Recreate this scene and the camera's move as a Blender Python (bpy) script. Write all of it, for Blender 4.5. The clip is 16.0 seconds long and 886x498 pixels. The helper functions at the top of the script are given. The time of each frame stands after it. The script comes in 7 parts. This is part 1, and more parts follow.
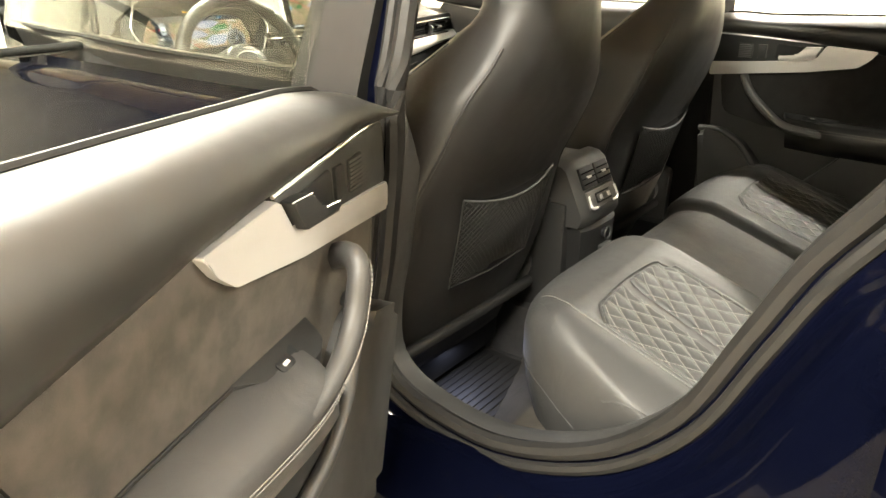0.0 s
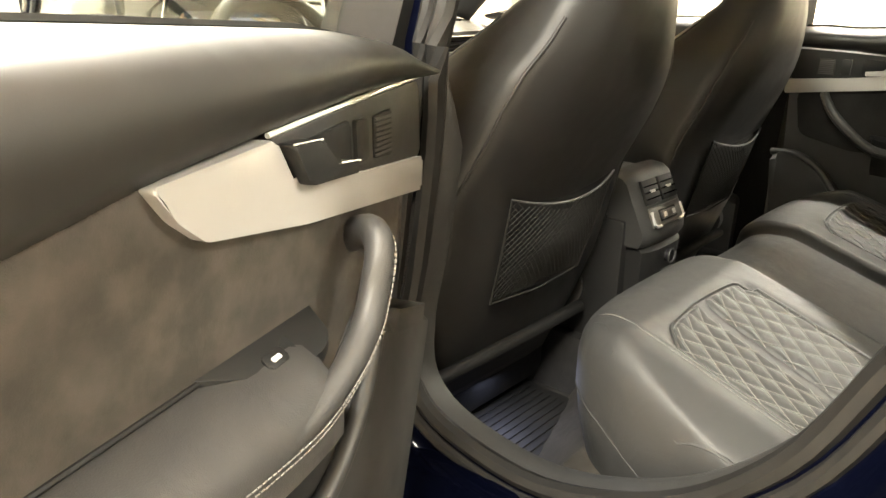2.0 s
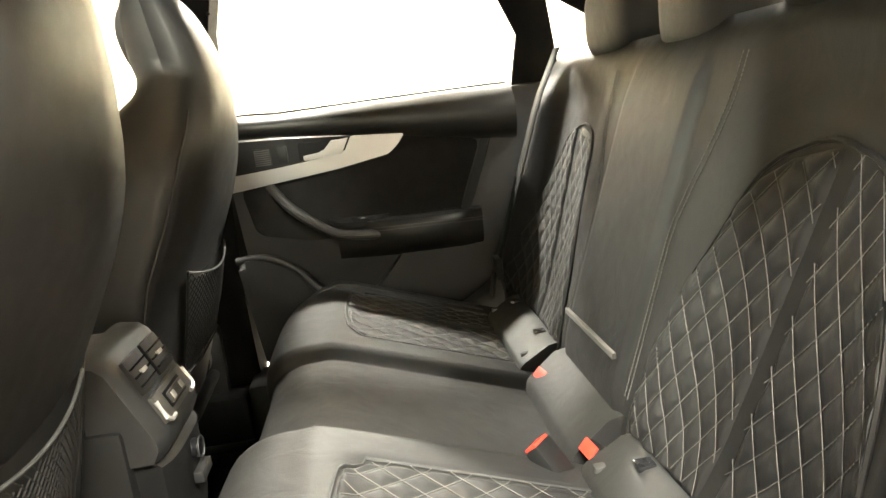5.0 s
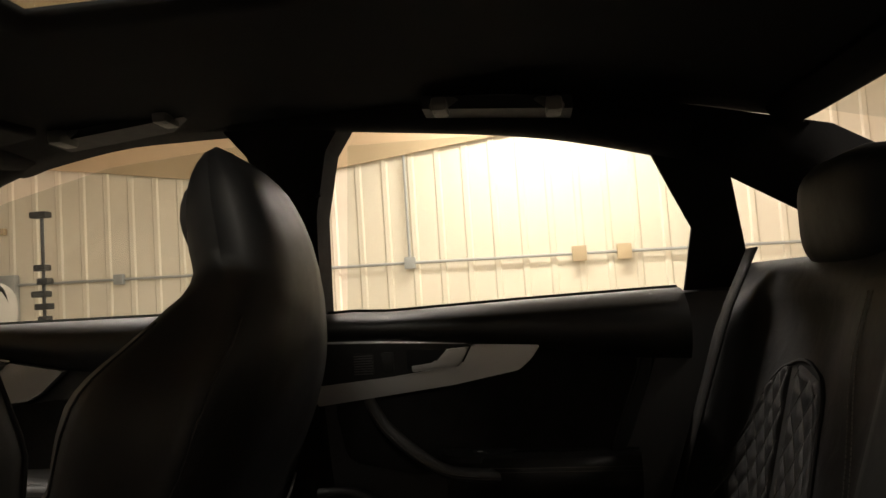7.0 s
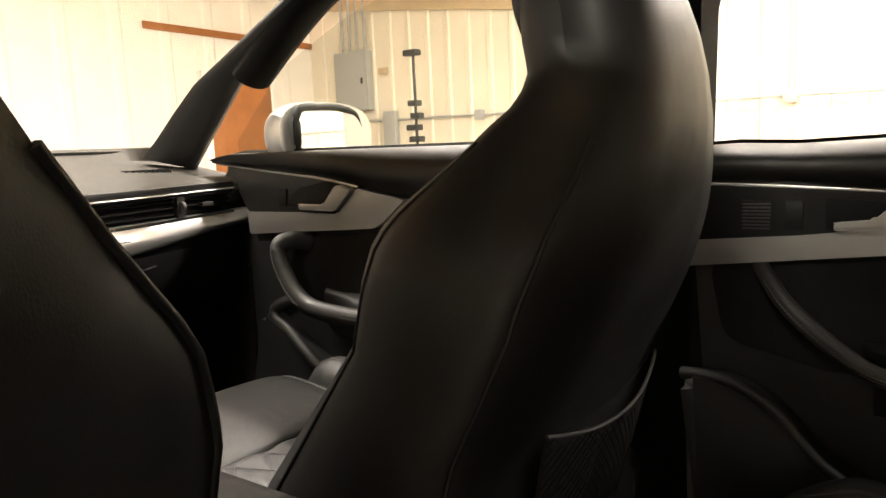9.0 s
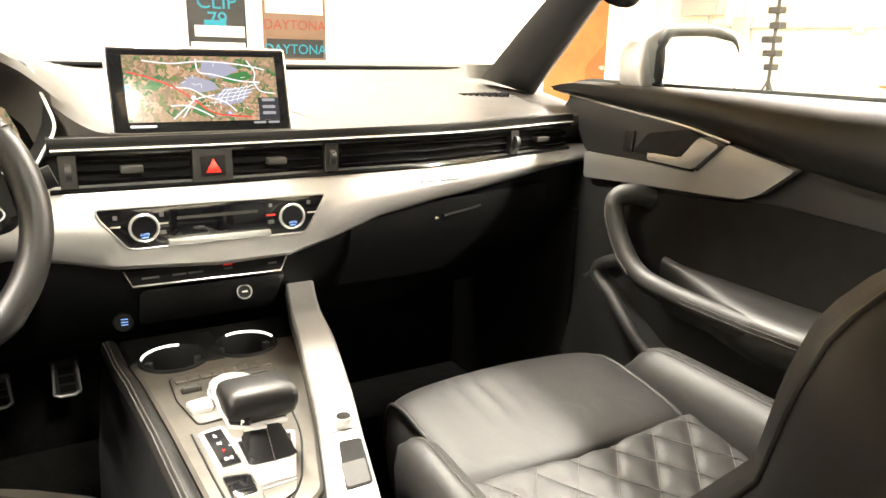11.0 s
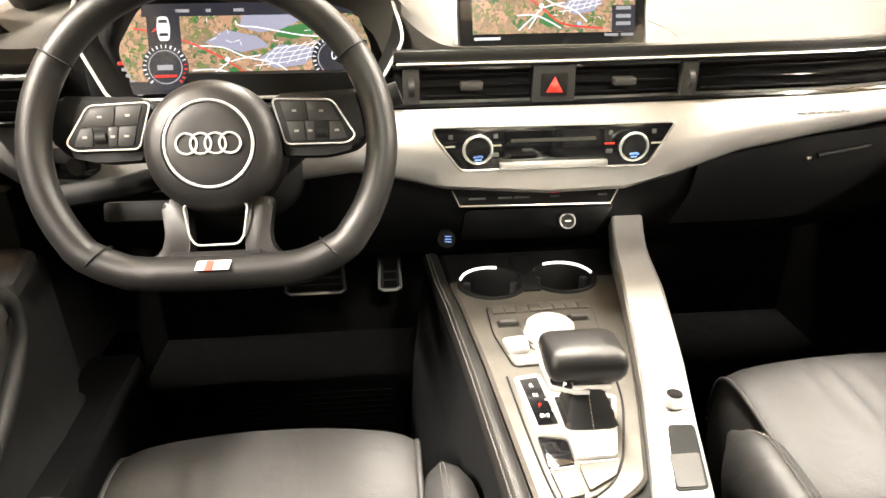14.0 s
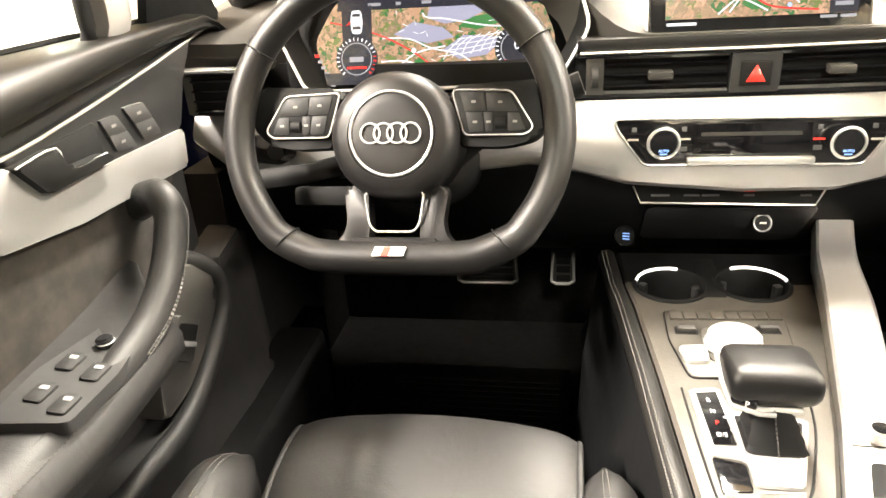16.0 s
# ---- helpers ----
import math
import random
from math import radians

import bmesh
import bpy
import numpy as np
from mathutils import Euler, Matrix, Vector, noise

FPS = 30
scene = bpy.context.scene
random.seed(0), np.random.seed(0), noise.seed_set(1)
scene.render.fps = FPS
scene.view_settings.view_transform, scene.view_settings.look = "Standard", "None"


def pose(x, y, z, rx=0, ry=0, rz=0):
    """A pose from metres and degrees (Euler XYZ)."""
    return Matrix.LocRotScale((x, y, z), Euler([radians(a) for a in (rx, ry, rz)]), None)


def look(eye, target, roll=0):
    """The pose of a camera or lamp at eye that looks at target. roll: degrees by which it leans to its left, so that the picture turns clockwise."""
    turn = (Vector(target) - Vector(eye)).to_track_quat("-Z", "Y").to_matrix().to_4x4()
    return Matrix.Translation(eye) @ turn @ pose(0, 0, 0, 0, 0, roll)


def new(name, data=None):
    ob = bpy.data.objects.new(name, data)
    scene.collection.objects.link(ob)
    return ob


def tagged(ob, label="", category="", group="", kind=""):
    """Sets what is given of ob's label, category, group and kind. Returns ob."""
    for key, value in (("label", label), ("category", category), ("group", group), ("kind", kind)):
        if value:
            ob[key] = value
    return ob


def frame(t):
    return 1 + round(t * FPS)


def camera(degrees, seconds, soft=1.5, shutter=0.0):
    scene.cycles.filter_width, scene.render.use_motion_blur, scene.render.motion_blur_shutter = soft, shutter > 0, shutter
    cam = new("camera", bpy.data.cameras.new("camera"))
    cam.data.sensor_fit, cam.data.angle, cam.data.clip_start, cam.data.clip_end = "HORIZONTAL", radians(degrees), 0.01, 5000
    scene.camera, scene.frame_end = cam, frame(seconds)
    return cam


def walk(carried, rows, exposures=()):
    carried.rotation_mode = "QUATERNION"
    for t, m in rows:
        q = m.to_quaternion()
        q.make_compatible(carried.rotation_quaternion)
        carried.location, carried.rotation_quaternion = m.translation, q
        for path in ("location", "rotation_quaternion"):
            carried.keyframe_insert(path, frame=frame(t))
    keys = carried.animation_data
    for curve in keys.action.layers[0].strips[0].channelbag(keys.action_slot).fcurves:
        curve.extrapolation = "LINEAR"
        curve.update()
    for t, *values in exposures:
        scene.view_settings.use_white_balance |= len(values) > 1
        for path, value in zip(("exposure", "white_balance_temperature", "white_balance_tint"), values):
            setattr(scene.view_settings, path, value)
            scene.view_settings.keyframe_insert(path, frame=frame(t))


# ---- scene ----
cam = camera(65.2, 16.0)
PATH = [
    (0, (-1.382, -0.746, 1.146), (0.062, 0.411, 0.386), -0.1),
    (0.5, (-1.403, -0.744, 1.100), (-0.050, 0.534, 0.367), -0.6),
    (1, (-1.386, -0.756, 1.087), (-0.160, 0.684, 0.437), -0.1),
    (1.5, (-1.339, -0.734, 1.065), (-0.127, 0.723, 0.425), 1.3),
    (2, (-1.284, -0.664, 1.034), (0.118, 0.610, 0.391), 1.0),
    (2.5, (-1.225, -0.589, 1.015), (0.404, 0.362, 0.349), -0.1),
    (3, (-1.178, -0.523, 0.995), (0.597, 0.099, 0.315), -1.0),
    (3.5, (-1.108, -0.467, 0.980), (0.746, -0.148, 0.301), -3.7),
    (4, (-1.037, -0.425, 0.971), (0.852, -0.291, 0.328), -5.6),
    (4.5, (-0.992, -0.401, 0.976), (0.932, -0.406, 0.432), -7.3),
    (4.7, (-0.958, -0.396, 0.986), (0.979, -0.498, 0.499), -7.8),
    (6.8, (-0.596, -0.469, 1.039), (1.399, -0.426, 1.166), -3.6),
    (7, (-0.559, -0.454, 1.043), (1.425, -0.242, 1.172), -3.9),
    (7.5, (-0.505, -0.407, 1.044), (1.401, 0.182, 1.185), -4.0),
    (8, (-0.431, -0.393, 1.031), (1.385, 0.444, 1.033), -3.7),
    (8.2, (-0.401, -0.394, 1.025), (1.378, 0.516, 0.950), -3.5),
    (10.3, (-0.190, -0.201, 1.032), (1.051, 1.305, 0.593), -0.1),
    (10.5, (-0.187, -0.190, 1.048), (0.959, 1.381, 0.582), 0.3),
    (11, (-0.185, -0.149, 1.082), (0.772, 1.524, 0.550), 1.2),
    (11.5, (-0.173, -0.117, 1.094), (0.644, 1.609, 0.498), 1.3),
    (12, (-0.174, -0.096, 1.101), (0.505, 1.687, 0.501), 0.3),
    (12.5, (-0.189, -0.091, 1.115), (0.324, 1.745, 0.508), -0.3),
    (13, (-0.202, -0.071, 1.109), (0.133, 1.784, 0.441), -0.5),
    (13.5, (-0.199, -0.044, 1.107), (0.017, 1.793, 0.347), -0.9),
    (14, (-0.200, -0.024, 1.100), (-0.051, 1.793, 0.277), -0.6),
    (14.5, (-0.199, -0.012, 1.097), (-0.137, 1.796, 0.246), -1.2),
    (15, (-0.194, -0.010, 1.096), (-0.231, 1.809, 0.267), -2.5),
    (15.5, (-0.194, -0.010, 1.099), (-0.426, 1.805, 0.291), -5.2),
    (16, (-0.196, -0.011, 1.100), (-0.551, 1.771, 0.266), -4.1),
]
walk(cam, [(t, look(eye, target, roll)) for t, eye, target, roll in PATH],
     exposures=[(0.0, 3.88, 6800, 3), (0.8, 3.70, 6850, 3), (2.5, 3.80, 6800, 3), (4.0, 4.48, 6650, 2), (4.7, 4.4, 6650, 2), (6.8, 0.38, 6800, 12), (7.5, 0.45, 6800, 12), (8.2, 0.90, 6800, 12), (10.3, 3.40, 6750, 9), (12.5, 3.28, 6850, 8), (14.0, 3.45, 6800, 10), (15.0, 3.6, 6800, 10), (16.0, 3.6, 6800, 10)])
# ---- light ----
world = bpy.data.worlds.new("garage_air")
world.use_nodes = True
scene.world = world
world.node_tree.nodes["Background"].inputs["Color"].default_value = (0.9, 0.88, 0.82, 1)
world.node_tree.nodes["Background"].inputs["Strength"].default_value = 0.05

TUBES = [(-2.8, -0.75, 122), (0.3, -3.6, 60), (0.2, 2.35, 84), (2.9, -2.6, 50), (2.7, 1.2, 85), (5.9, -0.9, 100)]
CEILING = 3.6
for lx, ly, watts in TUBES:
    lamp = bpy.data.lights.new("tube_light", "AREA")
    lamp.shape, lamp.size, lamp.size_y, lamp.energy, lamp.color = "RECTANGLE", 0.25, 2.2, watts, (1.0, 0.925, 0.85)
    lo = new("tube_light", lamp)
    lo.matrix_basis = pose(lx, ly, CEILING - 0.16)


# ---- materials ----
def material(name, base, rough=0.5, metal=0.0, grain=0.0, gscale=500.0, var=0.08, vscale=7.0, tight=0.2, coat=0.0, spec=0.5, emit=0.0, sheen=0.0, kind="noise", wrinkle=0.0):
    m = bpy.data.materials.new(name)
    m.use_nodes = True
    nt = m.node_tree
    b = nt.nodes["Principled BSDF"]
    tc = nt.nodes.new("ShaderNodeTexCoord")

    def noise_node(scale, detail):
        n = nt.nodes.new("ShaderNodeTexNoise")
        n.inputs["Scale"].default_value, n.inputs["Detail"].default_value = scale, detail
        nt.links.new(tc.outputs["Object"], n.inputs["Vector"])
        return n

    n1 = noise_node(vscale, 5)
    ramp = nt.nodes.new("ShaderNodeValToRGB")
    lo = [c * (1 - var) for c in base] + [1]
    hi = [min(1, c * (1 + var)) for c in base] + [1]
    ramp.color_ramp.elements[0].color, ramp.color_ramp.elements[1].color = lo, hi
    ramp.color_ramp.elements[0].position, ramp.color_ramp.elements[1].position = 0.5 - tight, 0.5 + tight
    nt.links.new(n1.outputs["Fac"], ramp.inputs["Fac"])
    nt.links.new(ramp.outputs["Color"], b.inputs["Base Color"])
    mr = nt.nodes.new("ShaderNodeMapRange")
    mr.inputs["To Min"].default_value, mr.inputs["To Max"].default_value = rough * 0.88, min(1, rough * 1.12)
    n2 = noise_node(vscale * 6, 3)
    nt.links.new(n2.outputs["Fac"], mr.inputs["Value"])
    nt.links.new(mr.outputs["Result"], b.inputs["Roughness"])
    b.inputs["Metallic"].default_value = metal
    b.inputs["Specular IOR Level"].default_value = spec
    b.inputs["Coat Weight"].default_value = coat
    b.inputs["Coat Roughness"].default_value = 0.03
    b.inputs["Sheen Weight"].default_value = sheen
    if emit:
        nt.links.new(ramp.outputs["Color"], b.inputs["Emission Color"])
        b.inputs["Emission Strength"].default_value = emit
    if grain:
        if kind == "leather":
            g = nt.nodes.new("ShaderNodeTexVoronoi")
            g.feature = "F1"
            g.inputs["Scale"].default_value = gscale
            nt.links.new(tc.outputs["Object"], g.inputs["Vector"])
            out = g.outputs["Distance"]
        else:
            g = noise_node(gscale, 4)
            out = g.outputs["Fac"]
        bp = nt.nodes.new("ShaderNodeBump")
        bp.inputs["Strength"].default_value, bp.inputs["Distance"].default_value = grain, 0.001
        nt.links.new(out, bp.inputs["Height"])
        if wrinkle:
            wn = noise_node(16, 6)
            wn.inputs["Distortion"].default_value = 0.8
            wb = nt.nodes.new("ShaderNodeBump")
            wb.inputs["Strength"].default_value, wb.inputs["Distance"].default_value = wrinkle, 0.006
            nt.links.new(wn.outputs["Fac"], wb.inputs["Height"])
            nt.links.new(wb.outputs["Normal"], bp.inputs["Normal"])
        nt.links.new(bp.outputs["Normal"], b.inputs["Normal"])
    return m


def glass_material(name, tint, rough=0.0):
    m = bpy.data.materials.new(name)
    m.use_nodes = True
    nt = m.node_tree
    nt.nodes.remove(nt.nodes["Principled BSDF"])
    tr, gl, mix, lw, pw, sc = (nt.nodes.new(k) for k in ("ShaderNodeBsdfTransparent", "ShaderNodeBsdfGlossy", "ShaderNodeMixShader", "ShaderNodeLayerWeight", "ShaderNodeMath", "ShaderNodeMath"))
    tr.inputs["Color"].default_value = (*tint, 1)
    gl.inputs["Roughness"].default_value = rough
    pw.operation, pw.inputs[1].default_value = "POWER", 5.0
    sc.operation, sc.inputs[1].default_value, sc.inputs[2].default_value = "MULTIPLY_ADD", 0.6, 0.03
    nt.links.new(lw.outputs["Facing"], pw.inputs[0])
    nt.links.new(pw.outputs["Value"], sc.inputs[0])
    nt.links.new(sc.outputs["Value"], mix.inputs["Fac"])
    nt.links.new(tr.outputs["BSDF"], mix.inputs[1])
    nt.links.new(gl.outputs["BSDF"], mix.inputs[2])
    nt.links.new(mix.outputs["Shader"], nt.nodes["Material Output"].inputs["Surface"])
    return m


LEATHER = material("black_leather", (0.0165, 0.0160, 0.0158), 0.56, grain=0.14, gscale=900, var=0.12, kind="leather", spec=0.38, wrinkle=0.3)
WHEEL_LEATHER = material("smooth_wheel_leather", (0.0085, 0.008, 0.0078), 0.42, spec=0.36, grain=0.15, gscale=1200, var=0.1, kind="leather")
# the front seats' leather, darkened to hold back the light on the bench
SHADED_LEATHER = material("shaded_rear_leather", (0.0130, 0.0130, 0.0128), 0.58, grain=0.14, gscale=900, var=0.12, kind="leather", spec=0.25, wrinkle=0.3)
LEATHER_SOFT = material("soft_black_leatherette", (0.0095, 0.0090, 0.0082), 0.48, grain=0.07, gscale=1600, var=0.1, kind="leather", spec=0.30)
BACKSHELL = material("seat_back_leatherette", (0.0082, 0.0079, 0.0079), 0.54, spec=0.28, grain=0.07, gscale=900, var=0.1, kind="leather")
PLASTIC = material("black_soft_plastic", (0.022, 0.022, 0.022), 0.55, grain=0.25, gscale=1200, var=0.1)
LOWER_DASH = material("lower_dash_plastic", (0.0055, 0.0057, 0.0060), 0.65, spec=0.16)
DOOR_SKIN = material("door_panel_plastic", (0.012, 0.012, 0.012), 0.55, spec=0.4, grain=0.2, gscale=1100, var=0.12)
PLASTIC_DARK = material("matt_black_plastic", (0.0055, 0.0055, 0.0055), 0.6, spec=0.22, grain=0.2, gscale=900)
GLOSS = material("piano_black", (0.008, 0.008, 0.009), 0.12, coat=0.6, var=0.02)
ALU = material("brushed_aluminium", (0.57, 0.565, 0.555), 0.32, metal=0.55, grain=0.06, gscale=260, var=0.04)
BLADE = material("satin_aluminium", (0.275, 0.270, 0.268), 0.42, metal=0.5, grain=0.05, gscale=260, var=0.04)
CHROME = material("satin_chrome", (0.82, 0.82, 0.81), 0.22, metal=0.65, var=0.03)
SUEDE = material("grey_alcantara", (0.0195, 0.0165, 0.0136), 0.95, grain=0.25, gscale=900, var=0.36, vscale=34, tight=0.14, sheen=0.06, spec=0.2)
# the same suede with the right-hand side's shade put into its colour
SHADED_SUEDE = material("shaded_alcantara", (0.0075, 0.0070, 0.0066), 0.95, grain=0.25, gscale=900, var=0.2, vscale=34, spec=0.15)
CARPET = material("black_carpet", (0.0085, 0.0083, 0.0083), 1.0, grain=1.0, gscale=700, var=0.35, vscale=60, spec=0.1)
NET = material("black_net_cord", (0.007, 0.0068, 0.0065), 0.8, spec=0.2)
RUBBER = material("black_rubber", (0.0045, 0.0043, 0.0041), 0.6, spec=0.2, grain=0.2, gscale=500, var=0.15)
SHUT_EDGE = material("matt_shut_edge", (0.0075, 0.0062, 0.0050), 1.0, spec=0.03)
TRIM_GREY = material("dark_grey_pillar_trim", (0.034, 0.032, 0.029), 0.6, grain=0.2, gscale=900)
PAINT = material("navy_blue_car_paint", (0.0005, 0.0007, 0.0024), 0.12, coat=0.10, spec=0.04, var=0.12, vscale=900)
PAINT.node_tree.nodes["Principled BSDF"].inputs["IOR"].default_value = 1.25
PAINT.node_tree.nodes["Principled BSDF"].inputs["Coat IOR"].default_value = 1.3
HEADLINER = material("black_headliner_cloth", (0.0032, 0.003, 0.003), 0.95, spec=0.15, grain=0.6, gscale=900, var=0.2, vscale=40)
STITCH = material("light_grey_thread", (0.076, 0.072, 0.067), 0.8, var=0.15, vscale=300)
RED = material("red_buckle_plastic", (0.55, 0.035, 0.02), 0.4, var=0.05)
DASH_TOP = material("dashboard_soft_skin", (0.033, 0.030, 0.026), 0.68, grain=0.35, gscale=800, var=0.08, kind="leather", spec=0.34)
GLASS = glass_material("side_glass", (0.90, 0.92, 0.90))
CLEAR = glass_material("windscreen_glass", (0.93, 0.95, 0.93))
MIRROR = material("mirror_glass", (0.85, 0.87, 0.88), 0.02, metal=1.0, var=0.01)
WHITE_MARK = material("white_print", (0.75, 0.75, 0.75), 0.5, emit=0.02)
PALE_MARK = material("pale_key_print", (0.15, 0.145, 0.135), 0.5)
RED_MARK = material("red_print", (0.8, 0.03, 0.02), 0.5, emit=0.06)
LED_WHITE = material("led_white", (1.0, 0.97, 0.95), 0.4, emit=0.25, var=0.01)
LED_BLUE = material("led_blue", (0.25, 0.45, 1.0), 0.4, emit=0.06, var=0.01)
LED_AMBER = material("led_amber", (1.0, 0.55, 0.02), 0.4, emit=0.10, var=0.01)
CONCRETE = material("garage_concrete", (0.42, 0.37, 0.30), 0.7, grain=0.3, gscale=40, var=0.18, vscale=2)
WALL_PAINT = material("cream_metal_wall", (0.76, 0.70, 0.58), 0.5, grain=0.1, gscale=30, var=0.05, vscale=1.5)
WALL_WHITE = material("white_wall", (0.82, 0.79, 0.73), 0.6, grain=0.1, gscale=30, var=0.04)
TAN = material("tan_ceiling_board", (0.50, 0.39, 0.25), 0.8, grain=0.2, gscale=20, var=0.1, vscale=1)
WOOD = material("orange_wood_door", (0.30, 0.11, 0.028), 0.45, var=0.15, vscale=5)
GREY_BOX = material("grey_steel_box", (0.36, 0.37, 0.36), 0.5, var=0.06)
DARK_METAL = material("dark_steel", (0.05, 0.05, 0.05), 0.5, metal=0.5)


# ---- building helpers ----
def world_matrix(ob):
    m = ob.matrix_basis
    return (world_matrix(ob.parent) @ ob.matrix_parent_inverse @ m) if ob.parent else m


def thing(name, at, label, category, group="", kind=""):
    e = new(name)
    e.empty_display_size = 0.05
    e.matrix_basis = Matrix.Translation(at)
    return tagged(e, label, category, group, kind)


def part(name, bm, mat, parent=None, label="", smooth=38, solid=0.0, bevel=0.0):
    bmesh.ops.recalc_face_normals(bm, faces=bm.faces)
    me = bpy.data.meshes.new(name)
    bm.to_mesh(me)
    bm.free()
    for p in me.polygons:
        p.use_smooth = True
    me.set_sharp_from_angle(angle=radians(smooth))
    me.materials.append(mat)
    ob = new(name, me)
    if parent:
        ob.parent = parent
        ob.matrix_parent_inverse = world_matrix(parent).inverted()
    if label:
        ob["label"] = label
    if solid:
        s = ob.modifiers.new("thickness", "SOLIDIFY")
        s.thickness, s.offset = solid, -1
    if bevel:
        s = ob.modifiers.new("edge", "BEVEL")
        s.width, s.segments, s.limit_method = bevel, 2, "ANGLE"
    return ob


def spline(pts, n, closed=False):
    """Catmull-Rom points through pts, n per span."""
    p = [Vector(q) for q in pts]
    k = len(p)
    out = []
    for i in range(k if closed else k - 1):
        a, b, c, d = (p[(i + j) % k] if closed else p[min(max(i + j, 0), k - 1)] for j in (-1, 0, 1, 2))
        for j in range(n):
            t = j / n
            out.append(0.5 * ((2 * b) + (c - a) * t + (2 * a - 5 * b + 4 * c - d) * t * t + (3 * b - a - 3 * c + d) * t ** 3))
    if not closed:
        out.append(p[-1])
    return out


def loft(rings, caps=True, closed=True, ends=False, bm=None):
    """Skin over rings of equally many points. ends: join the last ring to the first."""
    bm = bm or bmesh.new()
    vs = [[bm.verts.new(p) for p in r] for r in rings]
    m = len(vs[0])
    for i in range(len(vs) if ends else len(vs) - 1):
        a, b = vs[i], vs[(i + 1) % len(vs)]
        for j in range(m if closed else m - 1):
            bm.faces.new((a[j], a[(j + 1) % m], b[(j + 1) % m], b[j]))
    if caps and closed and not ends:
        bm.faces.new(vs[0][::-1])
        bm.faces.new(vs[-1])
    return bm


def tube(pts, r, n=10, bm=None, closed=False, flat=1.0, taper=None):
    """A round bar along pts; flat squashes it across."""
    p = [Vector(q) for q in pts]
    rings = []
    k = len(p)
    up = Vector((0, 0, 1))
    for i in range(k):
        a, b = (p[(i - 1) % k], p[(i + 1) % k]) if closed else (p[max(i - 1, 0)], p[min(i + 1, k - 1)])
        d = (b - a).normalized()
        s = d.cross(up)
        if s.length < 0.05:
            s = d.cross(Vector((0, 1, 0)))
        s.normalize()
        u = s.cross(d)
        rr = r * (taper[i] if taper else 1)
        rings.append([p[i] + s * math.cos(2 * math.pi * j / n) * rr * flat + u * math.sin(2 * math.pi * j / n) * rr for j in range(n)])
    return loft(rings, caps=not closed, ends=closed, bm=bm)


def dashes(pts, r, step=0.0050, fill=0.72):
    """Sewn stitches: short threads one after another along pts, in one mesh."""
    p = [Vector(q) for q in pts]
    at = [0.0]
    for a, b in zip(p, p[1:]):
        at.append(at[-1] + (b - a).length)

    def point(d):
        for i in range(len(p) - 1):
            if d <= at[i + 1] or i == len(p) - 2:
                return p[i].lerp(p[i + 1], (d - at[i]) / max(1e-9, at[i + 1] - at[i]))

    bm = bmesh.new()
    for k in range(int(at[-1] / step)):
        tube([point(k * step), point((k + fill) * step)], r, 4, bm=bm)
    return bm


def box(x0, x1, y0, y1, z0, z1, r=0.0, bm=None, seg=2):
    b2 = bmesh.new()
    bmesh.ops.create_cube(b2, size=1)
    for v in b2.verts:
        v.co = Vector(((x0 + x1) / 2 + v.co.x * (x1 - x0), (y0 + y1) / 2 + v.co.y * (y1 - y0), (z0 + z1) / 2 + v.co.z * (z1 - z0)))
    if r:
        bmesh.ops.bevel(b2, geom=list(b2.edges), offset=r, segments=seg, profile=0.6, affect="EDGES")
    return join(bm, b2)


def join(bm, b2):
    if bm is None:
        return b2
    me = bpy.data.meshes.new("tmp")
    b2.to_mesh(me)
    b2.free()
    bm.from_mesh(me)
    bpy.data.meshes.remove(me)
    return bm


def moved(bm, m):
    bm.transform(m)
    return bm


def disc(r, h, n=32, r2=None, bm=None, m=None, bev=0.0):
    """A round block of radius r standing h high on z = 0."""
    b2 = bmesh.new()
    bmesh.ops.create_cone(b2, cap_ends=True, segments=n, radius1=r, radius2=r if r2 is None else r2, depth=h)
    bmesh.ops.translate(b2, verts=b2.verts, vec=(0, 0, h / 2))
    if bev:
        rim = [e for e in b2.edges if all(abs(v.co.z - h) < 1e-6 for v in e.verts)]
        bmesh.ops.bevel(b2, geom=rim, offset=bev, segments=2, affect="EDGES")
    if m is not None:
        b2.transform(m)
    return join(bm, b2)


def ring(R, r, n=48, k=8, bm=None, m=None, flat=1.0):
    b2 = loft([[Vector(((R + r * flat * math.cos(2 * math.pi * j / k)) * math.cos(a), (R + r * flat * math.cos(2 * math.pi * j / k)) * math.sin(a), r * math.sin(2 * math.pi * j / k)))
                for j in range(k)] for a in (2 * math.pi * i / n for i in range(n))], ends=True)
    if m is not None:
        b2.transform(m)
    return join(bm, b2)


def slab(poly, f, d0, d1, r=0.0, bm=None, seg=2):
    """The outline poly [(u, v)] between depths d0 and d1; f(u, v, d) gives the place. The d1 side's rim is rounded by r."""
    b2 = bmesh.new()
    lo = [b2.verts.new((u, v, d0)) for u, v in poly]
    hi = [b2.verts.new((u, v, d1)) for u, v in poly]
    k = len(poly)
    b2.faces.new(lo[::-1])
    top = b2.faces.new(hi)
    for i in range(k):
        b2.faces.new((lo[i], lo[(i + 1) % k], hi[(i + 1) % k], hi[i]))
    if r:
        bmesh.ops.bevel(b2, geom=list(top.edges), offset=r, segments=seg, profile=0.5, affect="EDGES")
    for v in b2.verts:
        v.co = f(*v.co)
    return join(bm, b2)


def smooth_poly(pts, n=5):
    return [(q.x, q.y) for q in spline([(x, y, 0) for x, y in pts], n, closed=True)]


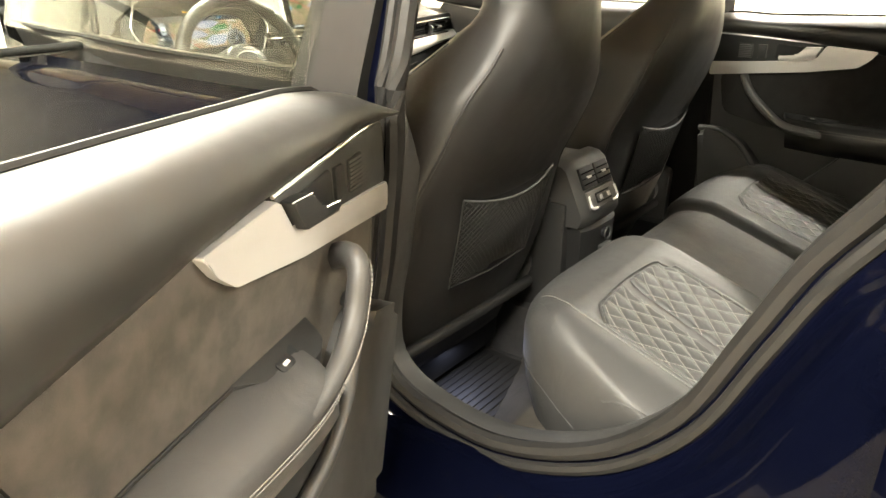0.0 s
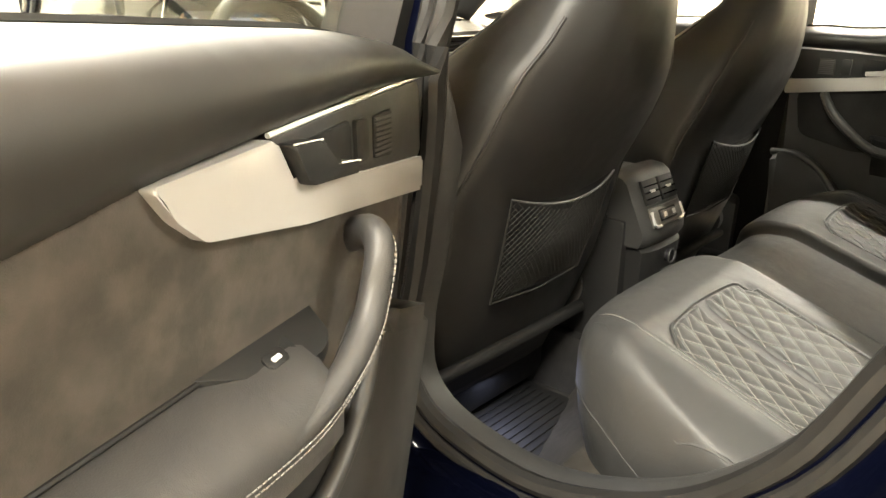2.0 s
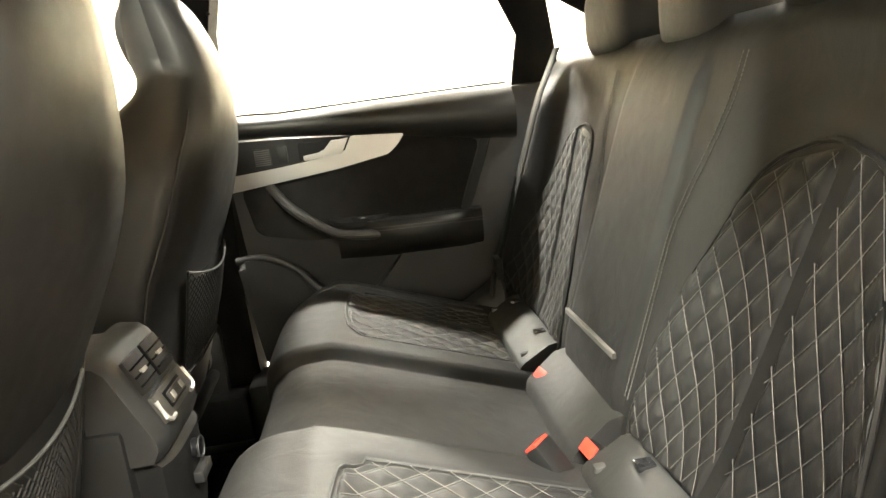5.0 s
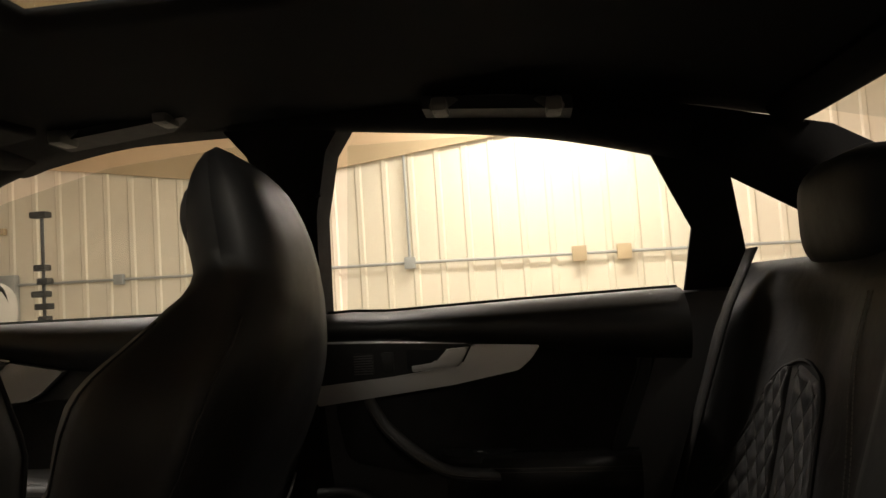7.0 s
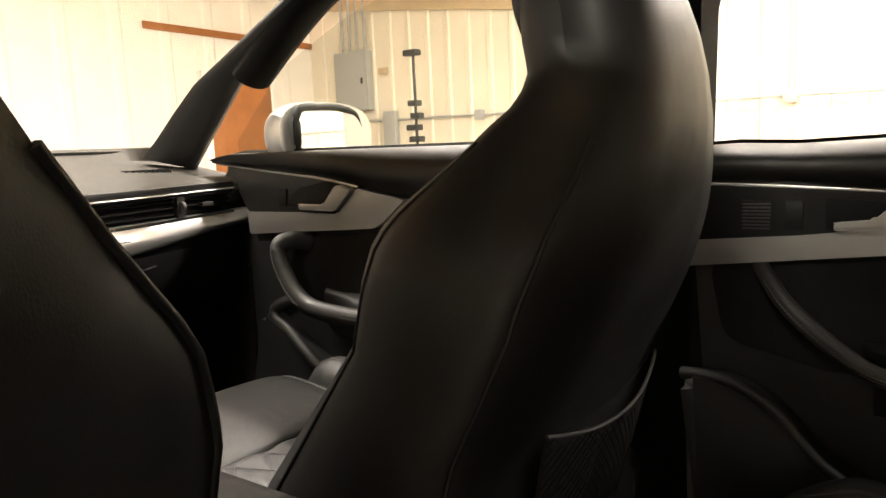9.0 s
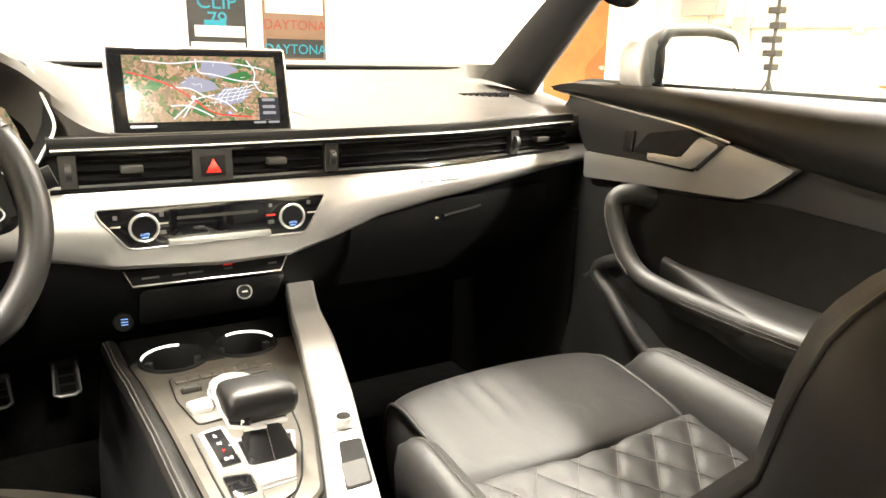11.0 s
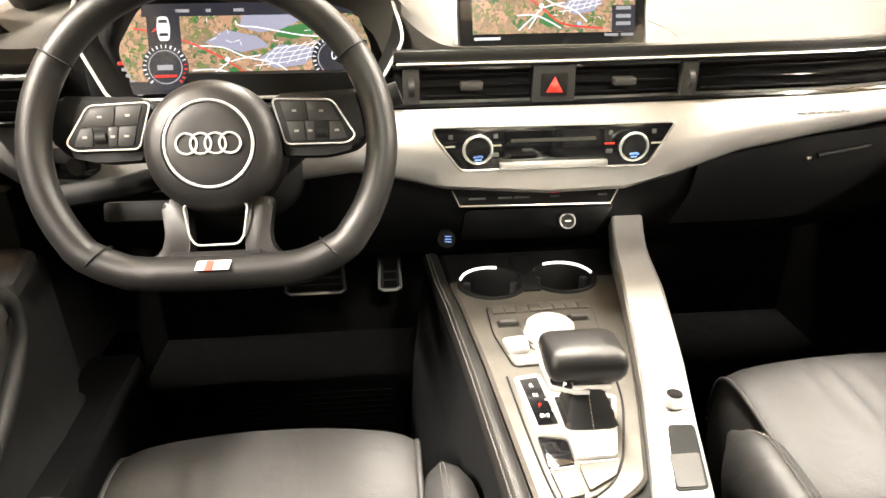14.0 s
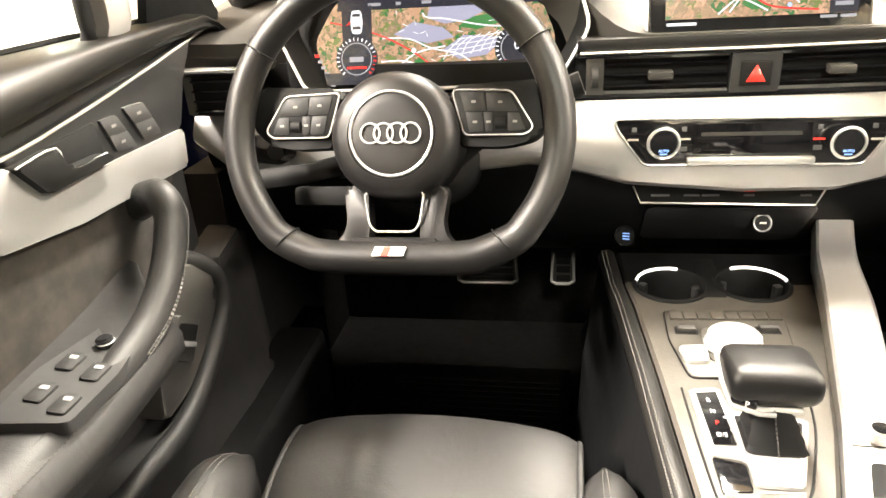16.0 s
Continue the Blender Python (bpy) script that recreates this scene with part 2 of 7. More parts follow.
def round_poly(pts, r, n=4):
    """A polygon with its corners rounded by r."""
    out = []
    k = len(pts)
    for i in range(k):
        a, b, c = (Vector(pts[(i + j) % k]) for j in (-1, 0, 1))
        e, g = (a - b), (c - b)
        rr = min(r, e.length * 0.45, g.length * 0.45)
        p, q = b + e.normalized() * rr, b + g.normalized() * rr
        for j in range(n + 1):
            t = j / n
            w = p * (1 - t) ** 2 + b * 2 * t * (1 - t) + q * t * t
            out.append((w.x, w.y))
    return out


def sheet(f, nu, nv, bm=None):
    """A surface f(u, v) for u and v from 0 to 1."""
    bm = bm or bmesh.new()
    g = [[bm.verts.new(f(i / nu, j / nv)) for j in range(nv + 1)] for i in range(nu + 1)]
    for i in range(nu):
        for j in range(nv):
            bm.faces.new((g[i][j], g[i + 1][j], g[i + 1][j + 1], g[i][j + 1]))
    return bm


def lerp(x, table):
    """Piecewise linear value from [(x, y), ...]."""
    if x <= table[0][0]:
        return table[0][1]
    for (a, p), (b, q) in zip(table, table[1:]):
        if x <= b:
            return p + (q - p) * (x - a) / (b - a)
    return table[-1][1]


def smoothstep(a, b, x):
    t = min(1, max(0, (x - a) / (b - a)))
    return t * t * (3 - 2 * t)


# ---- garage ----
floor = part("floor", box(-5.2, 7.3, -6.6, 7.2, -0.12, 0), CONCRETE)
tagged(floor, "smooth tan-grey concrete garage floor", "floor", kind="structure")
ceiling = part("ceiling", box(-5.2, 7.3, -6.6, 7.2, CEILING, CEILING + 0.1), TAN)
tagged(ceiling, "tan boarded garage ceiling with strip lamps", "ceiling", kind="structure")


def ribbed_wall(name, a, b, z1, mat, label, pitch=0.30):
    """A profiled steel wall from a to b in plan; it faces to the left of the way from a to b."""
    a, b = Vector((*a, 0)), Vector((*b, 0))
    d = (b - a).normalized()
    n = Vector((-d.y, d.x, 0))
    L = (b - a).length
    prof = []
    s = 0
    while s < L - pitch:
        prof += [(s, 0), (s + pitch * 0.72, 0), (s + pitch * 0.78, 0.016), (s + pitch * 0.94, 0.016)]
        s += pitch
    prof.append((L, 0))
    prof += [(L, -0.12), (0, -0.12)]
    ringz = [[a + d * u + n * v + Vector((0, 0, z)) for u, v in prof] for z in (0, z1)]
    ob = part(name, loft(ringz), mat, smooth=20)
    return tagged(ob, label, "wall", kind="structure")


WALL_X, WALL_Y = 7.0, 6.9
ribbed_wall("wall_east", (WALL_X, -6.5), (WALL_X, WALL_Y), CEILING, WALL_PAINT, "cream ribbed steel wall with a conduit along it")
ribbed_wall("wall_north", (WALL_X, WALL_Y), (-5.1, WALL_Y), CEILING, WALL_WHITE, "white ribbed steel wall with posters and a wooden door", 0.6)
ribbed_wall("wall_west", (-5.0, WALL_Y), (-5.0, -6.5), CEILING, WALL_WHITE, "white ribbed steel garage wall")
ribbed_wall("wall_south", (-5.0, -6.4), (7.0, -6.4), CEILING, WALL_WHITE, "white ribbed steel garage wall", 0.6)

TUBE_LIT = material("lit_tube", (1.0, 0.95, 0.86), 0.4, emit=14, var=0.0)
STEEL_WHITE = material("white_enamel", (0.8, 0.8, 0.78), 0.4)


def strip_lamp(x, y):
    lamp_thing = thing("strip_lamp", (x, y, CEILING), "white twin-tube strip lamp fixed to the tan ceiling", "ceiling lamp", "strip lamps")
    part("housing", box(x - 0.16, x + 0.16, y - 1.15, y + 1.15, CEILING - 0.07, CEILING, 0.01), STEEL_WHITE, lamp_thing)
    for dx in (-0.07, 0.07):
        part("tube", tube([(x + dx, y - 1.1, CEILING - 0.1), (x + dx, y + 1.1, CEILING - 0.1)], 0.018, 10), TUBE_LIT, lamp_thing, "lit fluorescent tube")


for lx, ly, watts in TUBES:
    strip_lamp(lx, ly)

# ---- car body ----
SEAL_X = [(0.4, -0.652), (0.48, -0.658), (0.80, -0.708), (1.0, -0.738), (1.30, -0.655)]
OPENING = [(-0.16, 1.30), (-0.155, 1.12), (-0.15, 0.97), (-0.10, 0.77), (-0.058, 0.64), (-0.05, 0.54), (-0.115, 0.485), (-0.27, 0.473), (-0.43, 0.545), (-0.54, 0.66),
           (-0.605, 0.80), (-0.65, 0.90), (-0.71, 1.0), (-0.745, 1.12), (-0.70, 1.25), (-0.58, 1.295), (-0.38, 1.315), (-0.22, 1.318)]


def grown(loop, k, c=(-0.38, 0.88)):
    """The loop pushed outwards by k metres."""
    out = []
    n = len(loop)
    for i in range(n):
        a, b = Vector(loop[i - 1]), Vector(loop[(i + 1) % n])
        d = (b - a).normalized()
        m = Vector((d.y, -d.x))
        p = Vector(loop[i])
        if m.dot(p - Vector(c)) < 0:
            m = -m
        q = p + m * k
        out.append((q.x, q.y))
    return out


LOOP = smooth_poly(OPENING, 5)
car = thing("car", (0, 0.2, 0), "navy blue car with a black cabin, parked indoors", "car")


def loop3(k, dx):
    return [Vector((lerp(z, SEAL_X) + dx * (1 - 0.8 * smoothstep(0.88, 0.98, z)), min(y, -0.028), min(z, 1.375))) for y, z in grown(LOOP, k)]


part("door_seal", tube(loop3(0, 0), 0.013, 8, closed=True), RUBBER, car, "black rubber door seal")
part("door_seal", tube(loop3(0.022, -0.012), 0.009, 8, closed=True), RUBBER, car, "black rubber door seal")
part("jamb_lining", loft([loop3(-0.008, 0.045), loop3(-0.010, 0.03), loop3(-0.004, 0.010), loop3(0.0, 0)], caps=False, ends=False), DOOR_SKIN, car, "black plastic jamb lining")
part("side_panel", loft([loop3(0.006, -0.004), loop3(0.03, -0.016), loop3(0.05, -0.045), loop3(0.056, -0.08), loop3(0.085, -0.10), loop3(0.10, -0.115), loop3(0.115, -0.128), loop3(0.15, -0.134)], caps=False), PAINT, car, "navy blue painted door frame", smooth=75)


def pillar_x(z):
    return lerp(z, [(0.4, 0.72), (1.0, 0.745), (1.33, 0.64)])


# floor, tunnel, roof lining
part("floor_pan", box(-0.74, 0.74, -1.1, 1.4, 0.24, 0.29, 0.01), CARPET, car, "black carpeted floor")
part("tunnel", loft([[Vector((x, y, z)) for x, z in ((-0.17, 0.28), (-0.13, 0.40), (0.13, 0.40), (0.17, 0.28))] for y in (-0.62, 0.0, 1.3)]), CARPET, car, "black carpeted tunnel")


def roof_point(u, v, lift=0.0):
    x = (u - 0.5) * 1.30
    y = -0.95 + v * 1.48
    edge = abs(x) / 0.65
    z = 1.396 - 0.030 * edge ** 4 - 0.05 * smoothstep(0.2, 0.6, y) - 0.13 * smoothstep(-0.55, -1.4, y) + lift
    return Vector((x, y, z))


def roof_with_hole(lift, wx, y0, y1):
    bm = sheet(lambda u, v: roof_point(u, v, lift), 26, 36)
    dead = [f for f in bm.faces if abs(f.calc_center_median().x) < wx and y0 < f.calc_center_median().y < y1]
    bmesh.ops.delete(bm, geom=dead, context="FACES")
    return bm


part("headliner", roof_with_hole(0, 0.16, -0.27, 0.06), HEADLINER, car, "black cloth headliner with an open sunroof blind", solid=0.012)
part("roof_panel", roof_with_hole(0.065, 0.36, -0.45, 0.25), PAINT, car, "navy blue painted roof", solid=0.01)
part("sunroof_glass", sheet(lambda u, v: Vector(((u - 0.5) * 0.78, -0.49 + 0.78 * v, 1.442 - 0.004 * (2 * u - 1) ** 2)), 10, 4), GLASS, car, "tinted sunroof glass", solid=0.004)


def bar(path, w, d, mat, name, label="", n=14):
    """A rounded trim bar, w across and d deep, along a path."""
    p = spline(path, 6)
    return part(name, tube(p, d, n, flat=w / d), mat, car, label)


# window header line over both side doors, and the pillars
for s in (-1, 1):
    rail = [(s * 0.652, 0.76, 1.192), (s * 0.645, 0.62, 1.286), (s * 0.635, 0.50, 1.340), (s * 0.625, 0.30, 1.386), (s * 0.62, 0.05, 1.390), (s * 0.625, -0.25, 1.364), (s * 0.635, -0.52, 1.33), (s * 0.655, -0.75, 1.275)]
    bar(rail, 0.045, 0.032, HEADLINER, "roof_rail", "black cloth-covered roof rail")
    bar([(x + s * 0.035, y, z + 0.020) for x, y, z in rail[2:]], 0.060, 0.040, HEADLINER, "roof_edge", "black lining outside the roof rail")
    if s > 0:
        rings = []
        for z, y0, y1 in ((0.30, 0.05, -0.08), (0.60, 0.04, -0.07), (1.0, -0.005, -0.082), (1.2, -0.005, -0.102), (1.31, 0.02, -0.135), (1.36, 0.06, -0.17)):
            x = pillar_x(z)
            rings.append([Vector((x + 0.05, y0, z)), Vector((x - 0.02, y0 - 0.005, z)), Vector((x - 0.035, (y0 + y1) / 2, z)), Vector((x - 0.02, y1 + 0.005, z)), Vector((x + 0.05, y1, z))])
        part("middle_pillar", loft(rings), HEADLINER, car, "black middle pillar lining", smooth=60)
    else:
        rings = []
        for z, y0, y1 in ((0.30, 0.08, -0.03), (0.60, 0.06, -0.05), (1.0, 0.0, -0.12), (1.2, -0.03, -0.13), (1.36, -0.06, -0.14)):
            x = -pillar_x(z)
            rings.append([Vector((x - 0.03, y0, z)), Vector((x + 0.005, y0 - 0.005, z)), Vector((x + 0.018, (y0 + y1) / 2, z)), Vector((x + 0.012, y1 + 0.01, z)), Vector((x - 0.02, y1 + 0.005, z))])
        part("middle_pillar", loft(rings), PLASTIC_DARK, car, "black middle pillar lining", smooth=60)
    # rear pillar with its small window
    q = [(-0.826, 1.212), (-0.864, 1.038), (-1.055, 1.062), (-0.945, 1.146)]
    outer = [(-0.60, 1.37), (-0.68, 1.285), (-0.762, 1.13), (-0.745, 1.0), (-0.70, 0.85), (-1.40, 0.85), (-1.42, 1.06), (-0.99, 1.285)]
    fx = lambda y, z, d, s=s: Vector((s * (lerp(z, [(0.8, 0.76), (1.02, 0.745), (1.35, 0.63)]) + d), y, z))
    bm = bmesh.new()
    ov = [bm.verts.new(fx(y, z, 0)) for y, z in outer]
    qv = [bm.verts.new(fx(y, z, 0)) for y, z in q]
    order = [(ov[0], ov[1], qv[0]), (ov[1], ov[2], qv[0]), (ov[2], ov[3], qv[1], qv[0]), (ov[3], ov[4], qv[1]), (ov[4], ov[5], qv[1]), (ov[5], ov[6], qv[2], qv[1]), (ov[6], ov[7], qv[2]), (ov[7], qv[3], qv[2]), (ov[7], ov[0], qv[3]), (ov[0], qv[0], qv[3])]
    for f in order:
        bm.faces.new(f)
    part("rear_pillar", bm, HEADLINER, car, "black cloth-covered rear pillar", solid=0.012)
    bm = bmesh.new()
    bm.faces.new([bm.verts.new(fx(y, z, 0.012)) for y, z in q])
    part("quarter_window", bm, GLASS, car, "small fixed rear side window")

# broad front pillar linings, from the dashboard up to the roof rail
for s in (-1, 1):
    rows = [((0.60, 1.10, 1.045), (0.715, 0.97, 1.00)), ((0.61, 1.06, 1.08), (0.708, 0.93, 1.037)), ((0.609, 0.98, 1.135), (0.692, 0.84, 1.11)), ((0.607, 0.90, 1.185), (0.672, 0.75, 1.18)), ((0.60, 0.74, 1.25), (0.655, 0.62, 1.245)), ((0.595, 0.58, 1.32), (0.645, 0.48, 1.30))]
    rings = []
    for a, b in rows:
        a, b = Vector((s * a[0], a[1], a[2])), Vector((s * b[0], b[1], b[2]))
        b = a * 0.32 + b * 0.68
        a = a * 0.92 + b * 0.08
        m = (a + b) / 2 + Vector((-s * 0.012, -0.012, 0.004))
        o = Vector((s * 0.03, 0.03, 0.0))
        rings.append([a, a * 0.6 + m * 0.4 + Vector((-s * 0.004, -0.006, 0)), m, b * 0.6 + m * 0.4 + Vector((-s * 0.004, -0.004, 0)), b, b + o, a + o])
    part("front_pillar", loft(rings), DOOR_SKIN, car, "dark grey front pillar lining", smooth=60)

# windscreen, rear window, header
part("windscreen", sheet(lambda u, v: Vector(((u - 0.5) * (1.42 - 0.16 * v), 1.36 - 0.84 * v - 0.10 * (2 * u - 1) ** 2, 1.03 + 0.33 * v)), 12, 6), CLEAR, car, "clear windscreen")
part("header", tube([((u - 0.5) * 1.24, 0.50 - 0.05 * (2 * u - 1) ** 2, 1.352) for u in (i / 12 for i in range(13))], 0.03, 10, flat=1.8), HEADLINER, car, "black windscreen header")
part("rear_window", sheet(lambda u, v: Vector(((u - 0.5) * 1.22, -0.94 - 0.80 * v, 1.325 - 0.20 * v - 0.02 * (2 * u - 1) ** 2)), 8, 4), GLASS, car, "sloping rear window")
part("rear_header", tube([((u - 0.5) * 1.26, -0.955 + 0.03 * (2 * u - 1) ** 2, 1.326 - 0.012 * (2 * u - 1) ** 2) for u in (i / 12 for i in range(13))], 0.026, 10, flat=1.8), HEADLINER, car, "black cloth-covered rear header")
part("parcel_shelf", box(-0.66, 0.66, -1.75, -0.88, 0.94, 0.97, 0.01), CARPET, car, "black cloth parcel shelf")
part("rear_bulkhead", box(-0.74, 0.74, -1.80, -1.74, 0.28, 1.15), CARPET, car)
part("firewall", box(-0.76, 0.76, 1.34, 1.40, 0.26, 0.92), CARPET, car, "black carpeted footwell wall")
for s in (-1, 1):
    part("footwell_side", box(min(s * 0.70, s * 0.76), max(s * 0.70, s * 0.76), 0.88, 1.38, 0.26, 0.80), PLASTIC_DARK, car, "black footwell side")
    part("front_sill", box(min(s * 0.62, s * 0.76), max(s * 0.62, s * 0.76), -0.05, 1.0, 0.28, 0.40 if s > 0 else 0.475, 0.02), LOWER_DASH, car, "black sill lining")
part("wheel_arch_lining", slab([(-0.30, 0.29), (-0.34, 0.56), (-0.58, 0.80), (-0.68, 1.02), (-1.25, 1.02), (-1.25, 0.29)], lambda y, z, d: Vector((0.73 - d, y, z)), 0.0, 0.03, 0.012), DOOR_SKIN, car, "black side lining beside the bench")
part("rear_sill", box(0.62, 0.76, -0.7, -0.05, 0.28, 0.42, 0.02), PLASTIC, car, "black sill lining")
part("rocker_panel", loft([[Vector((x, y, z)) for x, z in ((-0.66, 0.30), (-0.66, 0.455), (-0.70, 0.455), (-0.73, 0.435), (-0.765, 0.420), (-0.79, 0.39), (-0.797, 0.34), (-0.78, 0.22), (-0.70, 0.20))] for y in (-0.75, -0.3, 0.2, 1.1)]), PAINT, car, "navy blue painted sill", smooth=50)
part("front_wing", sheet(lambda u, v: Vector((-0.90 + 0.06 * v ** 3 + 0.05 * u * u, 1.0 + 1.15 * u, 0.45 + 0.50 * v)), 10, 8), PAINT, car, "navy blue front wing", solid=0.01)
part("bonnet", sheet(lambda u, v: Vector(((u - 0.5) * 1.66, 1.36 + 0.85 * v, 0.985 - 0.10 * v * v - 0.05 * (2 * u - 1) ** 4)), 14, 8), PAINT, car, "navy blue bonnet", solid=0.01)
part("rear_wing", sheet(lambda u, v: Vector((-0.885 + 0.05 * v ** 3, -0.74 - 0.9 * u, 0.62 + 0.42 * v)), 10, 8), PAINT, car, "navy blue rear wing", solid=0.01)



for wy in (1.62, -1.2):
    for s in (-1, 1):
        m = pose(s * 0.80, wy, 0.325, 0, 90, 0)
        tyre = part("wheel", ring(0.27, 0.055, 40, 10, m=m, flat=1.0), RUBBER, car, "black car tyre")
        part("rim", disc(0.225, 0.05, 32, m=m @ Matrix.Translation((0, 0, -0.025)), bev=0.01), ALU, tyre, "silver wheel rim")


# ---- doors ----
def car_door(kind, s, label):
    """A frameless door in its shut place; s is the side, -1 for the wheel's side."""
    front = kind == "front"

    def f(y, z, dd):
        """dd: how far the place stands inwards from the panel's plane."""
        base = lerp(z, [(0.3, 0.70), (0.55, 0.715), (0.80, 0.705), (0.93, 0.70), (1.04, 0.712)])
        return Vector((s * (base - dd), y, z))

    if front:
        outline = [(0.93, 0.36), (0.95, 0.7), (0.95, 1.00), (0.90, 1.035), (0.84, 1.03), (-0.02, 1.01), (-0.04, 0.75), (-0.02, 0.36)]
        if s < 0:
            outline = [(0.80, 0.36), (0.80, 0.88), (0.835, 0.95), (0.90, 0.99), (0.86, 1.015), (-0.02, 1.01), (-0.04, 0.75), (-0.02, 0.36)]
    else:
        outline = [(-0.15, 0.46), (-0.092, 0.64), (-0.085, 0.76), (-0.075, 0.94), (-0.19, 0.985), (-0.68, 0.995), (-0.70, 0.975), (-0.680, 0.93), (-0.647, 0.82), (-0.60, 0.69), (-0.50, 0.57), (-0.34, 0.47)]
    d = part("door", slab(round_poly(outline, 0.03), f, -0.02, 0.0, 0.006), DOOR_SKIN, car, label)

    def piece(name, bm, mat, text="", smooth=45):
        return part(name, bm, mat, d, text, smooth)

    # painted outside, below the window sill: a curved shell with a crease under the sill
    if front:
        ends = [(0.36, 0.93, -0.04), (0.7, 0.96, -0.055), (0.985, 0.95, -0.04)]
    else:
        ends = [(0.40, -0.045, -0.36), (0.53, -0.045, -0.53), (0.66, -0.045, -0.64), (0.80, -0.045, -0.71), (0.90, -0.045, -0.76), (0.985, -0.045, -0.75)]
    shell = [(0.36, 0.872), (0.42, 0.892), (0.50, 0.890), (0.58, 0.898), (0.68, 0.910), (0.76, 0.914), (0.815, 0.911), (0.835, 0.904), (0.88, 0.897), (0.92, 0.890), (0.95, 0.880), (0.97, 0.868), (0.982, 0.850), (0.990, 0.80)]
    rings = []
    z_lo = ends[0][0]
    for i in range(33):
        z = z_lo + (0.99 - z_lo) * i / 32
        a, b = lerp(z, [(q[0], q[1]) for q in ends]), lerp(z, [(q[0], q[2]) for q in ends])
        rings.append([Vector((s * (lerp(z, shell) - 0.010 * (2 * v - 1) ** 6), a + (b - a) * v, z)) for v in (k / 24 for k in range(25))])
    part("outer_skin", loft(rings, caps=False, closed=False), PAINT, d, "navy blue painted outside", 60, solid=0.012)
    # padded shoulder along the window sill
    if front:
        sill = 1.045 if s > 0 else 1.022
        top = lambda y: sill - 0.012 * (0.86 - y) / 0.88 - (0.04 if s < 0 else 0.012) * smoothstep(0.88, 0.95, y)
        low = lambda y: lerp(y, [(-0.02, 0.875), (0.25, 0.905), (0.42, 0.940), (0.54, 0.962), (0.75, 0.988), (0.95, 1.0)])
        if s > 0:
            low = lambda y: lerp(y, [(-0.02, 0.890), (0.304, 0.929), (0.424, 0.945), (0.537, 0.970), (0.637, 0.988), (0.787, 1.005), (0.94, 1.022)])
        ys = [0.94 - 0.96 * i / 30 for i in range(31)]
    else:
        top = lambda y: lerp(y, [(-0.70, 1.026), (-0.45, 1.022), (-0.20, 1.016), (-0.13, 1.008 if s < 0 else 1.020), (-0.06, 0.98 if s < 0 else 1.018)])
        low = lambda y: lerp(y, [(-0.735, 0.900), (-0.70, 0.903), (-0.66, 0.905), (-0.61, 0.913), (-0.55, 0.922), (-0.50, 0.930), (-0.45, 0.938), (-0.338, 0.950), (-0.20, 0.962), (-0.07, 0.968)])
        ys = [-0.062 - (0.664 if s < 0 else 0.678) * i / 30 for i in range(31)]
    tp = lambda y: 0.04 * smoothstep(0.35, 0.85, y)
    rings = []
    for y in ys:
        a, b = top(y), low(y)
        h = max(a - b, 0.006)
        k = tp(y)
        rings.append([f(y, a, -0.05 + k), f(y, a, -0.028 + k), f(y, a - 0.02 * h, -0.010 + k), f(y, a - 0.09 * h, 0.010 + k * 0.8), f(y, a - 0.22 * h, 0.026 + k * 0.4), f(y, a - 0.4 * h, 0.036), f(y, a - 0.6 * h, 0.036), f(y, b + 0.2 * h, 0.026), f(y, b + 0.03 * h, 0.012), f(y, b, -0.02)])
    piece("shoulder", loft(rings), LEATHER_SOFT, "padded black leatherette shoulder", 60)
    piece("window_strip", tube([f(y, top(y) + 0.001, -0.047 + tp(y)) for y in ys], 0.0045, 6), RUBBER, "black rubber window strip")
    if front:
        gp = [(0.90, 1.0), (0.88, 1.07), (0.70, 1.20), (0.52, 1.275), (0.30, 1.325), (0.0, 1.345), (-0.06, 1.345), (-0.03, 1.0)]
    else:
        gp = [(-0.115, 1.0), (-0.16, 1.325), (-0.40, 1.322), (-0.62, 1.305), (-0.71, 1.275), (-0.785, 1.13), (-0.765, 1.0)]
    g = piece("window", slab(gp, lambda y, z, dd: Vector((s * (lerp(z, [(1.0, 0.772), (1.33, 0.668)]) - 1.25 * tp(y) + dd), y, z)), 0.0, 0.004), GLASS, "raised frameless door window")
    g.visible_shadow = False
    if front and s < 0:
        piece("mirror_sail", slab(round_poly([(0.795, 1.0), (0.785, 1.09), (0.765, 1.165), (0.87, 1.10), (0.985, 1.01), (0.98, 0.985)], 0.006), lambda y, z, dd: Vector((s * (lerp(z, [(1.0, 0.772), (1.33, 0.668)]) - 1.25 * tp(y) - dd), y, z)), 0.004, 0.016, 0.003), LOWER_DASH, "black mirror corner panel")
    # suede insert
    if front:
        ins = [(0.78, 0.86), (0.45, 0.89), (0.05, 0.87), (0.0, 0.72), (0.40, 0.70), (0.62, 0.71), (0.73, 0.78)]
    else:
        ins = [(-0.10, 0.86), (-0.25, 0.90), (-0.45, 0.942), (-0.60, 0.920), (-0.654, 0.910), (-0.630, 0.850), (-0.600, 0.775), (-0.590, 0.74), (-0.45, 0.73), (-0.25, 0.72), (-0.12, 0.75)]
    # right-hand inserts are coloured darker to stand for the shade there
    piece("insert", slab(round_poly(ins, 0.02), f, -0.005, 0.008, 0.004), SUEDE if s < 0 else SHADED_SUEDE, "mottled grey suede insert" if s < 0 else "suede insert with the far side's shade in its colour")
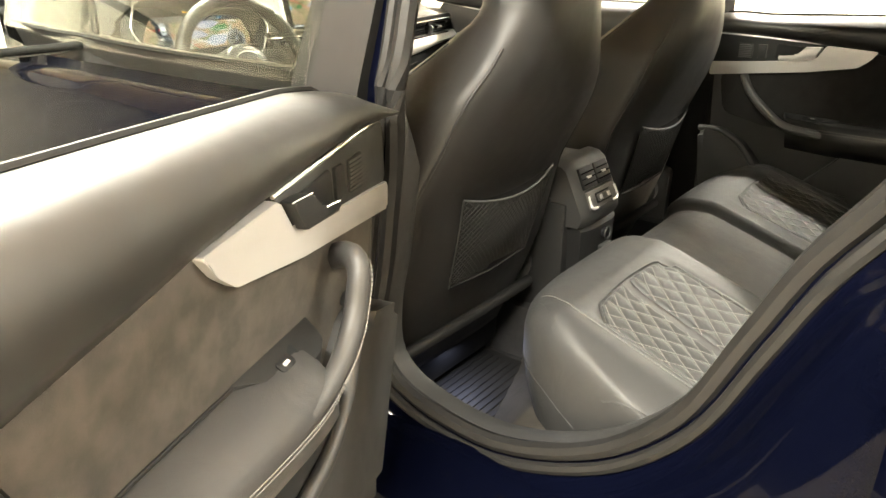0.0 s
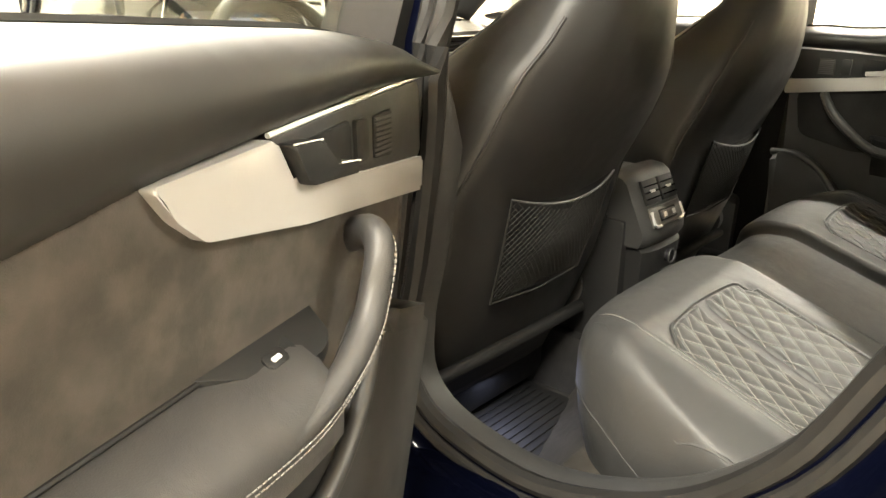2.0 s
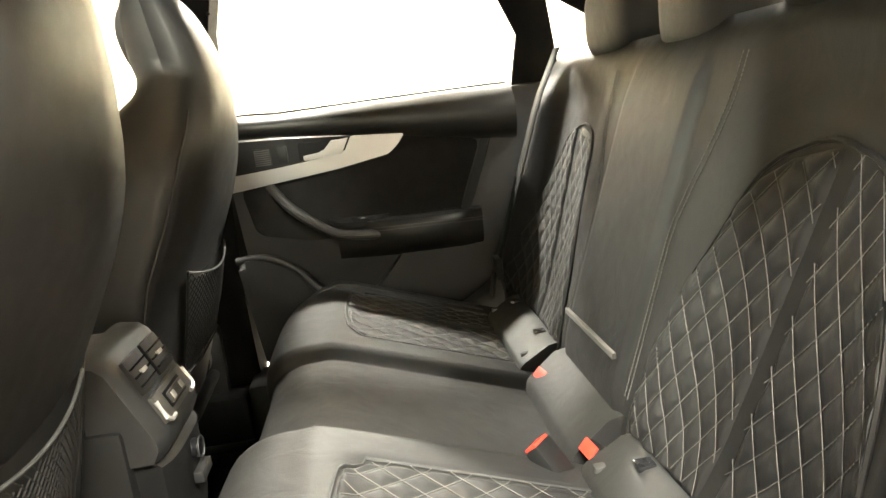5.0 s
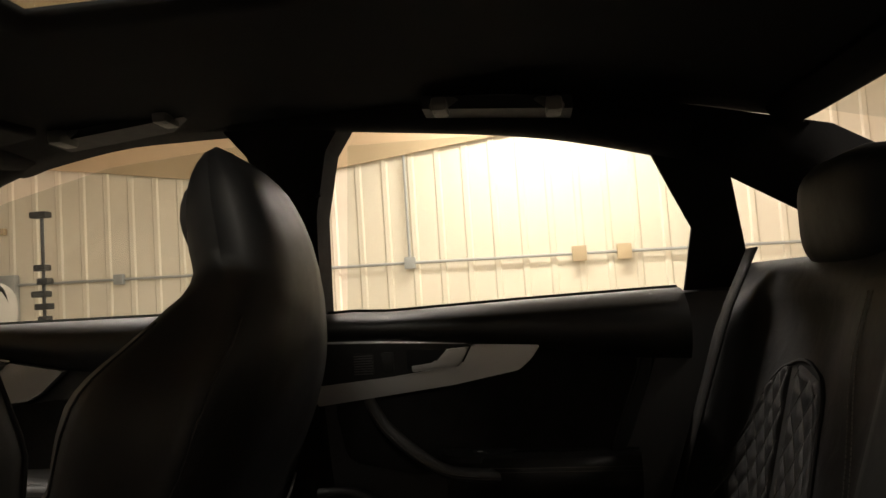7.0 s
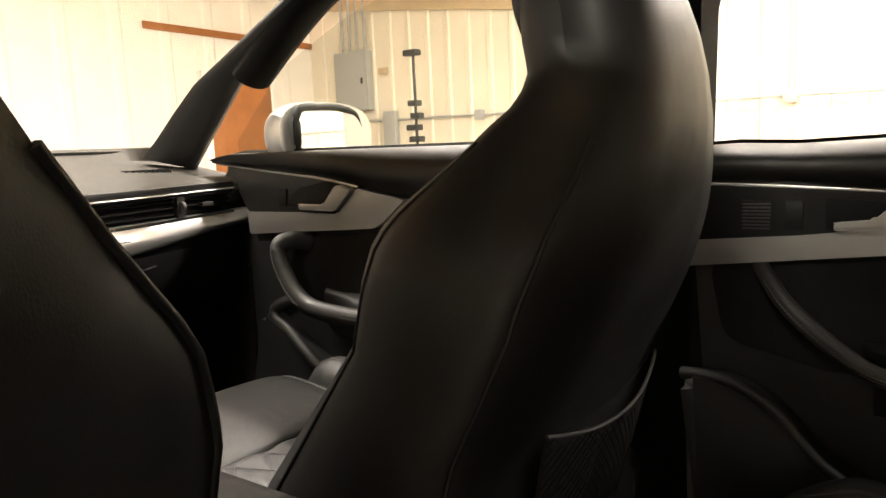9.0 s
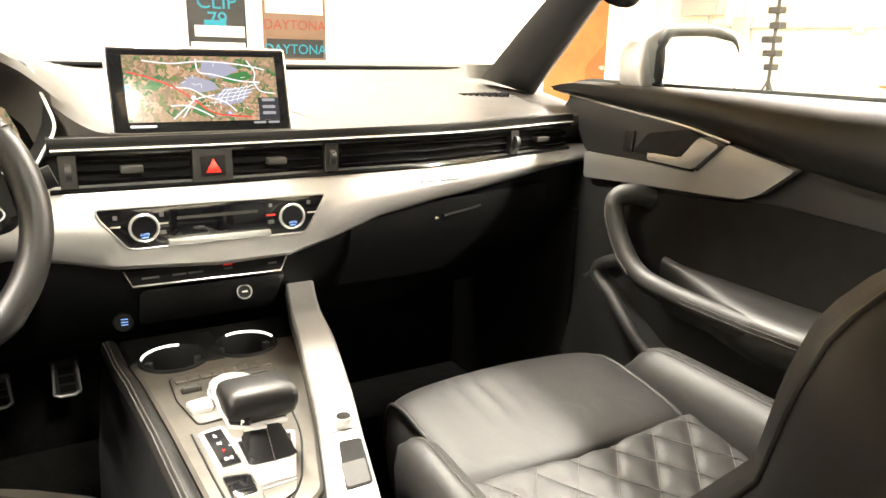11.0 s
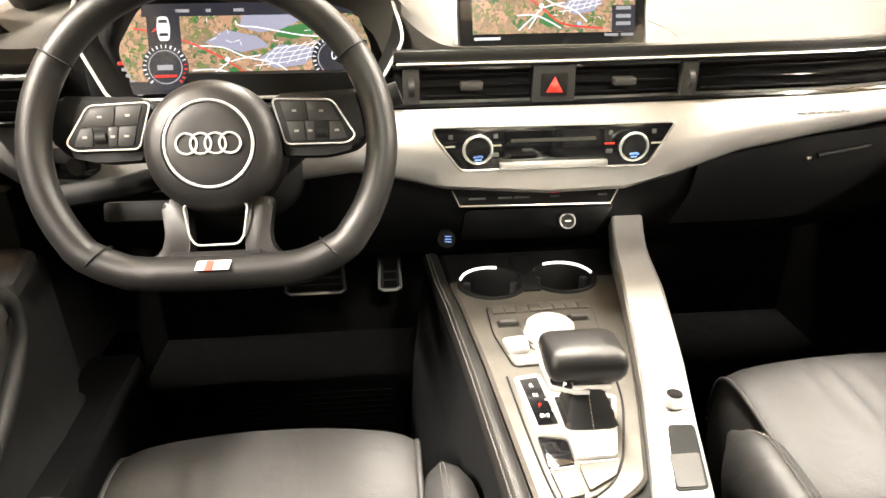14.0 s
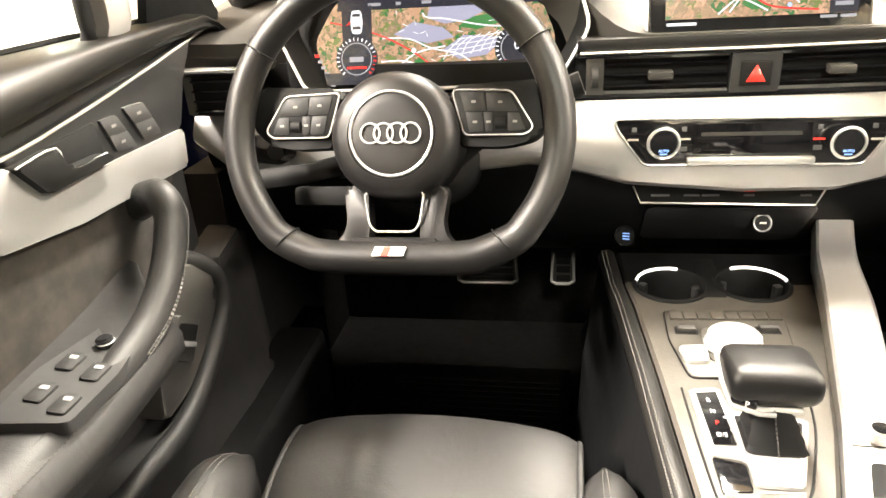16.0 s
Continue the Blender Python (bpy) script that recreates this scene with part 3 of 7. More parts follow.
    if not front:
        piece("panel_border", slab([(-0.658, 0.915), (-0.634, 0.850), (-0.604, 0.775), (-0.560, 0.68), (-0.576, 0.672), (-0.628, 0.775), (-0.659, 0.855), (-0.682, 0.925)], f, -0.004, 0.012, 0.003), PLASTIC_DARK, "black plastic panel border", 40)
        rows = []
        for i in range(25):
            z = 0.45 + 0.50 * i / 24
            yi = lerp(z, [(0.45, -0.34), (0.55, -0.47), (0.672, -0.572), (0.775, -0.624), (0.855, -0.655), (0.95, -0.688)])
            yo = lerp(z, [(q[0], q[2]) for q in ends]) + 0.008
            xo = lerp(z, shell) - 0.014
            rows.append([f(yi, z, 0.004), f(yi - 0.006, z, 0.004), f(yi - 0.012, z, -0.010), Vector((s * (0.72 * 0.4 + xo * 0.6), yi * 0.45 + yo * 0.55, z)), Vector((s * xo, yo, z))])
        piece("door_edge", loft(rows, caps=False, closed=False), SHUT_EDGE, "dark shut edge of the door", 40)
    # aluminium blade with the handle's surround
    if front:
        al = [(0.845, 0.920), (0.66, 0.920), (0.585, 0.917), (0.537, 0.967), (0.421, 0.945), (0.470, 0.904), (0.498, 0.892), (0.56, 0.888), (0.70, 0.881), (0.845, 0.872)]
        bz = [(0.92, 1.018), (0.787, 1.002), (0.637, 0.985), (0.537, 0.967), (0.585, 0.906), (0.845, 0.918)]
        line = [(0.945, 1.023), (0.787, 1.004), (0.637, 0.987), (0.537, 0.969)]
        hole = [(0.726, 0.934), (0.697, 0.968), (0.614, 0.982), (0.583, 0.974), (0.603, 0.938), (0.653, 0.932)]
        lever = [(0.680, 0.937), (0.612, 0.936), (0.581, 0.974), (0.541, 0.965), (0.583, 0.924), (0.680, 0.927)]
        btn = [(0.738, 0.950)]
        if s < 0:
            al = [(0.792, 0.891), (0.638, 0.895), (0.534, 0.897), (0.497, 0.936), (0.425, 0.944), (0.43, 0.905), (0.461, 0.866), (0.574, 0.851), (0.70, 0.846), (0.788, 0.843)]
            bz = [(0.875, 0.994), (0.766, 0.973), (0.501, 0.94), (0.534, 0.896), (0.638, 0.894), (0.794, 0.890), (0.822, 0.945)]
            line = [(0.93, 1.0), (0.766, 0.974), (0.617, 0.953), (0.501, 0.941), (0.43, 0.945)]
            hole = [(0.632, 0.942), (0.552, 0.936), (0.563, 0.905), (0.634, 0.900)]
            lever = [(0.622, 0.911), (0.563, 0.913), (0.552, 0.937), (0.498, 0.934), (0.529, 0.899), (0.634, 0.901)]
            btn = []
    else:
        al = [(-0.072, 0.889), (-0.20, 0.898), (-0.318, 0.912), (-0.338, 0.947), (-0.458, 0.939), (-0.440, 0.915), (-0.417, 0.897), (-0.30, 0.877), (-0.072, 0.853)]
        bz = [(-0.070, 0.966), (-0.20, 0.958), (-0.338, 0.947), (-0.316, 0.911), (-0.20, 0.897), (-0.070, 0.888)]
        line = [(-0.066, 0.969), (-0.20, 0.960), (-0.338, 0.949)]
        hole = [(-0.225, 0.946), (-0.310, 0.938), (-0.295, 0.912), (-0.225, 0.905)]
        lever = [(-0.234, 0.915), (-0.272, 0.919), (-0.292, 0.941), (-0.331, 0.943), (-0.313, 0.910), (-0.234, 0.905)]
        btn = [(-0.206, 0.926)]
        if s > 0:
            shift = lambda q: [(y - 0.024 * smoothstep(-0.10, -0.30, y), z + 0.003 * smoothstep(-0.10, -0.30, y)) for y, z in q]
            al, bz, line, hole, lever = shift(al), shift(bz), shift(line), shift(hole), shift(lever)
    piece("aluminium_blade", slab(round_poly(al, 0.005), f, 0.0, 0.018, 0.0035), BLADE, "satin aluminium trim blade")
    piece("handle_surround", slab(round_poly(bz, 0.008), f, 0.0, 0.013, 0.002), DOOR_SKIN if s < 0 or front else PLASTIC_DARK, "black handle surround")
    piece("chrome_line", tube(spline([f(y, z, 0.0115) for y, z in line], 6), 0.0022, 8), CHROME, "thin chrome line")
    piece("handle_recess", slab(round_poly(hole, 0.006), f, 0.010, 0.0145, 0.001), LOWER_DASH, "dark handle recess")
    piece("door_handle", slab(round_poly(lever, 0.005), f, 0.012, 0.028, 0.003), BLADE if s > 0 else PLASTIC_DARK, "inner door handle")
    piece("chrome_edge", tube(spline([f(y, z, 0.0268) for y, z in (lever[:4] if front and s < 0 else lever[:2])], 4), 0.0012, 6), CHROME, "chrome handle edge")
    if not front:
        piece("chrome_edge", tube(spline([f(y, z, 0.0272) for y, z in lever[2:4]], 4), 0.0008, 6), ALU, "chrome handle edge")
        gr = piece("speaker_grille", slab(round_poly([(-0.142, 0.903), (-0.142, 0.945), (-0.180, 0.943), (-0.180, 0.905)], 0.003), f, 0.012, 0.0138, 0.0005), PLASTIC_DARK, "black slotted speaker grille")
        for k in range(8):
            part("slot_bar", slab([(-0.144, 0.9065 + 0.0046 * k), (-0.144, 0.9087 + 0.0046 * k), (-0.178, 0.9087 + 0.0046 * k), (-0.178, 0.9065 + 0.0046 * k)], f, 0.0136, 0.0148), PLASTIC, gr)
    for by, bz2 in btn:
        piece("lock_button", slab(round_poly([(by - 0.011, bz2 - 0.018), (by + 0.011, bz2 - 0.018), (by + 0.011, bz2 + 0.018), (by - 0.011, bz2 + 0.018)], 0.003), f, 0.012, 0.016, 0.001), PLASTIC_DARK, "black lock button")
    if front and s < 0:
        for a, b, c, e in (((0.638, 0.941), (0.667, 0.940), (0.692, 0.898), (0.655, 0.902)), ((0.683, 0.944), (0.721, 0.942), (0.745, 0.899), (0.709, 0.900))):
            md, mc = tuple((p + q) / 2 for p, q in zip(a, e)), tuple((p + q) / 2 for p, q in zip(b, c))
            for quad in ((a, b, mc, md), (md, mc, c, e)):
                bb = piece("seat_memory_button", slab(round_poly(list(quad), 0.003), f, 0.012, 0.0165, 0.001), PLASTIC, "black push button")
                cy, cz = sum(p[0] for p in quad) / 4, sum(p[1] for p in quad) / 4
                part("mark", slab([(cy - 0.004, cz - 0.0015), (cy + 0.004, cz - 0.0015), (cy + 0.004, cz + 0.0015), (cy - 0.004, cz + 0.0015)], f, 0.0164, 0.0168), PALE_MARK, bb)
    # grip flowing into the armrest
    if front:
        grip = [(0.680, 0.858, 0.004), (0.694, 0.866, 0.032), (0.708, 0.860, 0.056), (0.708, 0.838, 0.066), (0.690, 0.802, 0.070), (0.665, 0.770, 0.074), (0.632, 0.748, 0.078), (0.585, 0.738, 0.080), (0.48, 0.732, 0.080), (0.30, 0.732, 0.080), (0.05, 0.738, 0.078)]
        arm = [0.64 - 0.62 * i / 16 for i in range(17)]
        edge = lambda y: lerp(y, [(0.0, 0.745), (0.4, 0.738), (0.60, 0.742), (0.66, 0.752)])
        wall_z = lambda y: edge(y) + 0.022
        if s < 0:
            grip = [(0.675, 0.832, 0.010), (0.662, 0.846, 0.040), (0.634, 0.854, 0.072), (0.622, 0.832, 0.084), (0.592, 0.791, 0.088), (0.552, 0.757, 0.088), (0.500, 0.738, 0.086), (0.40, 0.722, 0.082), (0.20, 0.722, 0.080), (0.05, 0.725, 0.078)]
            edge = lambda y: lerp(y, [(0.0, 0.735), (0.4, 0.728), (0.55, 0.742), (0.66, 0.765)])
            wall_z = lambda y: edge(y) + 0.018
    else:
        grip = [(-0.208, 0.838, 0.004), (-0.228, 0.852, 0.028), (-0.246, 0.856, 0.048), (-0.257, 0.842, 0.057), (-0.270, 0.812, 0.059), (-0.290, 0.789, 0.061), (-0.330, 0.772, 0.064), (-0.39, 0.760, 0.065), (-0.48, 0.766, 0.062), (-0.56, 0.777, 0.058), (-0.655, 0.792, 0.050)]
        if s > 0:
            grip = [(-0.165, 0.858, 0.004), (-0.180, 0.842, 0.028), (-0.205, 0.812, 0.044), (-0.25, 0.772, 0.052), (-0.30, 0.739, 0.056), (-0.36, 0.728, 0.056), (-0.42, 0.722, 0.046), (-0.50, 0.712, 0.026)]
        arm = [-0.30 - 0.34 * i / 16 for i in range(17)]
        edge = lambda y: lerp(y, [(-0.66, 0.800), (-0.60, 0.790), (-0.50, 0.777), (-0.40, 0.764), (-0.32, 0.764)]) if s < 0 else lerp(y, [(-0.64, 0.735), (-0.40, 0.740), (-0.30, 0.745)])
        wall_z = lambda y: edge(y) + (lerp(y, [(-0.64, 0.004), (-0.55, 0.020), (-0.42, 0.034), (-0.30, 0.034)]) if s < 0 else 0.016)
    path = spline(grip, 8)
    slim = None if front or s > 0 else [1 - 0.42 * smoothstep(0.50, 0.80, i / (len(path) - 1)) for i in range(len(path))]
    piece("grip", tube([f(*p) for p in path], (0.0205 if s < 0 else 0.0185) if front else (0.0148 if s < 0 else 0.0118), 14, flat=0.85, taper=slim), LEATHER, "black leather-wrapped pull grip", 70)
    for off in (0.004, 0.0085):
        piece("stitching", dashes([f(p.x + off * 0.5, p.y + off - 0.008, p.z + ((0.0182 if s < 0 else 0.0168) if front else (0.0132 if s < 0 else 0.0106))) for p in spline(grip[1:] if not front and s < 0 else grip[1:7], 8)], 0.0009 if front else 0.0006), STITCH, "light grey stitching")
    rings = []
    for i, y in enumerate(arm):
        e, w = edge(y), wall_z(y)
        k = smoothstep(0, 0.14 if s < 0 else 0.42, i / 16) * (1 if front or s < 0 else 1 - 0.85 * smoothstep(0.70, 1.0, i / 16))
        fat = 0.014 if front and s < 0 else 0.001
        dd = 0.02 + (0.078 if front else 0.052) * k
        rings.append([f(y, w, 0.0), f(y, w - 0.003, dd * 0.3), f(y, (e + w) / 2 + 0.006, dd * 0.65), f(y, e + 0.012, dd * 0.9), f(y, e, dd), f(y, e - 0.014, dd + fat * k), f(y, e - 0.034, dd + fat * k), f(y, e - 0.058, dd * 0.75), f(y, e - 0.08, 0.0)])
    # right armrests take the darker leatherette as shade, left ones the lighter leather
    piece("armrest", loft(rings), LEATHER if s < 0 else LEATHER_SOFT, "black leather armrest", 60)
    for off in (0.002, 0.009) if front or s > 0 else ():
        piece("stitching", dashes([f(y, edge(y) - off + 0.004, (0.0985 if front else 0.0722)) for y in arm[3:]], 0.0005), STITCH, "light grey stitching")
    # window switch
    if front:
        tops = ((0.468, 0.052), (0.458, 0.084), (0.421, 0.056), (0.411, 0.086)) if s < 0 else ((0.46, 0.06),)
        plate = [(0.535, 0.042), (0.53, 0.090), (0.46, 0.104), (0.39, 0.104), (0.375, 0.036), (0.45, 0.028)] if s < 0 else [(0.50, 0.040), (0.50, 0.080), (0.42, 0.085), (0.41, 0.038)]
        zp = 0.756 if s < 0 else 0.744
        piece("switch_panel", slab(round_poly(plate, 0.008), lambda a, b, h: f(a, zp + h - 0.10 * b, b), -0.01, 0.003, 0.001), PLASTIC, "dark grey switch panel")
        for y, dd in tops:
            lay = lambda a, b, h: f(a, zp + h - 0.10 * b, b)
            sw = piece("window_switch", slab(round_poly([(y - 0.014, dd - 0.009), (y + 0.012, dd - 0.009), (y + 0.012, dd + 0.009), (y - 0.014, dd + 0.009)], 0.003), lay, 0.002, 0.0055, 0.002), DOOR_SKIN, "black window switch")
            part("switch_tip", slab(round_poly([(y + 0.002, dd - 0.004), (y + 0.007, dd - 0.004), (y + 0.007, dd + 0.004), (y + 0.002, dd + 0.004)], 0.001), lay, 0.0053, 0.0063), CHROME, sw, "silver switch tip")
        if s < 0:
            kb = piece("mirror_knob", disc(0.0088, 0.010, 24, 0.0082, m=Matrix.Translation(f(0.500, zp - 0.004, 0.066)), bev=0.002), GLOSS, "round mirror adjuster")
            part("knob_band", ring(0.0088, 0.0007, 28, 6, m=Matrix.Translation(f(0.500, zp + 0.001, 0.066))), CHROME, kb, "thin chrome band")
            piece("pocket_panel", slab(round_poly([(0.695, 0.748), (0.757, 0.692), (0.742, 0.640), (0.66, 0.592), (0.585, 0.585), (0.60, 0.690), (0.64, 0.735)], 0.012), f, 0.0, 0.046, 0.006), TRIM_GREY, "dark grey pocket panel")
            rp = piece("boot_release_panel", slab(round_poly([(0.647, 0.700), (0.690, 0.670), (0.656, 0.626), (0.612, 0.660)], 0.005), f, 0.03, 0.053, 0.002), TRIM_GREY, "dark panel with the boot switch")
            part("recess", slab(round_poly([(0.644, 0.691), (0.681, 0.666), (0.668, 0.650), (0.632, 0.675)], 0.003), f, 0.0525, 0.0535), PLASTIC_DARK, rp)
            part("boot_switch", slab(round_poly([(0.631, 0.674), (0.667, 0.649), (0.664, 0.644), (0.627, 0.669)], 0.001), f, 0.0525, 0.0560, 0.001), CHROME, rp, "bright switch edge")
    else:
        tri = [(-0.284, 0.004), (-0.298, 0.034), (-0.320, 0.042), (-0.366, 0.042), (-0.430, 0.006)]
        lie = lambda a, b, h: f(a, wall_z(a) + (edge(a) - wall_z(a)) * min(1, b / 0.066) + 0.006 + h, b)
        sp = piece("switch_panel", slab(round_poly(tri, 0.006), lie, -0.008, 0.0020, 0.0008), PLASTIC_DARK, "dark switch panel")
        piece("shadow_gap", tube([f(y, wall_z(y) + 0.001, 0.0085) for y in arm], 0.0022, 6), RUBBER, "dark joint above the armrest")
        part("recess", slab(round_poly([(-0.335, 0.016), (-0.340, 0.037), (-0.385, 0.037), (-0.390, 0.018)], 0.004), lie, 0.0018, 0.0026), LOWER_DASH, sp)
        piece("window_switch", slab(round_poly([(-0.350, 0.020), (-0.352, 0.033), (-0.376, 0.033), (-0.374, 0.021)], 0.003), lie, 0.0, 0.0050, 0.002), PLASTIC_DARK, "black window switch")
        piece("switch_tip", slab(round_poly([(-0.358, 0.026), (-0.358, 0.0295), (-0.368, 0.0295), (-0.368, 0.026)], 0.001), lie, 0.0048, 0.0058), CHROME, "silver switch tip")
    # map pocket
    if front:
        rim = [(0.715, 0.742, 0.010), (0.755, 0.730, 0.022), (0.780, 0.712, 0.028), (0.772, 0.692, 0.033), (0.735, 0.672, 0.036), (0.685, 0.640, 0.045), (0.632, 0.607, 0.050), (0.58, 0.598, 0.055), (0.46, 0.585, 0.06), (0.10, 0.56, 0.055)]
        body = [(0.80, 0.71), (0.770, 0.692), (0.735, 0.672), (0.685, 0.64), (0.632, 0.607), (0.58, 0.598), (0.46, 0.585), (0.0, 0.56), (0.0, 0.38), (0.80, 0.38), (0.86, 0.5)]
        if s < 0:
            rim = [(0.715, 0.745, 0.012), (0.75, 0.715, 0.035), (0.760, 0.675, 0.048), (0.735, 0.635, 0.05), (0.66, 0.588, 0.055), (0.589, 0.573, 0.06), (0.466, 0.575, 0.06), (0.10, 0.56, 0.055)]
            body = [(0.85, 0.74), (0.75, 0.715), (0.76, 0.675), (0.735, 0.635), (0.66, 0.588), (0.589, 0.573), (0.466, 0.575), (0.0, 0.56), (0.0, 0.38), (0.80, 0.38), (0.88, 0.5)]
    else:
        if s < 0:
            rim = [(-0.180, 0.778, 0.0), (-0.208, 0.772, 0.028), (-0.236, 0.740, 0.042), (-0.278, 0.694, 0.048), (-0.345, 0.655, 0.050), (-0.48, 0.625, 0.042)]
            body = [(-0.105, 0.74), (-0.205, 0.770), (-0.236, 0.740), (-0.278, 0.694), (-0.345, 0.655), (-0.48, 0.625), (-0.38, 0.52), (-0.18, 0.50)]
        else:
            rim = [(-0.068, 0.700, 0.03), (-0.136, 0.702, 0.045), (-0.199, 0.668, 0.05), (-0.246, 0.612, 0.055), (-0.32, 0.575, 0.055), (-0.48, 0.56, 0.045)]
            body = [(-0.068, 0.70), (-0.136, 0.702), (-0.199, 0.668), (-0.246, 0.612), (-0.32, 0.575), (-0.48, 0.56), (-0.36, 0.48), (-0.10, 0.44)]
    piece("pocket_rim", tube([f(*p) for p in spline(rim, 6)], 0.013 if front else 0.009, 10), DOOR_SKIN, "black pocket rim", 70)
    piece("map_pocket", slab(round_poly(body, 0.02), f, 0.0, 0.048, 0.02), DOOR_SKIN, "black plastic map pocket")
    return d, f


DOORS = {}
DOORS["fr"] = car_door("front", 1, "shut front passenger door with suede insert and aluminium blade")
DOORS["fl"] = car_door("front", -1, "shut driver's door with suede insert and aluminium blade")
DOORS["rr"] = car_door("rear", 1, "shut rear door with suede insert and aluminium blade")
DOORS["rl"] = car_door("rear", -1, "wide open rear door with suede insert and aluminium blade")
HINGE = (-0.786, -0.061, 0.5)


def door_mirror(s, door):
    """The outside mirror on its arm; the glass looks back."""
    c = Vector((0.826, 0.765, 1.075)) if s > 0 else Vector((-0.808, 0.73, 1.05))
    sq = lambda v: math.copysign(abs(v) ** 0.72, v)
    rings = []
    for i in range(11):
        k = [1.0, 1.03, 1.03, 1.02, 0.99, 0.94, 0.86, 0.74, 0.56, 0.34, 0.10][i]
        y = c.y - 0.035 + 0.011 * i
        rings.append([Vector((c.x + (0.142 if s > 0 else 0.126) * k * sq(math.cos(b)), y, c.z + (0.070 if math.sin(b) > 0 else 0.062) * k * sq(math.sin(b)))) for b in (2 * math.pi * j / 32 for j in range(32))])
    part("mirror_housing", loft(rings), ALU, door, "silver outside mirror housing", 60)
    gl = round_poly([(-s * 0.112, -0.050), (s * 0.100, -0.056), (s * 0.116, -0.01), (s * 0.100, 0.046), (s * 0.03, 0.058), (-s * 0.112, 0.052)][::s], 0.030)
    m = Matrix.Translation((c.x, c.y - 0.037, c.z + 0.003)) @ Matrix.Rotation(radians(s * 7), 4, "Z")
    part("mirror_glass", moved(slab(gl, lambda u, v, h: Vector((u, -h, v)), 0.0, 0.004), m), MIRROR, door, "silvered mirror glass")
    part("mirror_frame", moved(tube([(u, -0.003, v) for u, v in gl], 0.0085, 10, closed=True), m), PLASTIC_DARK, door, "black mirror frame", 85)
    part("mirror_arm", tube([(s * 0.79, c.y + 0.005, 0.965), (s * 0.80, c.y, 0.98), (s * 0.81, c.y, c.z - 0.05)], 0.024, 8), GLOSS, door, "black mirror arm")


door_mirror(1, DOORS["fr"][0])
door_mirror(-1, DOORS["fl"][0])



def poster(x, w, z0, h, label, tint, bars):
    """A framed poster on the far wall with its lettering as flat shapes."""
    p = thing("poster", (x, WALL_Y - 0.03, z0), label, "poster", "posters")
    part("sheet", box(x - w / 2, x + w / 2, WALL_Y - 0.035, WALL_Y - 0.027, z0, z0 + h, 0.001), tint, p)
    for name, bx, bz, bw, bh, mat in bars:
        part(name, box(x + bx - bw / 2, x + bx + bw / 2, WALL_Y - 0.040, WALL_Y - 0.036, z0 + bz, z0 + bz + bh), mat, p)
    return p


def words(text, size, place, mat, parent, name="lettering", squeeze=1.0):
    c = bpy.data.curves.new(name, "FONT")
    c.body, c.size, c.extrude, c.align_x, c.align_y = text, size, 0.0006, "CENTER", "CENTER"
    o = new(name, c)
    deps = bpy.context.evaluated_depsgraph_get()
    me = bpy.data.meshes.new_from_object(o.evaluated_get(deps))
    bpy.data.objects.remove(o)
    for v in me.vertices:
        v.co.x *= squeeze
    me.materials.clear()
    me.materials.append(mat)
    ob = new(name, me)
    me.transform(place)
    ob.parent = parent
    ob.matrix_parent_inverse = world_matrix(parent).inverted()
    return ob


DARK_PRINT = material("dark_print", (0.014, 0.014, 0.015), 0.5, spec=0.1)
CYAN_PRINT = material("cyan_print", (0.005, 0.13, 0.19), 0.5, spec=0.1)
BROWN_PRINT = material("brown_print", (0.10, 0.065, 0.045), 0.5, spec=0.1)
ORANGE_PRINT = material("orange_print", (0.13, 0.02, 0.006), 0.5, spec=0.1)
BLUE_PAINT = material("blue_enamel", (0.012, 0.02, 0.09), 0.4)
PALE_PRINT = material("pale_print", (0.55, 0.51, 0.45), 0.5)
TO_ROOM = lambda x, z: pose(x, WALL_Y - 0.042, z, 90, 0, 0)
pa = poster(1.33, 0.54, 1.03, 0.62, "dark poster with blue lettering and a racing car", DARK_PRINT, [("stripe", 0, 0.05, 0.5, 0.10, PALE_PRINT), ("picture", 0.02, 0.20, 0.46, 0.10, GREY_BOX), ("picture", -0.02, 0.30, 0.20, 0.05, CYAN_PRINT)])
words("CLIP", 0.19, TO_ROOM(1.33, 1.54), CYAN_PRINT, pa)
words("79", 0.19, TO_ROOM(1.33, 1.38), CYAN_PRINT, pa)
pb = poster(2.08, 0.64, 1.03, 0.62, "brown poster with orange and blue lettering", BROWN_PRINT, [("stripe", 0, 0.44, 0.58, 0.14, PALE_PRINT), ("stripe", 0, 0.02, 0.58, 0.18, DARK_PRINT)])
words("DAYTONA", 0.13, TO_ROOM(2.08, 1.36), ORANGE_PRINT, pb)
words("DAYTONA", 0.13, TO_ROOM(2.08, 1.13), CYAN_PRINT, pb)
post = part("wall_post", box(-1.02, -0.66, WALL_Y - 0.25, WALL_Y, 0, CEILING, 0.005), TAN)
tagged(post, "tan boarded post on the white wall", "post", kind="structure")
door = thing("door_1", (5.65, WALL_Y, 0), "orange varnished wooden door in a white frame", "door", kind="structure")
part("leaf", box(5.16, 6.14, WALL_Y - 0.07, WALL_Y - 0.02, 0.02, 2.04, 0.006), WOOD, door)
for a, b, c, e in ((5.06, 5.155, 0, 2.13), (6.145, 6.24, 0, 2.13), (5.155, 6.145, 2.045, 2.13)):
    part("door_frame", box(a, b, WALL_Y - 0.09, WALL_Y - 0.01, c, e, 0.004), STEEL_WHITE, door)
part("knob", disc(0.03, 0.05, 20, m=pose(6.06, WALL_Y - 0.07, 1.0, 90, 0, 0), bev=0.01), ALU, door, "round door knob")
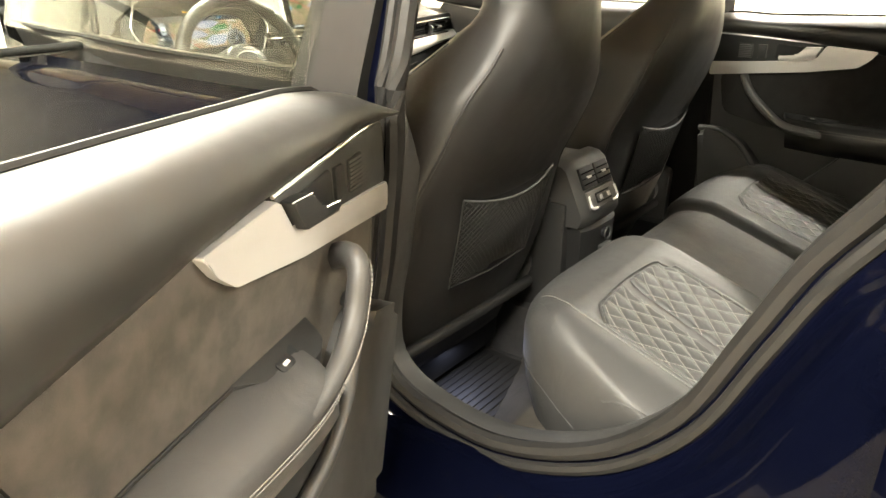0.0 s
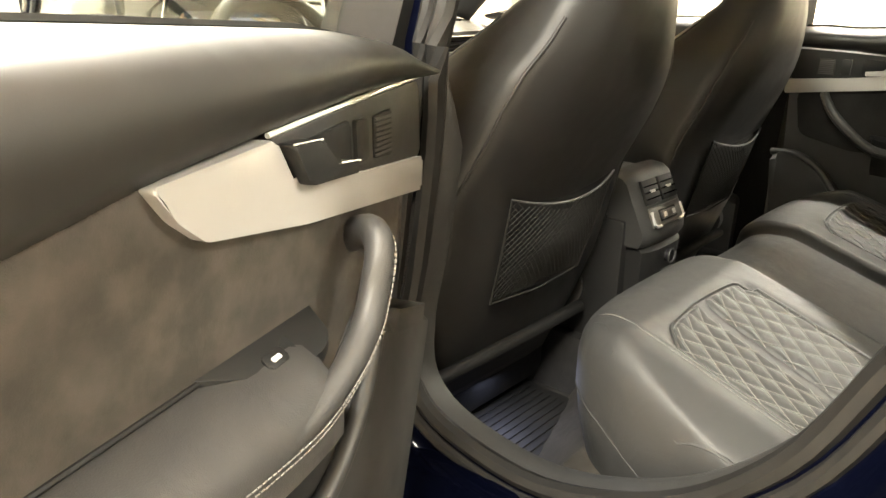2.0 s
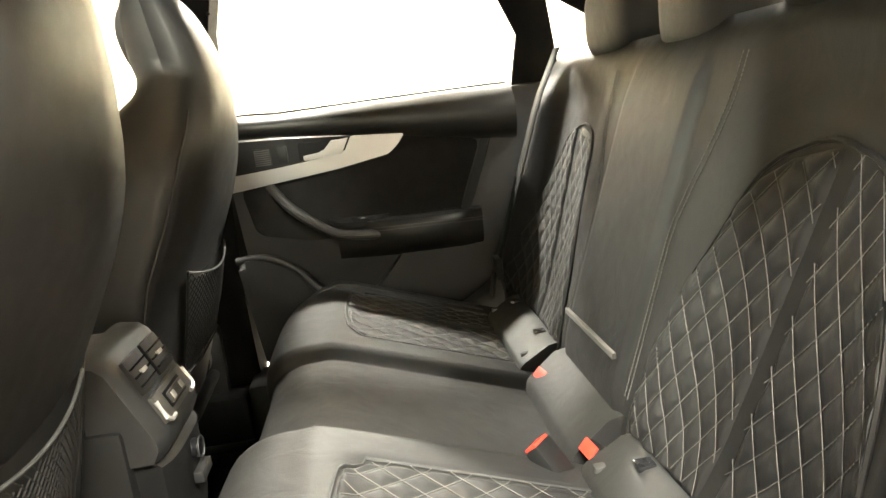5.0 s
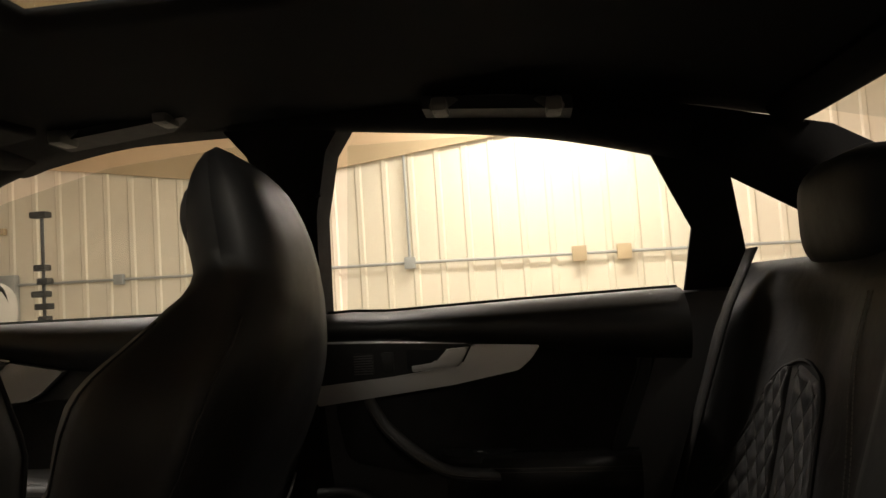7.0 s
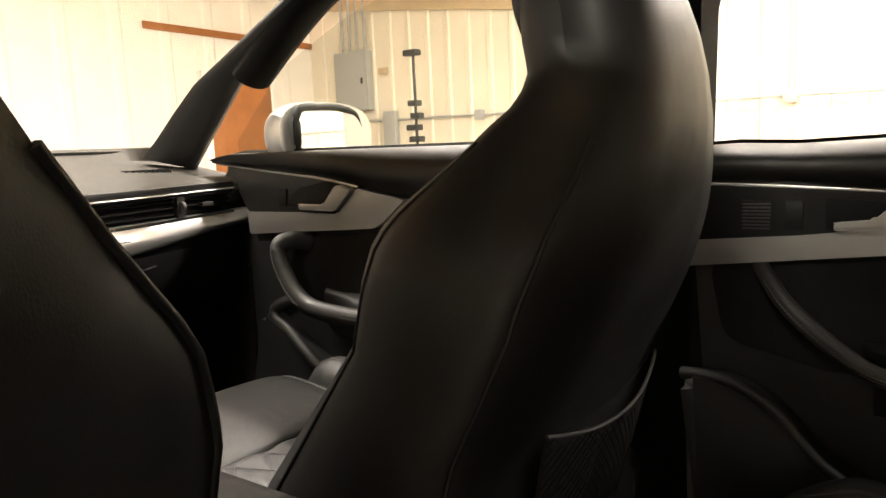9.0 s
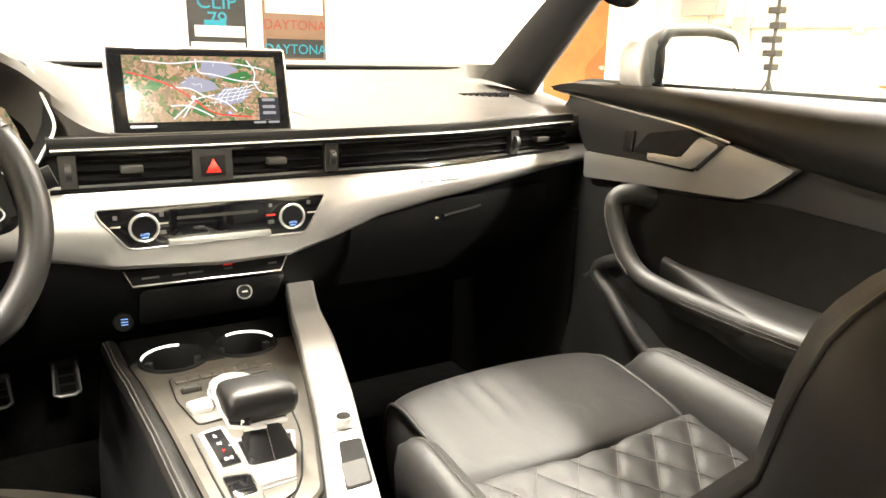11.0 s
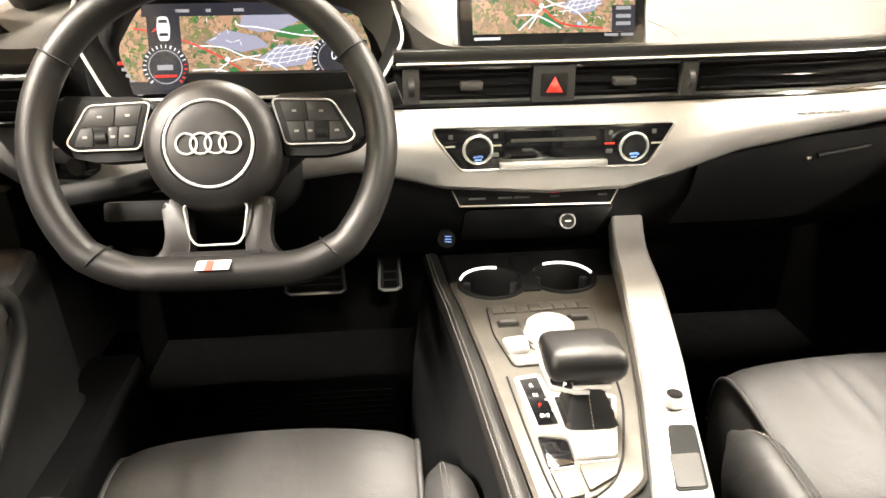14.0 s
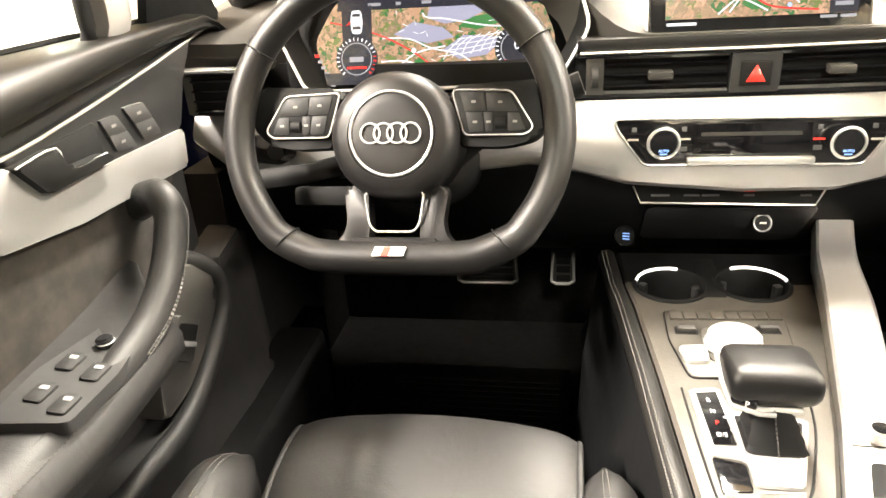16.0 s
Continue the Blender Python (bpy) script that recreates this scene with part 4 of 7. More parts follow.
rail_board = part("trim", box(4.4, WALL_X - 0.02, WALL_Y - 0.05, WALL_Y - 0.024, 2.55, 2.63), WOOD)
tagged(rail_board, "orange wooden rail along the wall", "rail", kind="structure")

panel = thing("fuse_box", (WALL_X, 6.05, 2.0), "grey steel fuse box with conduits on the wall", "fuse box")
part("cabinet", box(WALL_X - 0.14, WALL_X - 0.01, 5.76, 6.34, 1.64, 2.42, 0.01), GREY_BOX, panel)
part("cover", box(WALL_X - 0.152, WALL_X - 0.142, 5.80, 6.30, 1.68, 2.38, 0.006), GREY_BOX, panel)
part("latch", box(WALL_X - 0.165, WALL_X - 0.152, 5.83, 5.86, 1.98, 2.06, 0.003), DARK_METAL, panel)
for k in (5.84, 5.97, 6.10, 6.23):
    part("conduit", tube([(WALL_X - 0.06, k, 2.42), (WALL_X - 0.06, k, CEILING)], 0.018, 8), GREY_BOX, panel)
part("conduit", tube(spline([(WALL_X - 0.06, 5.95, 1.64), (WALL_X - 0.06, 5.95, 1.56), (WALL_X - 0.06, 5.88, 1.50), (WALL_X - 0.06, 5.62, 1.49)], 5), 0.018, 8), GREY_BOX, panel)
part("meter_box", box(WALL_X - 0.11, WALL_X - 0.024, 5.36, 5.56, 1.02, 1.60, 0.01), GREY_BOX, panel)
part("outlet", box(WALL_X - 0.08, WALL_X - 0.024, 5.50, 5.62, 2.08, 2.16, 0.006), TAN, panel, "tan outlet box")

pipe = thing("conduit", (WALL_X - 0.05, 0, 1.4), "thin grey conduit with junction boxes along the ribbed wall", "conduit")
PIPE = [(6.6, 1.50), (4.1, 1.46), (1.6, 1.415), (0.7, 1.405), (-1.1, 1.375), (-4.5, 1.31)]
part("tube", tube([(WALL_X - 0.05, y, z) for y, z in PIPE], 0.016, 8), GREY_BOX, pipe)
part("tube", tube([(WALL_X - 0.05, 0.72, 1.40), (WALL_X - 0.05, 0.72, 2.6)], 0.016, 8), GREY_BOX, pipe)
part("tube", tube([(WALL_X - 0.05, 3.05, 1.44), (WALL_X - 0.05, 3.05, 2.5)], 0.016, 8), GREY_BOX, pipe)
zp = lambda y: lerp(-y, [(-q[0], q[1]) for q in PIPE])
for y, w in ((4.1, 0.055), (3.05, 0.06), (0.72, 0.06), (-1.11, 0.075), (-1.58, 0.075)):
    part("junction_box", box(WALL_X - 0.09, WALL_X - 0.024, y - w, y + w, zp(y) - w * 1.1, zp(y) + w * 1.1, 0.006), GREY_BOX if 0 < y else TAN, pipe)
SX, SY = 5.6, 4.05
stand = thing("light_stand", (SX, SY, 0), "black tripod light stand with clamps", "light stand")
part("column", tube([(SX, SY, 0.35), (SX, SY, 2.08)], 0.016, 8), DARK_METAL, stand)
for k in range(3):
    a = 2.1 * k + 0.4
    part("leg", tube([(SX, SY, 0.95), (SX + 0.50 * math.cos(a), SY + 0.50 * math.sin(a), 0.0)], 0.011, 6), DARK_METAL, stand)
    part("strut", tube([(SX, SY, 0.55), (SX + 0.28 * math.cos(a), SY + 0.28 * math.sin(a), 0.42)], 0.008, 6), DARK_METAL, stand)
for k, z in enumerate((1.06, 1.18, 1.30, 1.42, 1.55, 2.06)):
    part("clamp", box(SX - 0.05, SX + 0.05, SY - 0.05 - 0.02 * (k % 2), SY + 0.04 + 0.03 * (k % 3), z - 0.03, z + 0.03, 0.01), DARK_METAL, stand)
# added boards: their slanting edge stands in for the ceiling line above the wall
BOARDS = [(-5.5, 3.22), (-1.14, 2.81), (-0.26, 2.72), (1.43, 2.525), (2.35, 2.43), (3.41, 2.575), (4.4, 2.73), (6.86, 3.06)]
ceiling_edge = part("trim", slab(BOARDS + [(6.86, CEILING - 0.005), (-5.5, CEILING - 0.005)], lambda y, z, d: Vector((WALL_X - 0.03 - d, y, z)), 0.0, 0.03), TAN)
tagged(ceiling_edge, "added tan boards whose slanting lower edge stands in for the ceiling line", "boarding", kind="structure")
case = thing("storage_bin", (6.75, 3.4, 0), "tall pale grey wheeled bin with an orange edge by the wall", "bin")
part("body", box(6.55, 6.93, 3.2, 3.58, 0.02, 0.90, 0.05, seg=3), GREY_BOX, case)
part("lid", box(6.53, 6.95, 3.18, 3.60, 0.91, 1.02, 0.05, seg=3), STEEL_WHITE, case)
part("edge_strip", box(6.54, 6.56, 3.19, 3.59, 0.895, 0.912, 0.004), WOOD, case, "orange edge strip")

chest = thing("tool_trolley", (-2.95, 3.2, 0), "red tool trolley with a blue base by the wall", "tool trolley")
part("body", box(-3.25, -2.65, 2.95, 3.45, 0.62, 1.12, 0.03, seg=3), RED, chest, "red painted top box")
part("base", box(-3.22, -2.68, 2.97, 3.43, 0.10, 0.615, 0.02), BLUE_PAINT, chest, "blue painted base")
for k in range(4):
    part("wheel", disc(0.05, 0.04, 20, m=pose(-3.15 + 0.4 * (k % 2), 3.05 + 0.3 * (k // 2), 0.05, 0, 90, 0)), RUBBER, chest, "black castor")


# ---- front seats ----
RISER = material("grey_carpet", (0.016, 0.0145, 0.0122), 1.0, grain=0.8, gscale=800, var=0.3, vscale=50, spec=0.1)
BACK_REAR = [(0.40, 0.035), (0.60, -0.035), (0.78, -0.080), (0.88, -0.125), (0.94, -0.145), (1.0, -0.160), (1.05, -0.166), (1.09, -0.165), (1.13, -0.158), (1.165, -0.146), (1.20, -0.130), (1.225, -0.110), (1.245, -0.088), (1.262, -0.062)]
BACK_FRONT = [(0.40, 0.20), (0.62, 0.125), (0.80, 0.055), (0.98, -0.005), (1.06, -0.048), (1.09, -0.046), (1.12, -0.038), (1.165, -0.034), (1.20, -0.036), (1.225, -0.042), (1.25, -0.053), (1.262, -0.060)]
BACK_HALF = [(0.40, 0.22), (0.50, 0.25), (0.64, 0.258), (0.80, 0.248), (0.92, 0.232), (0.965, 0.214), (1.0, 0.182), (1.04, 0.152), (1.08, 0.130), (1.12, 0.122), (1.17, 0.115), (1.21, 0.102), (1.24, 0.080), (1.255, 0.055), (1.262, 0.030)]
BOLSTER = [(0.40, 0.04), (0.60, 0.10), (0.70, 0.10), (0.80, 0.062), (0.86, 0.038), (0.90, 0.047), (0.95, 0.055), (0.98, 0.045), (1.03, 0.018), (1.08, 0.0), (1.30, 0.0)]


def thread(pts, parent, r=0.0007):
    return part("stitching", dashes(pts, r), STITCH, parent, "light grey stitching")


def quilt(parent, place, u0, u1, vlo, vhi, du, dv, nu, nv, label, depth=0.004, mat=None):
    """A diamond-quilted pad over u0..u1 and vlo(u)..vhi(u); place(u, v, h) gives its points, h above the seat. Threads lie in its grooves."""
    def height(u, v):
        a, b = u / du + v / dv, u / du - v / dv
        g = min(abs(a - round(a)), abs(b - round(b)))
        return depth * (1 - math.exp(-(g / 0.16) ** 1.3)) + 0.001

    rows = []
    for i in range(nu + 1):
        u = u0 + (u1 - u0) * i / nu
        lo, hi = vlo(u), vhi(u)
        row = []
        for j in range(nv + 1):
            v = lo + (hi - lo) * j / nv
            e = min(i, nu - i, j, nv - j)
            row.append(place(u, v, height(u, v) * min(1, e / 2) - (0.004 if e == 0 else 0)))
        rows.append(row)
    pad = part("quilted_pad", loft(rows, closed=False, caps=False), mat or LEATHER, parent, label, 70)
    for sgn in (1, -1):
        ks = range(int(math.floor((u0 / du - 40))), int(u1 / du + 40))
        for k in ks:
            run = []
            for i in range(61):
                u = u0 + (u1 - u0) * i / 60
                v = sgn * (k - u / du) * dv
                if vlo(u) + 0.004 < v < vhi(u) - 0.004:
                    run.append(place(u, v, 0.0024))
            if len(run) > 3:
                part("stitching", tube(run, 0.0005, 5), STITCH, pad, smooth=80)
    return pad


def front_seat(cx, label, recline=0.0, dz=0.0, half=0.168, ahead=0.018, aside=0.0):
    st = thing("front_seat", (cx, 0.3, 0.29), label, "car seat", "front seats")
    lay = lambda y, z: y - recline * max(0, z - 0.78)
    rnd = 0.05
    rings = []
    us_f = (-1, -0.985, -0.93, -0.84, -0.75, -0.66, -0.60, -0.45, -0.2, 0, 0.2, 0.45, 0.60, 0.66, 0.75, 0.84, 0.93, 0.985, 1)
    us_r = (1, 0.96, 0.86, 0.7, 0.4, 0, -0.4, -0.7, -0.86, -0.96, -1)
    for i in range(61):
        z = 0.40 + (1.262 - 0.40) * i / 60
        w, yr, yf, b = lerp(z, BACK_HALF), lerp(z, BACK_REAR), lerp(z, BACK_FRONT), lerp(z, BOLSTER)
        th = (yf - yr) / 2
        head = smoothstep(1.04, 1.10, z)
        pts = []
        for u in us_f:
            k = abs(u)
            bump = b * math.sin(math.pi * min(1, max(0, (k - 0.58) / 0.50))) if k > 0.58 else 0
            flat_y = yf + bump - (0.05 if k == 1 else 0.02 * smoothstep(0.85, 1, k)) * min(1, th / 0.05)
            oval = yr + th + th * (1 - k ** 5) ** 0.5 if k < 1 else yr + th
            pts.append(Vector((cx + u * w, lay(flat_y * (1 - head) + oval * head, z), z)))
        for u in us_r:
            k = abs(u)
            flat_y = yr + (rnd if k == 1 else 0.6 * rnd * smoothstep(0.6, 1, k)) * min(1, th / 0.05)
            oval = yr + th - th * (1 - k ** 5) ** 0.5 if k < 1 else yr + th
            pts.append(Vector((cx + u * w * 0.999, lay(flat_y * (1 - head) + oval * head, z), z)))
        rings.append(pts)
    part("backrest", loft(rings), BACKSHELL, st, "black leather backrest with built-in head restraint", smooth=85)
    # raised seams down the bolsters and the shell's edges
    for col in (2, 5, 13, 16, 20, 28):
        part("seam", tube([rings[i][col] for i in range(6, 45)], 0.0022, 6), BACKSHELL, st, "raised leather seam", 70)
    # front: head pad and quilted middle
    part("head_pad", loft([[Vector((cx + 0.095 * math.cos(a) * k, lay(lerp(1.16 + 0.070 * math.sin(a) * k, BACK_FRONT) + d, 1.16), 1.16 + 0.070 * math.sin(a) * k)) for a in (2 * math.pi * j / 24 for j in range(24))]
                           for k, d in ((1.0, -0.03), (0.97, -0.002), (0.85, 0.004), (0.5, 0.007), (0.05, 0.008))]), LEATHER, st, "oval head pad", 70)
    vl = lambda u: 0.60
    vh = lambda u: 0.97 - 2.2 * u * u
    quilt(st, lambda u, v, h: Vector((cx + u, lay(lerp(v, BACK_FRONT) + 0.004 + h, v), v)), -0.135, 0.135, vl, vh, 0.055, 0.072, 48, 60, "diamond-quilted black leather pad")
    # cushion core with thigh pad
    def top(u, y):
        return 0.578 + dz + 0.055 * smoothstep(0.10, 0.60, y) - 0.010 * math.exp(-(u / 0.10) ** 2)
    rings = []
    for i in range(29):
        v = i / 28
        y = 0.08 + 0.36 * v
        pts = [Vector((cx + u, y, top(u, y) - 0.012)) for u in (-0.19, -0.12, 0, 0.12, 0.19)] + [Vector((cx + 0.19, y, 0.46)), Vector((cx - 0.19, y, 0.46))]
        rings.append(pts)
    part("cushion", loft(rings), LEATHER, st, "black leather cushion", smooth=50)
    rings = []
    for i in range(65):
        a = i / 64
        # profile runs from the back seam over the top to the front lip
        prof = spline([(0.438, 0.600, 0), (0.445, 0.618, 0), (0.50, 0.635, 0), (0.56, 0.644, 0), (0.598, 0.643, 0), (0.622, 0.632, 0), (0.634, 0.605, 0), (0.635, 0.565, 0), (0.62, 0.52, 0), (0.56, 0.47, 0), (0.45, 0.46, 0)], 3)
        u = -half + 2 * half * a
        bow = 0.022 * (1 - (2 * a - 1) ** 2)
        edge = 0.010 * (abs(2 * a - 1) ** 12)
        wr = (0.0034 if cx > 0 else 0.0006) * math.sin((u + 0.075) * 190) * math.exp(-((u + 0.065) / 0.032) ** 2)
        rings.append([Vector((cx + aside + u, q.x - 0.022 + ahead * smoothstep(0.45, 0.55, q.x) + bow * smoothstep(0.45, 0.62, q.x), q.y + dz - edge + wr * smoothstep(0.50, 0.53, q.x) * (1 - smoothstep(0.58, 0.62, q.x)))) for q in prof])
    tp = part("thigh_pad", loft(rings), LEATHER, st, "smooth black leather thigh pad with creases", smooth=60)
    for row in (rings[0], rings[-1]):
        part("piping", tube([p + Vector((0, 0, 0.0005)) for p in row[:22]], 0.0035, 6), LEATHER, tp, "leather piping along the pad", 70)
    part("seam_welt", tube([(cx - 0.18 + 0.36 * i / 20, 0.432, 0.607 + dz) for i in range(21)], 0.004, 6), LEATHER, st)
    quilt(st, lambda u, v, h: Vector((cx + u, v, top(u, v) + 0.002 + h)), -0.178, 0.178, lambda u: 0.11, lambda u: 0.425, 0.062, 0.074, 64, 56, "diamond-quilted black leather pad", 0.005)
    for sx in (-1, 1):
        by_console = sx * cx < 0
        fatness, off_x, reach = (0.040, 0.200, 0.487) if by_console else ((0.058, 0.213, 0.525) if cx > 0 else (0.046, 0.176, 0.470))

        def bolster(v, b, grow=0.0):
            y = 0.06 + reach * v
            r = fatness * math.sqrt(max(0.02, 1 - smoothstep(0.80, 1.0, v) ** 2)) * (0.75 + 0.25 * smoothstep(0, 0.2, v)) + grow
            return Vector((cx + sx * (off_x + 0.006 * math.sin(v * 3)) - sx * 0.85 * r * math.cos(b), y, 0.584 + dz + 0.018 * v + (1.25 if math.sin(b) > 0 else 2.2) * r * math.sin(b)))

        part("side_bolster", loft([[bolster(i / 28, sx * 2 * math.pi * j / 18) for j in range(18)] for i in range(29)]), LEATHER, st, "rounded black leather side bolster", 70)
        for off in (-0.004, 0.004):
            thread([bolster(0.1 + 0.88 * i / 24, radians(82) + off / 0.052, 0.0004) for i in range(25)], st)
    part("base", box(cx - 0.20, cx + 0.20, 0.06, 0.55, 0.31, 0.48, 0.03), PLASTIC_DARK, st, "black plastic seat base")
    for sx in (-1, 1):
        part("rail", box(cx + sx * 0.19 - 0.02, cx + sx * 0.19 + 0.02, 0.08, 0.55, 0.29, 0.325, 0.005), DARK_METAL, st, "steel seat rail")
    # hinge cover and lower hem of the back
    for sx in (-1, 1):
        part("hinge_cover", disc(0.045, 0.03, 24, m=Matrix.Translation((cx + sx * 0.25, 0.06, 0.50)) @ Matrix.Rotation(radians(90 * sx), 4, "Y"), bev=0.008), PLASTIC, st, "round black hinge cover")
    part("hem_bar", tube([(cx - 0.225, 0.005, 0.475), (cx, -0.01, 0.485), (cx + 0.225, 0.005, 0.475)], 0.013, 10), PLASTIC_DARK, st, "black lower hem")
    # net pocket
    wn, zt, zb = 0.145, 0.782, 0.600
    sag = lambda u: zt - 0.022 * (1 - (u / wn) ** 2)
    face = lambda u, z, d: Vector((cx + u * (1 - 0.12 * (zt - z) / 0.18), lerp(z, BACK_REAR) - d + 0.0, z))
    belly = lambda u, z: 0.006 + 0.022 * (1 - (u / wn) ** 2) * smoothstep(zb - 0.02, zb + 0.10, z)
    net = part("net_pocket", tube([face(u, sag(u), belly(u, zt)) for u in (-wn + 2 * wn * i / 20 for i in range(21))], 0.0020, 6), PLASTIC, st, "elastic top band of the net")
    bm = bmesh.new()
    for sgn in (1, -1):
        for k in range(-26, 27):
            run = []
            for i in range(25):
                u = -wn + 2 * wn * i / 24
                z = (zt + zb) / 2 + sgn * (u * 0.9 + k * 0.0115)
                if zb < z < sag(u):
                    run.append(face(u, z, belly(u, z)))
            if len(run) > 1:
                tube(run, 0.0009, 3, bm=bm)
    part("netting", bm, NET, net, "black elastic netting")
    part("net_edge", tube([face(-wn, zt, 0.006), face(-wn, (zt + zb) / 2, 0.008), face(-wn, zb, 0.006), face(0, zb - 0.008, 0.010), face(wn, zb, 0.006), face(wn, (zt + zb) / 2, 0.008), face(wn, zt, 0.006)], 0.0018, 6), NET, net, "black net edging")
    part("net_back", sheet(lambda a, b: face(-wn + 2 * wn * a, zb + (sag(-wn + 2 * wn * a) - zb) * b, 0.004), 12, 8), NET, net, "dark cloth behind the net")
    return st


front_seat(-0.358, "black leather driver's sports seat with a net pocket behind", 0.10, -0.012, 0.150, -0.036, 0.026)
front_seat(0.358, "black leather passenger sports seat with a net pocket behind", dz=0.004, half=0.176, aside=-0.006)


# ---- rear bench ----
bench = thing("rear_bench", (0, -0.5, 0.3), "black leather rear bench, diamond-quilted with light stitching", "car seat")


def bench_top(x, y):
    """Height of the cushion, which falls towards the backrest."""
    k = abs(x)
    z = 0.656 - 0.344 * max(0, -0.295 - y) - 0.004 * smoothstep(-0.33, -0.27, y)
    z -= 0.022 * (1 - smoothstep(0.118, 0.150, k))
    z -= 0.008 * math.exp(-((k - 0.133) / 0.006) ** 2)
    z -= 0.007 * smoothstep(0.200, 0.216, k) * (1 - smoothstep(0.485, 0.500, k)) * smoothstep(-0.325, -0.345, y)
    z += 0.006 * math.exp(-((k - 0.53) / 0.03) ** 2)
    t = min(1, max(0, (k - 0.535) / 0.078))
    return z - 0.045 * (1 - math.sqrt(1 - 0.98 * t * t))


N = 150
HALF = 0.613
PAD_C, PAD_H = 0.350, 0.139
FRONT_LINE = [(q.x, q.y) for q in spline([(-0.1, -0.203, 0), (0.0, -0.203, 0), (0.13, -0.201, 0), (0.165, -0.190, 0), (0.33, -0.188, 0), (0.42, -0.194, 0), (0.48, -0.208, 0), (0.53, -0.238, 0), (0.57, -0.292, 0), (0.595, -0.37, 0), (0.608, -0.47, 0), (0.614, -0.60, 0)], 5)]


def bench_front(x):
    return lerp(abs(x), FRONT_LINE)


rings = []
for i in range(N + 1):
    x = -HALF + 2 * HALF * i / N
    front = bench_front(x)
    pts = []
    for j in range(41):
        y = -0.68 + (front + 0.68) * (1 - (1 - j / 40) ** 1.5)
        r = max(0, (y - front + 0.07) / 0.07)
        pts.append(Vector((x, y, bench_top(x, y) - 0.05 * (1 - math.sqrt(max(0, 1 - r * r * 0.97))))))
    z1 = bench_top(x, front) - 0.0415
    pts += [Vector((x, front + 0.004, z1 - 0.02)), Vector((x, front + 0.004, z1 - 0.06)), Vector((x, front - 0.004, z1 - 0.11)), Vector((x, front - 0.03, 0.42)), Vector((x, min(front - 0.05, -0.28), 0.38)), Vector((x, -0.69, 0.38))]
    rings.append(pts)
part("cushion", loft(rings), SHADED_LEATHER, bench, "black leather bench cushion", smooth=60)
pad_front = lambda u: -0.320 - 0.006 * (abs(u) / 0.1) ** 2 - 0.022 * smoothstep(0.105, 0.14, abs(u))
for s in (-1, 1):
    c = s * PAD_C
    # the smooth strip between the two quilted halves leans outwards towards the back
    mid = lambda v, s=s: s * (0.006 + 0.035 * (-0.32 - v) / 0.28)
    lay_pad = lambda u, v, h, c=c: Vector((c + u, v, bench_top(c + u, v) + 0.0015 + h))
    for a, b in ((-PAD_H, -0.011), (0.011, PAD_H)):
        lean_u = lambda u, v, a=a, b=b, mid=mid: u + mid(v) * (1 - abs(u) / PAD_H)
        quilt(bench, lambda u, v, h, g=lean_u, lp=lay_pad: lp(g(u, v), v, h), a, b, lambda u: -0.600, pad_front, 0.037, 0.043, 36, 84, "diamond-quilted black leather pad", mat=SHADED_LEATHER)
    arch = [(c + u, pad_front(u) + 0.003, bench_top(c + u, pad_front(u) + 0.003) + 0.001) for u in (-0.142 + 0.284 * i / 30 for i in range(31))]
    part("welt", tube([(c - 0.142, -0.60, bench_top(c - 0.142, -0.6) + 0.001)] + arch + [(c + 0.142, -0.60, bench_top(c + 0.142, -0.6) + 0.001)], 0.0024, 6), SHADED_LEATHER, bench, "raised leather welt")
    # seams along the rounded outer edge
    run, low_run, top_run = [], [], []
    for i in range(48):
        x = s * (0.15 + 0.462 * i / 47)
        front = bench_front(x)
        low_run.append((x, front + 0.0045, bench_top(x, front) - 0.0415 - 0.070))
    for i in range(40):
        y = -0.232 - 0.36 * i / 39
        k = 0.512 - 0.030 * (1 - smoothstep(-0.32, -0.232, -0.552 - y))
        front = bench_front(k)
        r = max(0, (y - front + 0.07) / 0.07)
        top_run.append((s * k, y, bench_top(k, y) - 0.05 * (1 - math.sqrt(max(0, 1 - r * r * 0.97))) + 0.0006))
        ky = min(0.600, 0.505 + 0.105 * smoothstep(-0.225, -0.36, y))
        fr = bench_front(ky)
        r2 = max(0, (y - fr + 0.07) / 0.07)
        if y < fr - 0.004:
            run.append((s * ky, y, bench_top(ky, y) - 0.05 * (1 - math.sqrt(max(0, 1 - r2 * r2 * 0.97))) + 0.0006))
    for q in (top_run, run, low_run):
        part("seam", tube([(p[0] - s * 0.002, p[1] - 0.002, p[2] - 0.0012) for p in q], 0.0026, 6), SHADED_LEATHER, bench)
    thread(top_run, bench, 0.0005)
    part("end_trim", loft([[Vector((s * a, y, z)) for a, z in ((0.585, 0.30), (0.59, h - 0.04), (0.605, h - 0.012), (0.632, h), (0.655, h - 0.006), (0.655, 0.30))] for y, h in ((-0.69, 0.62), (-0.58, 0.55), (-0.45, 0.49), (-0.33, 0.455), (-0.22, 0.445))]), PLASTIC, bench, "black plastic trim beside the cushion", 50)
    part("side_flap", loft([[Vector((s * x, y + 0.004 * math.sin(3.14 * e), z)) for y, z in ((-0.596, 0.535), (-0.600, 0.556), (-0.606, 0.562), (-0.650, 0.588), (-0.668, 0.590), (-0.672, 0.55))] for x, e in ((0.165, 0), (0.18, 0.4), (0.32, 1), (0.46, 0.4), (0.475, 0))]), SHADED_LEATHER, bench, "leather strip between cushion and backrest", 50)
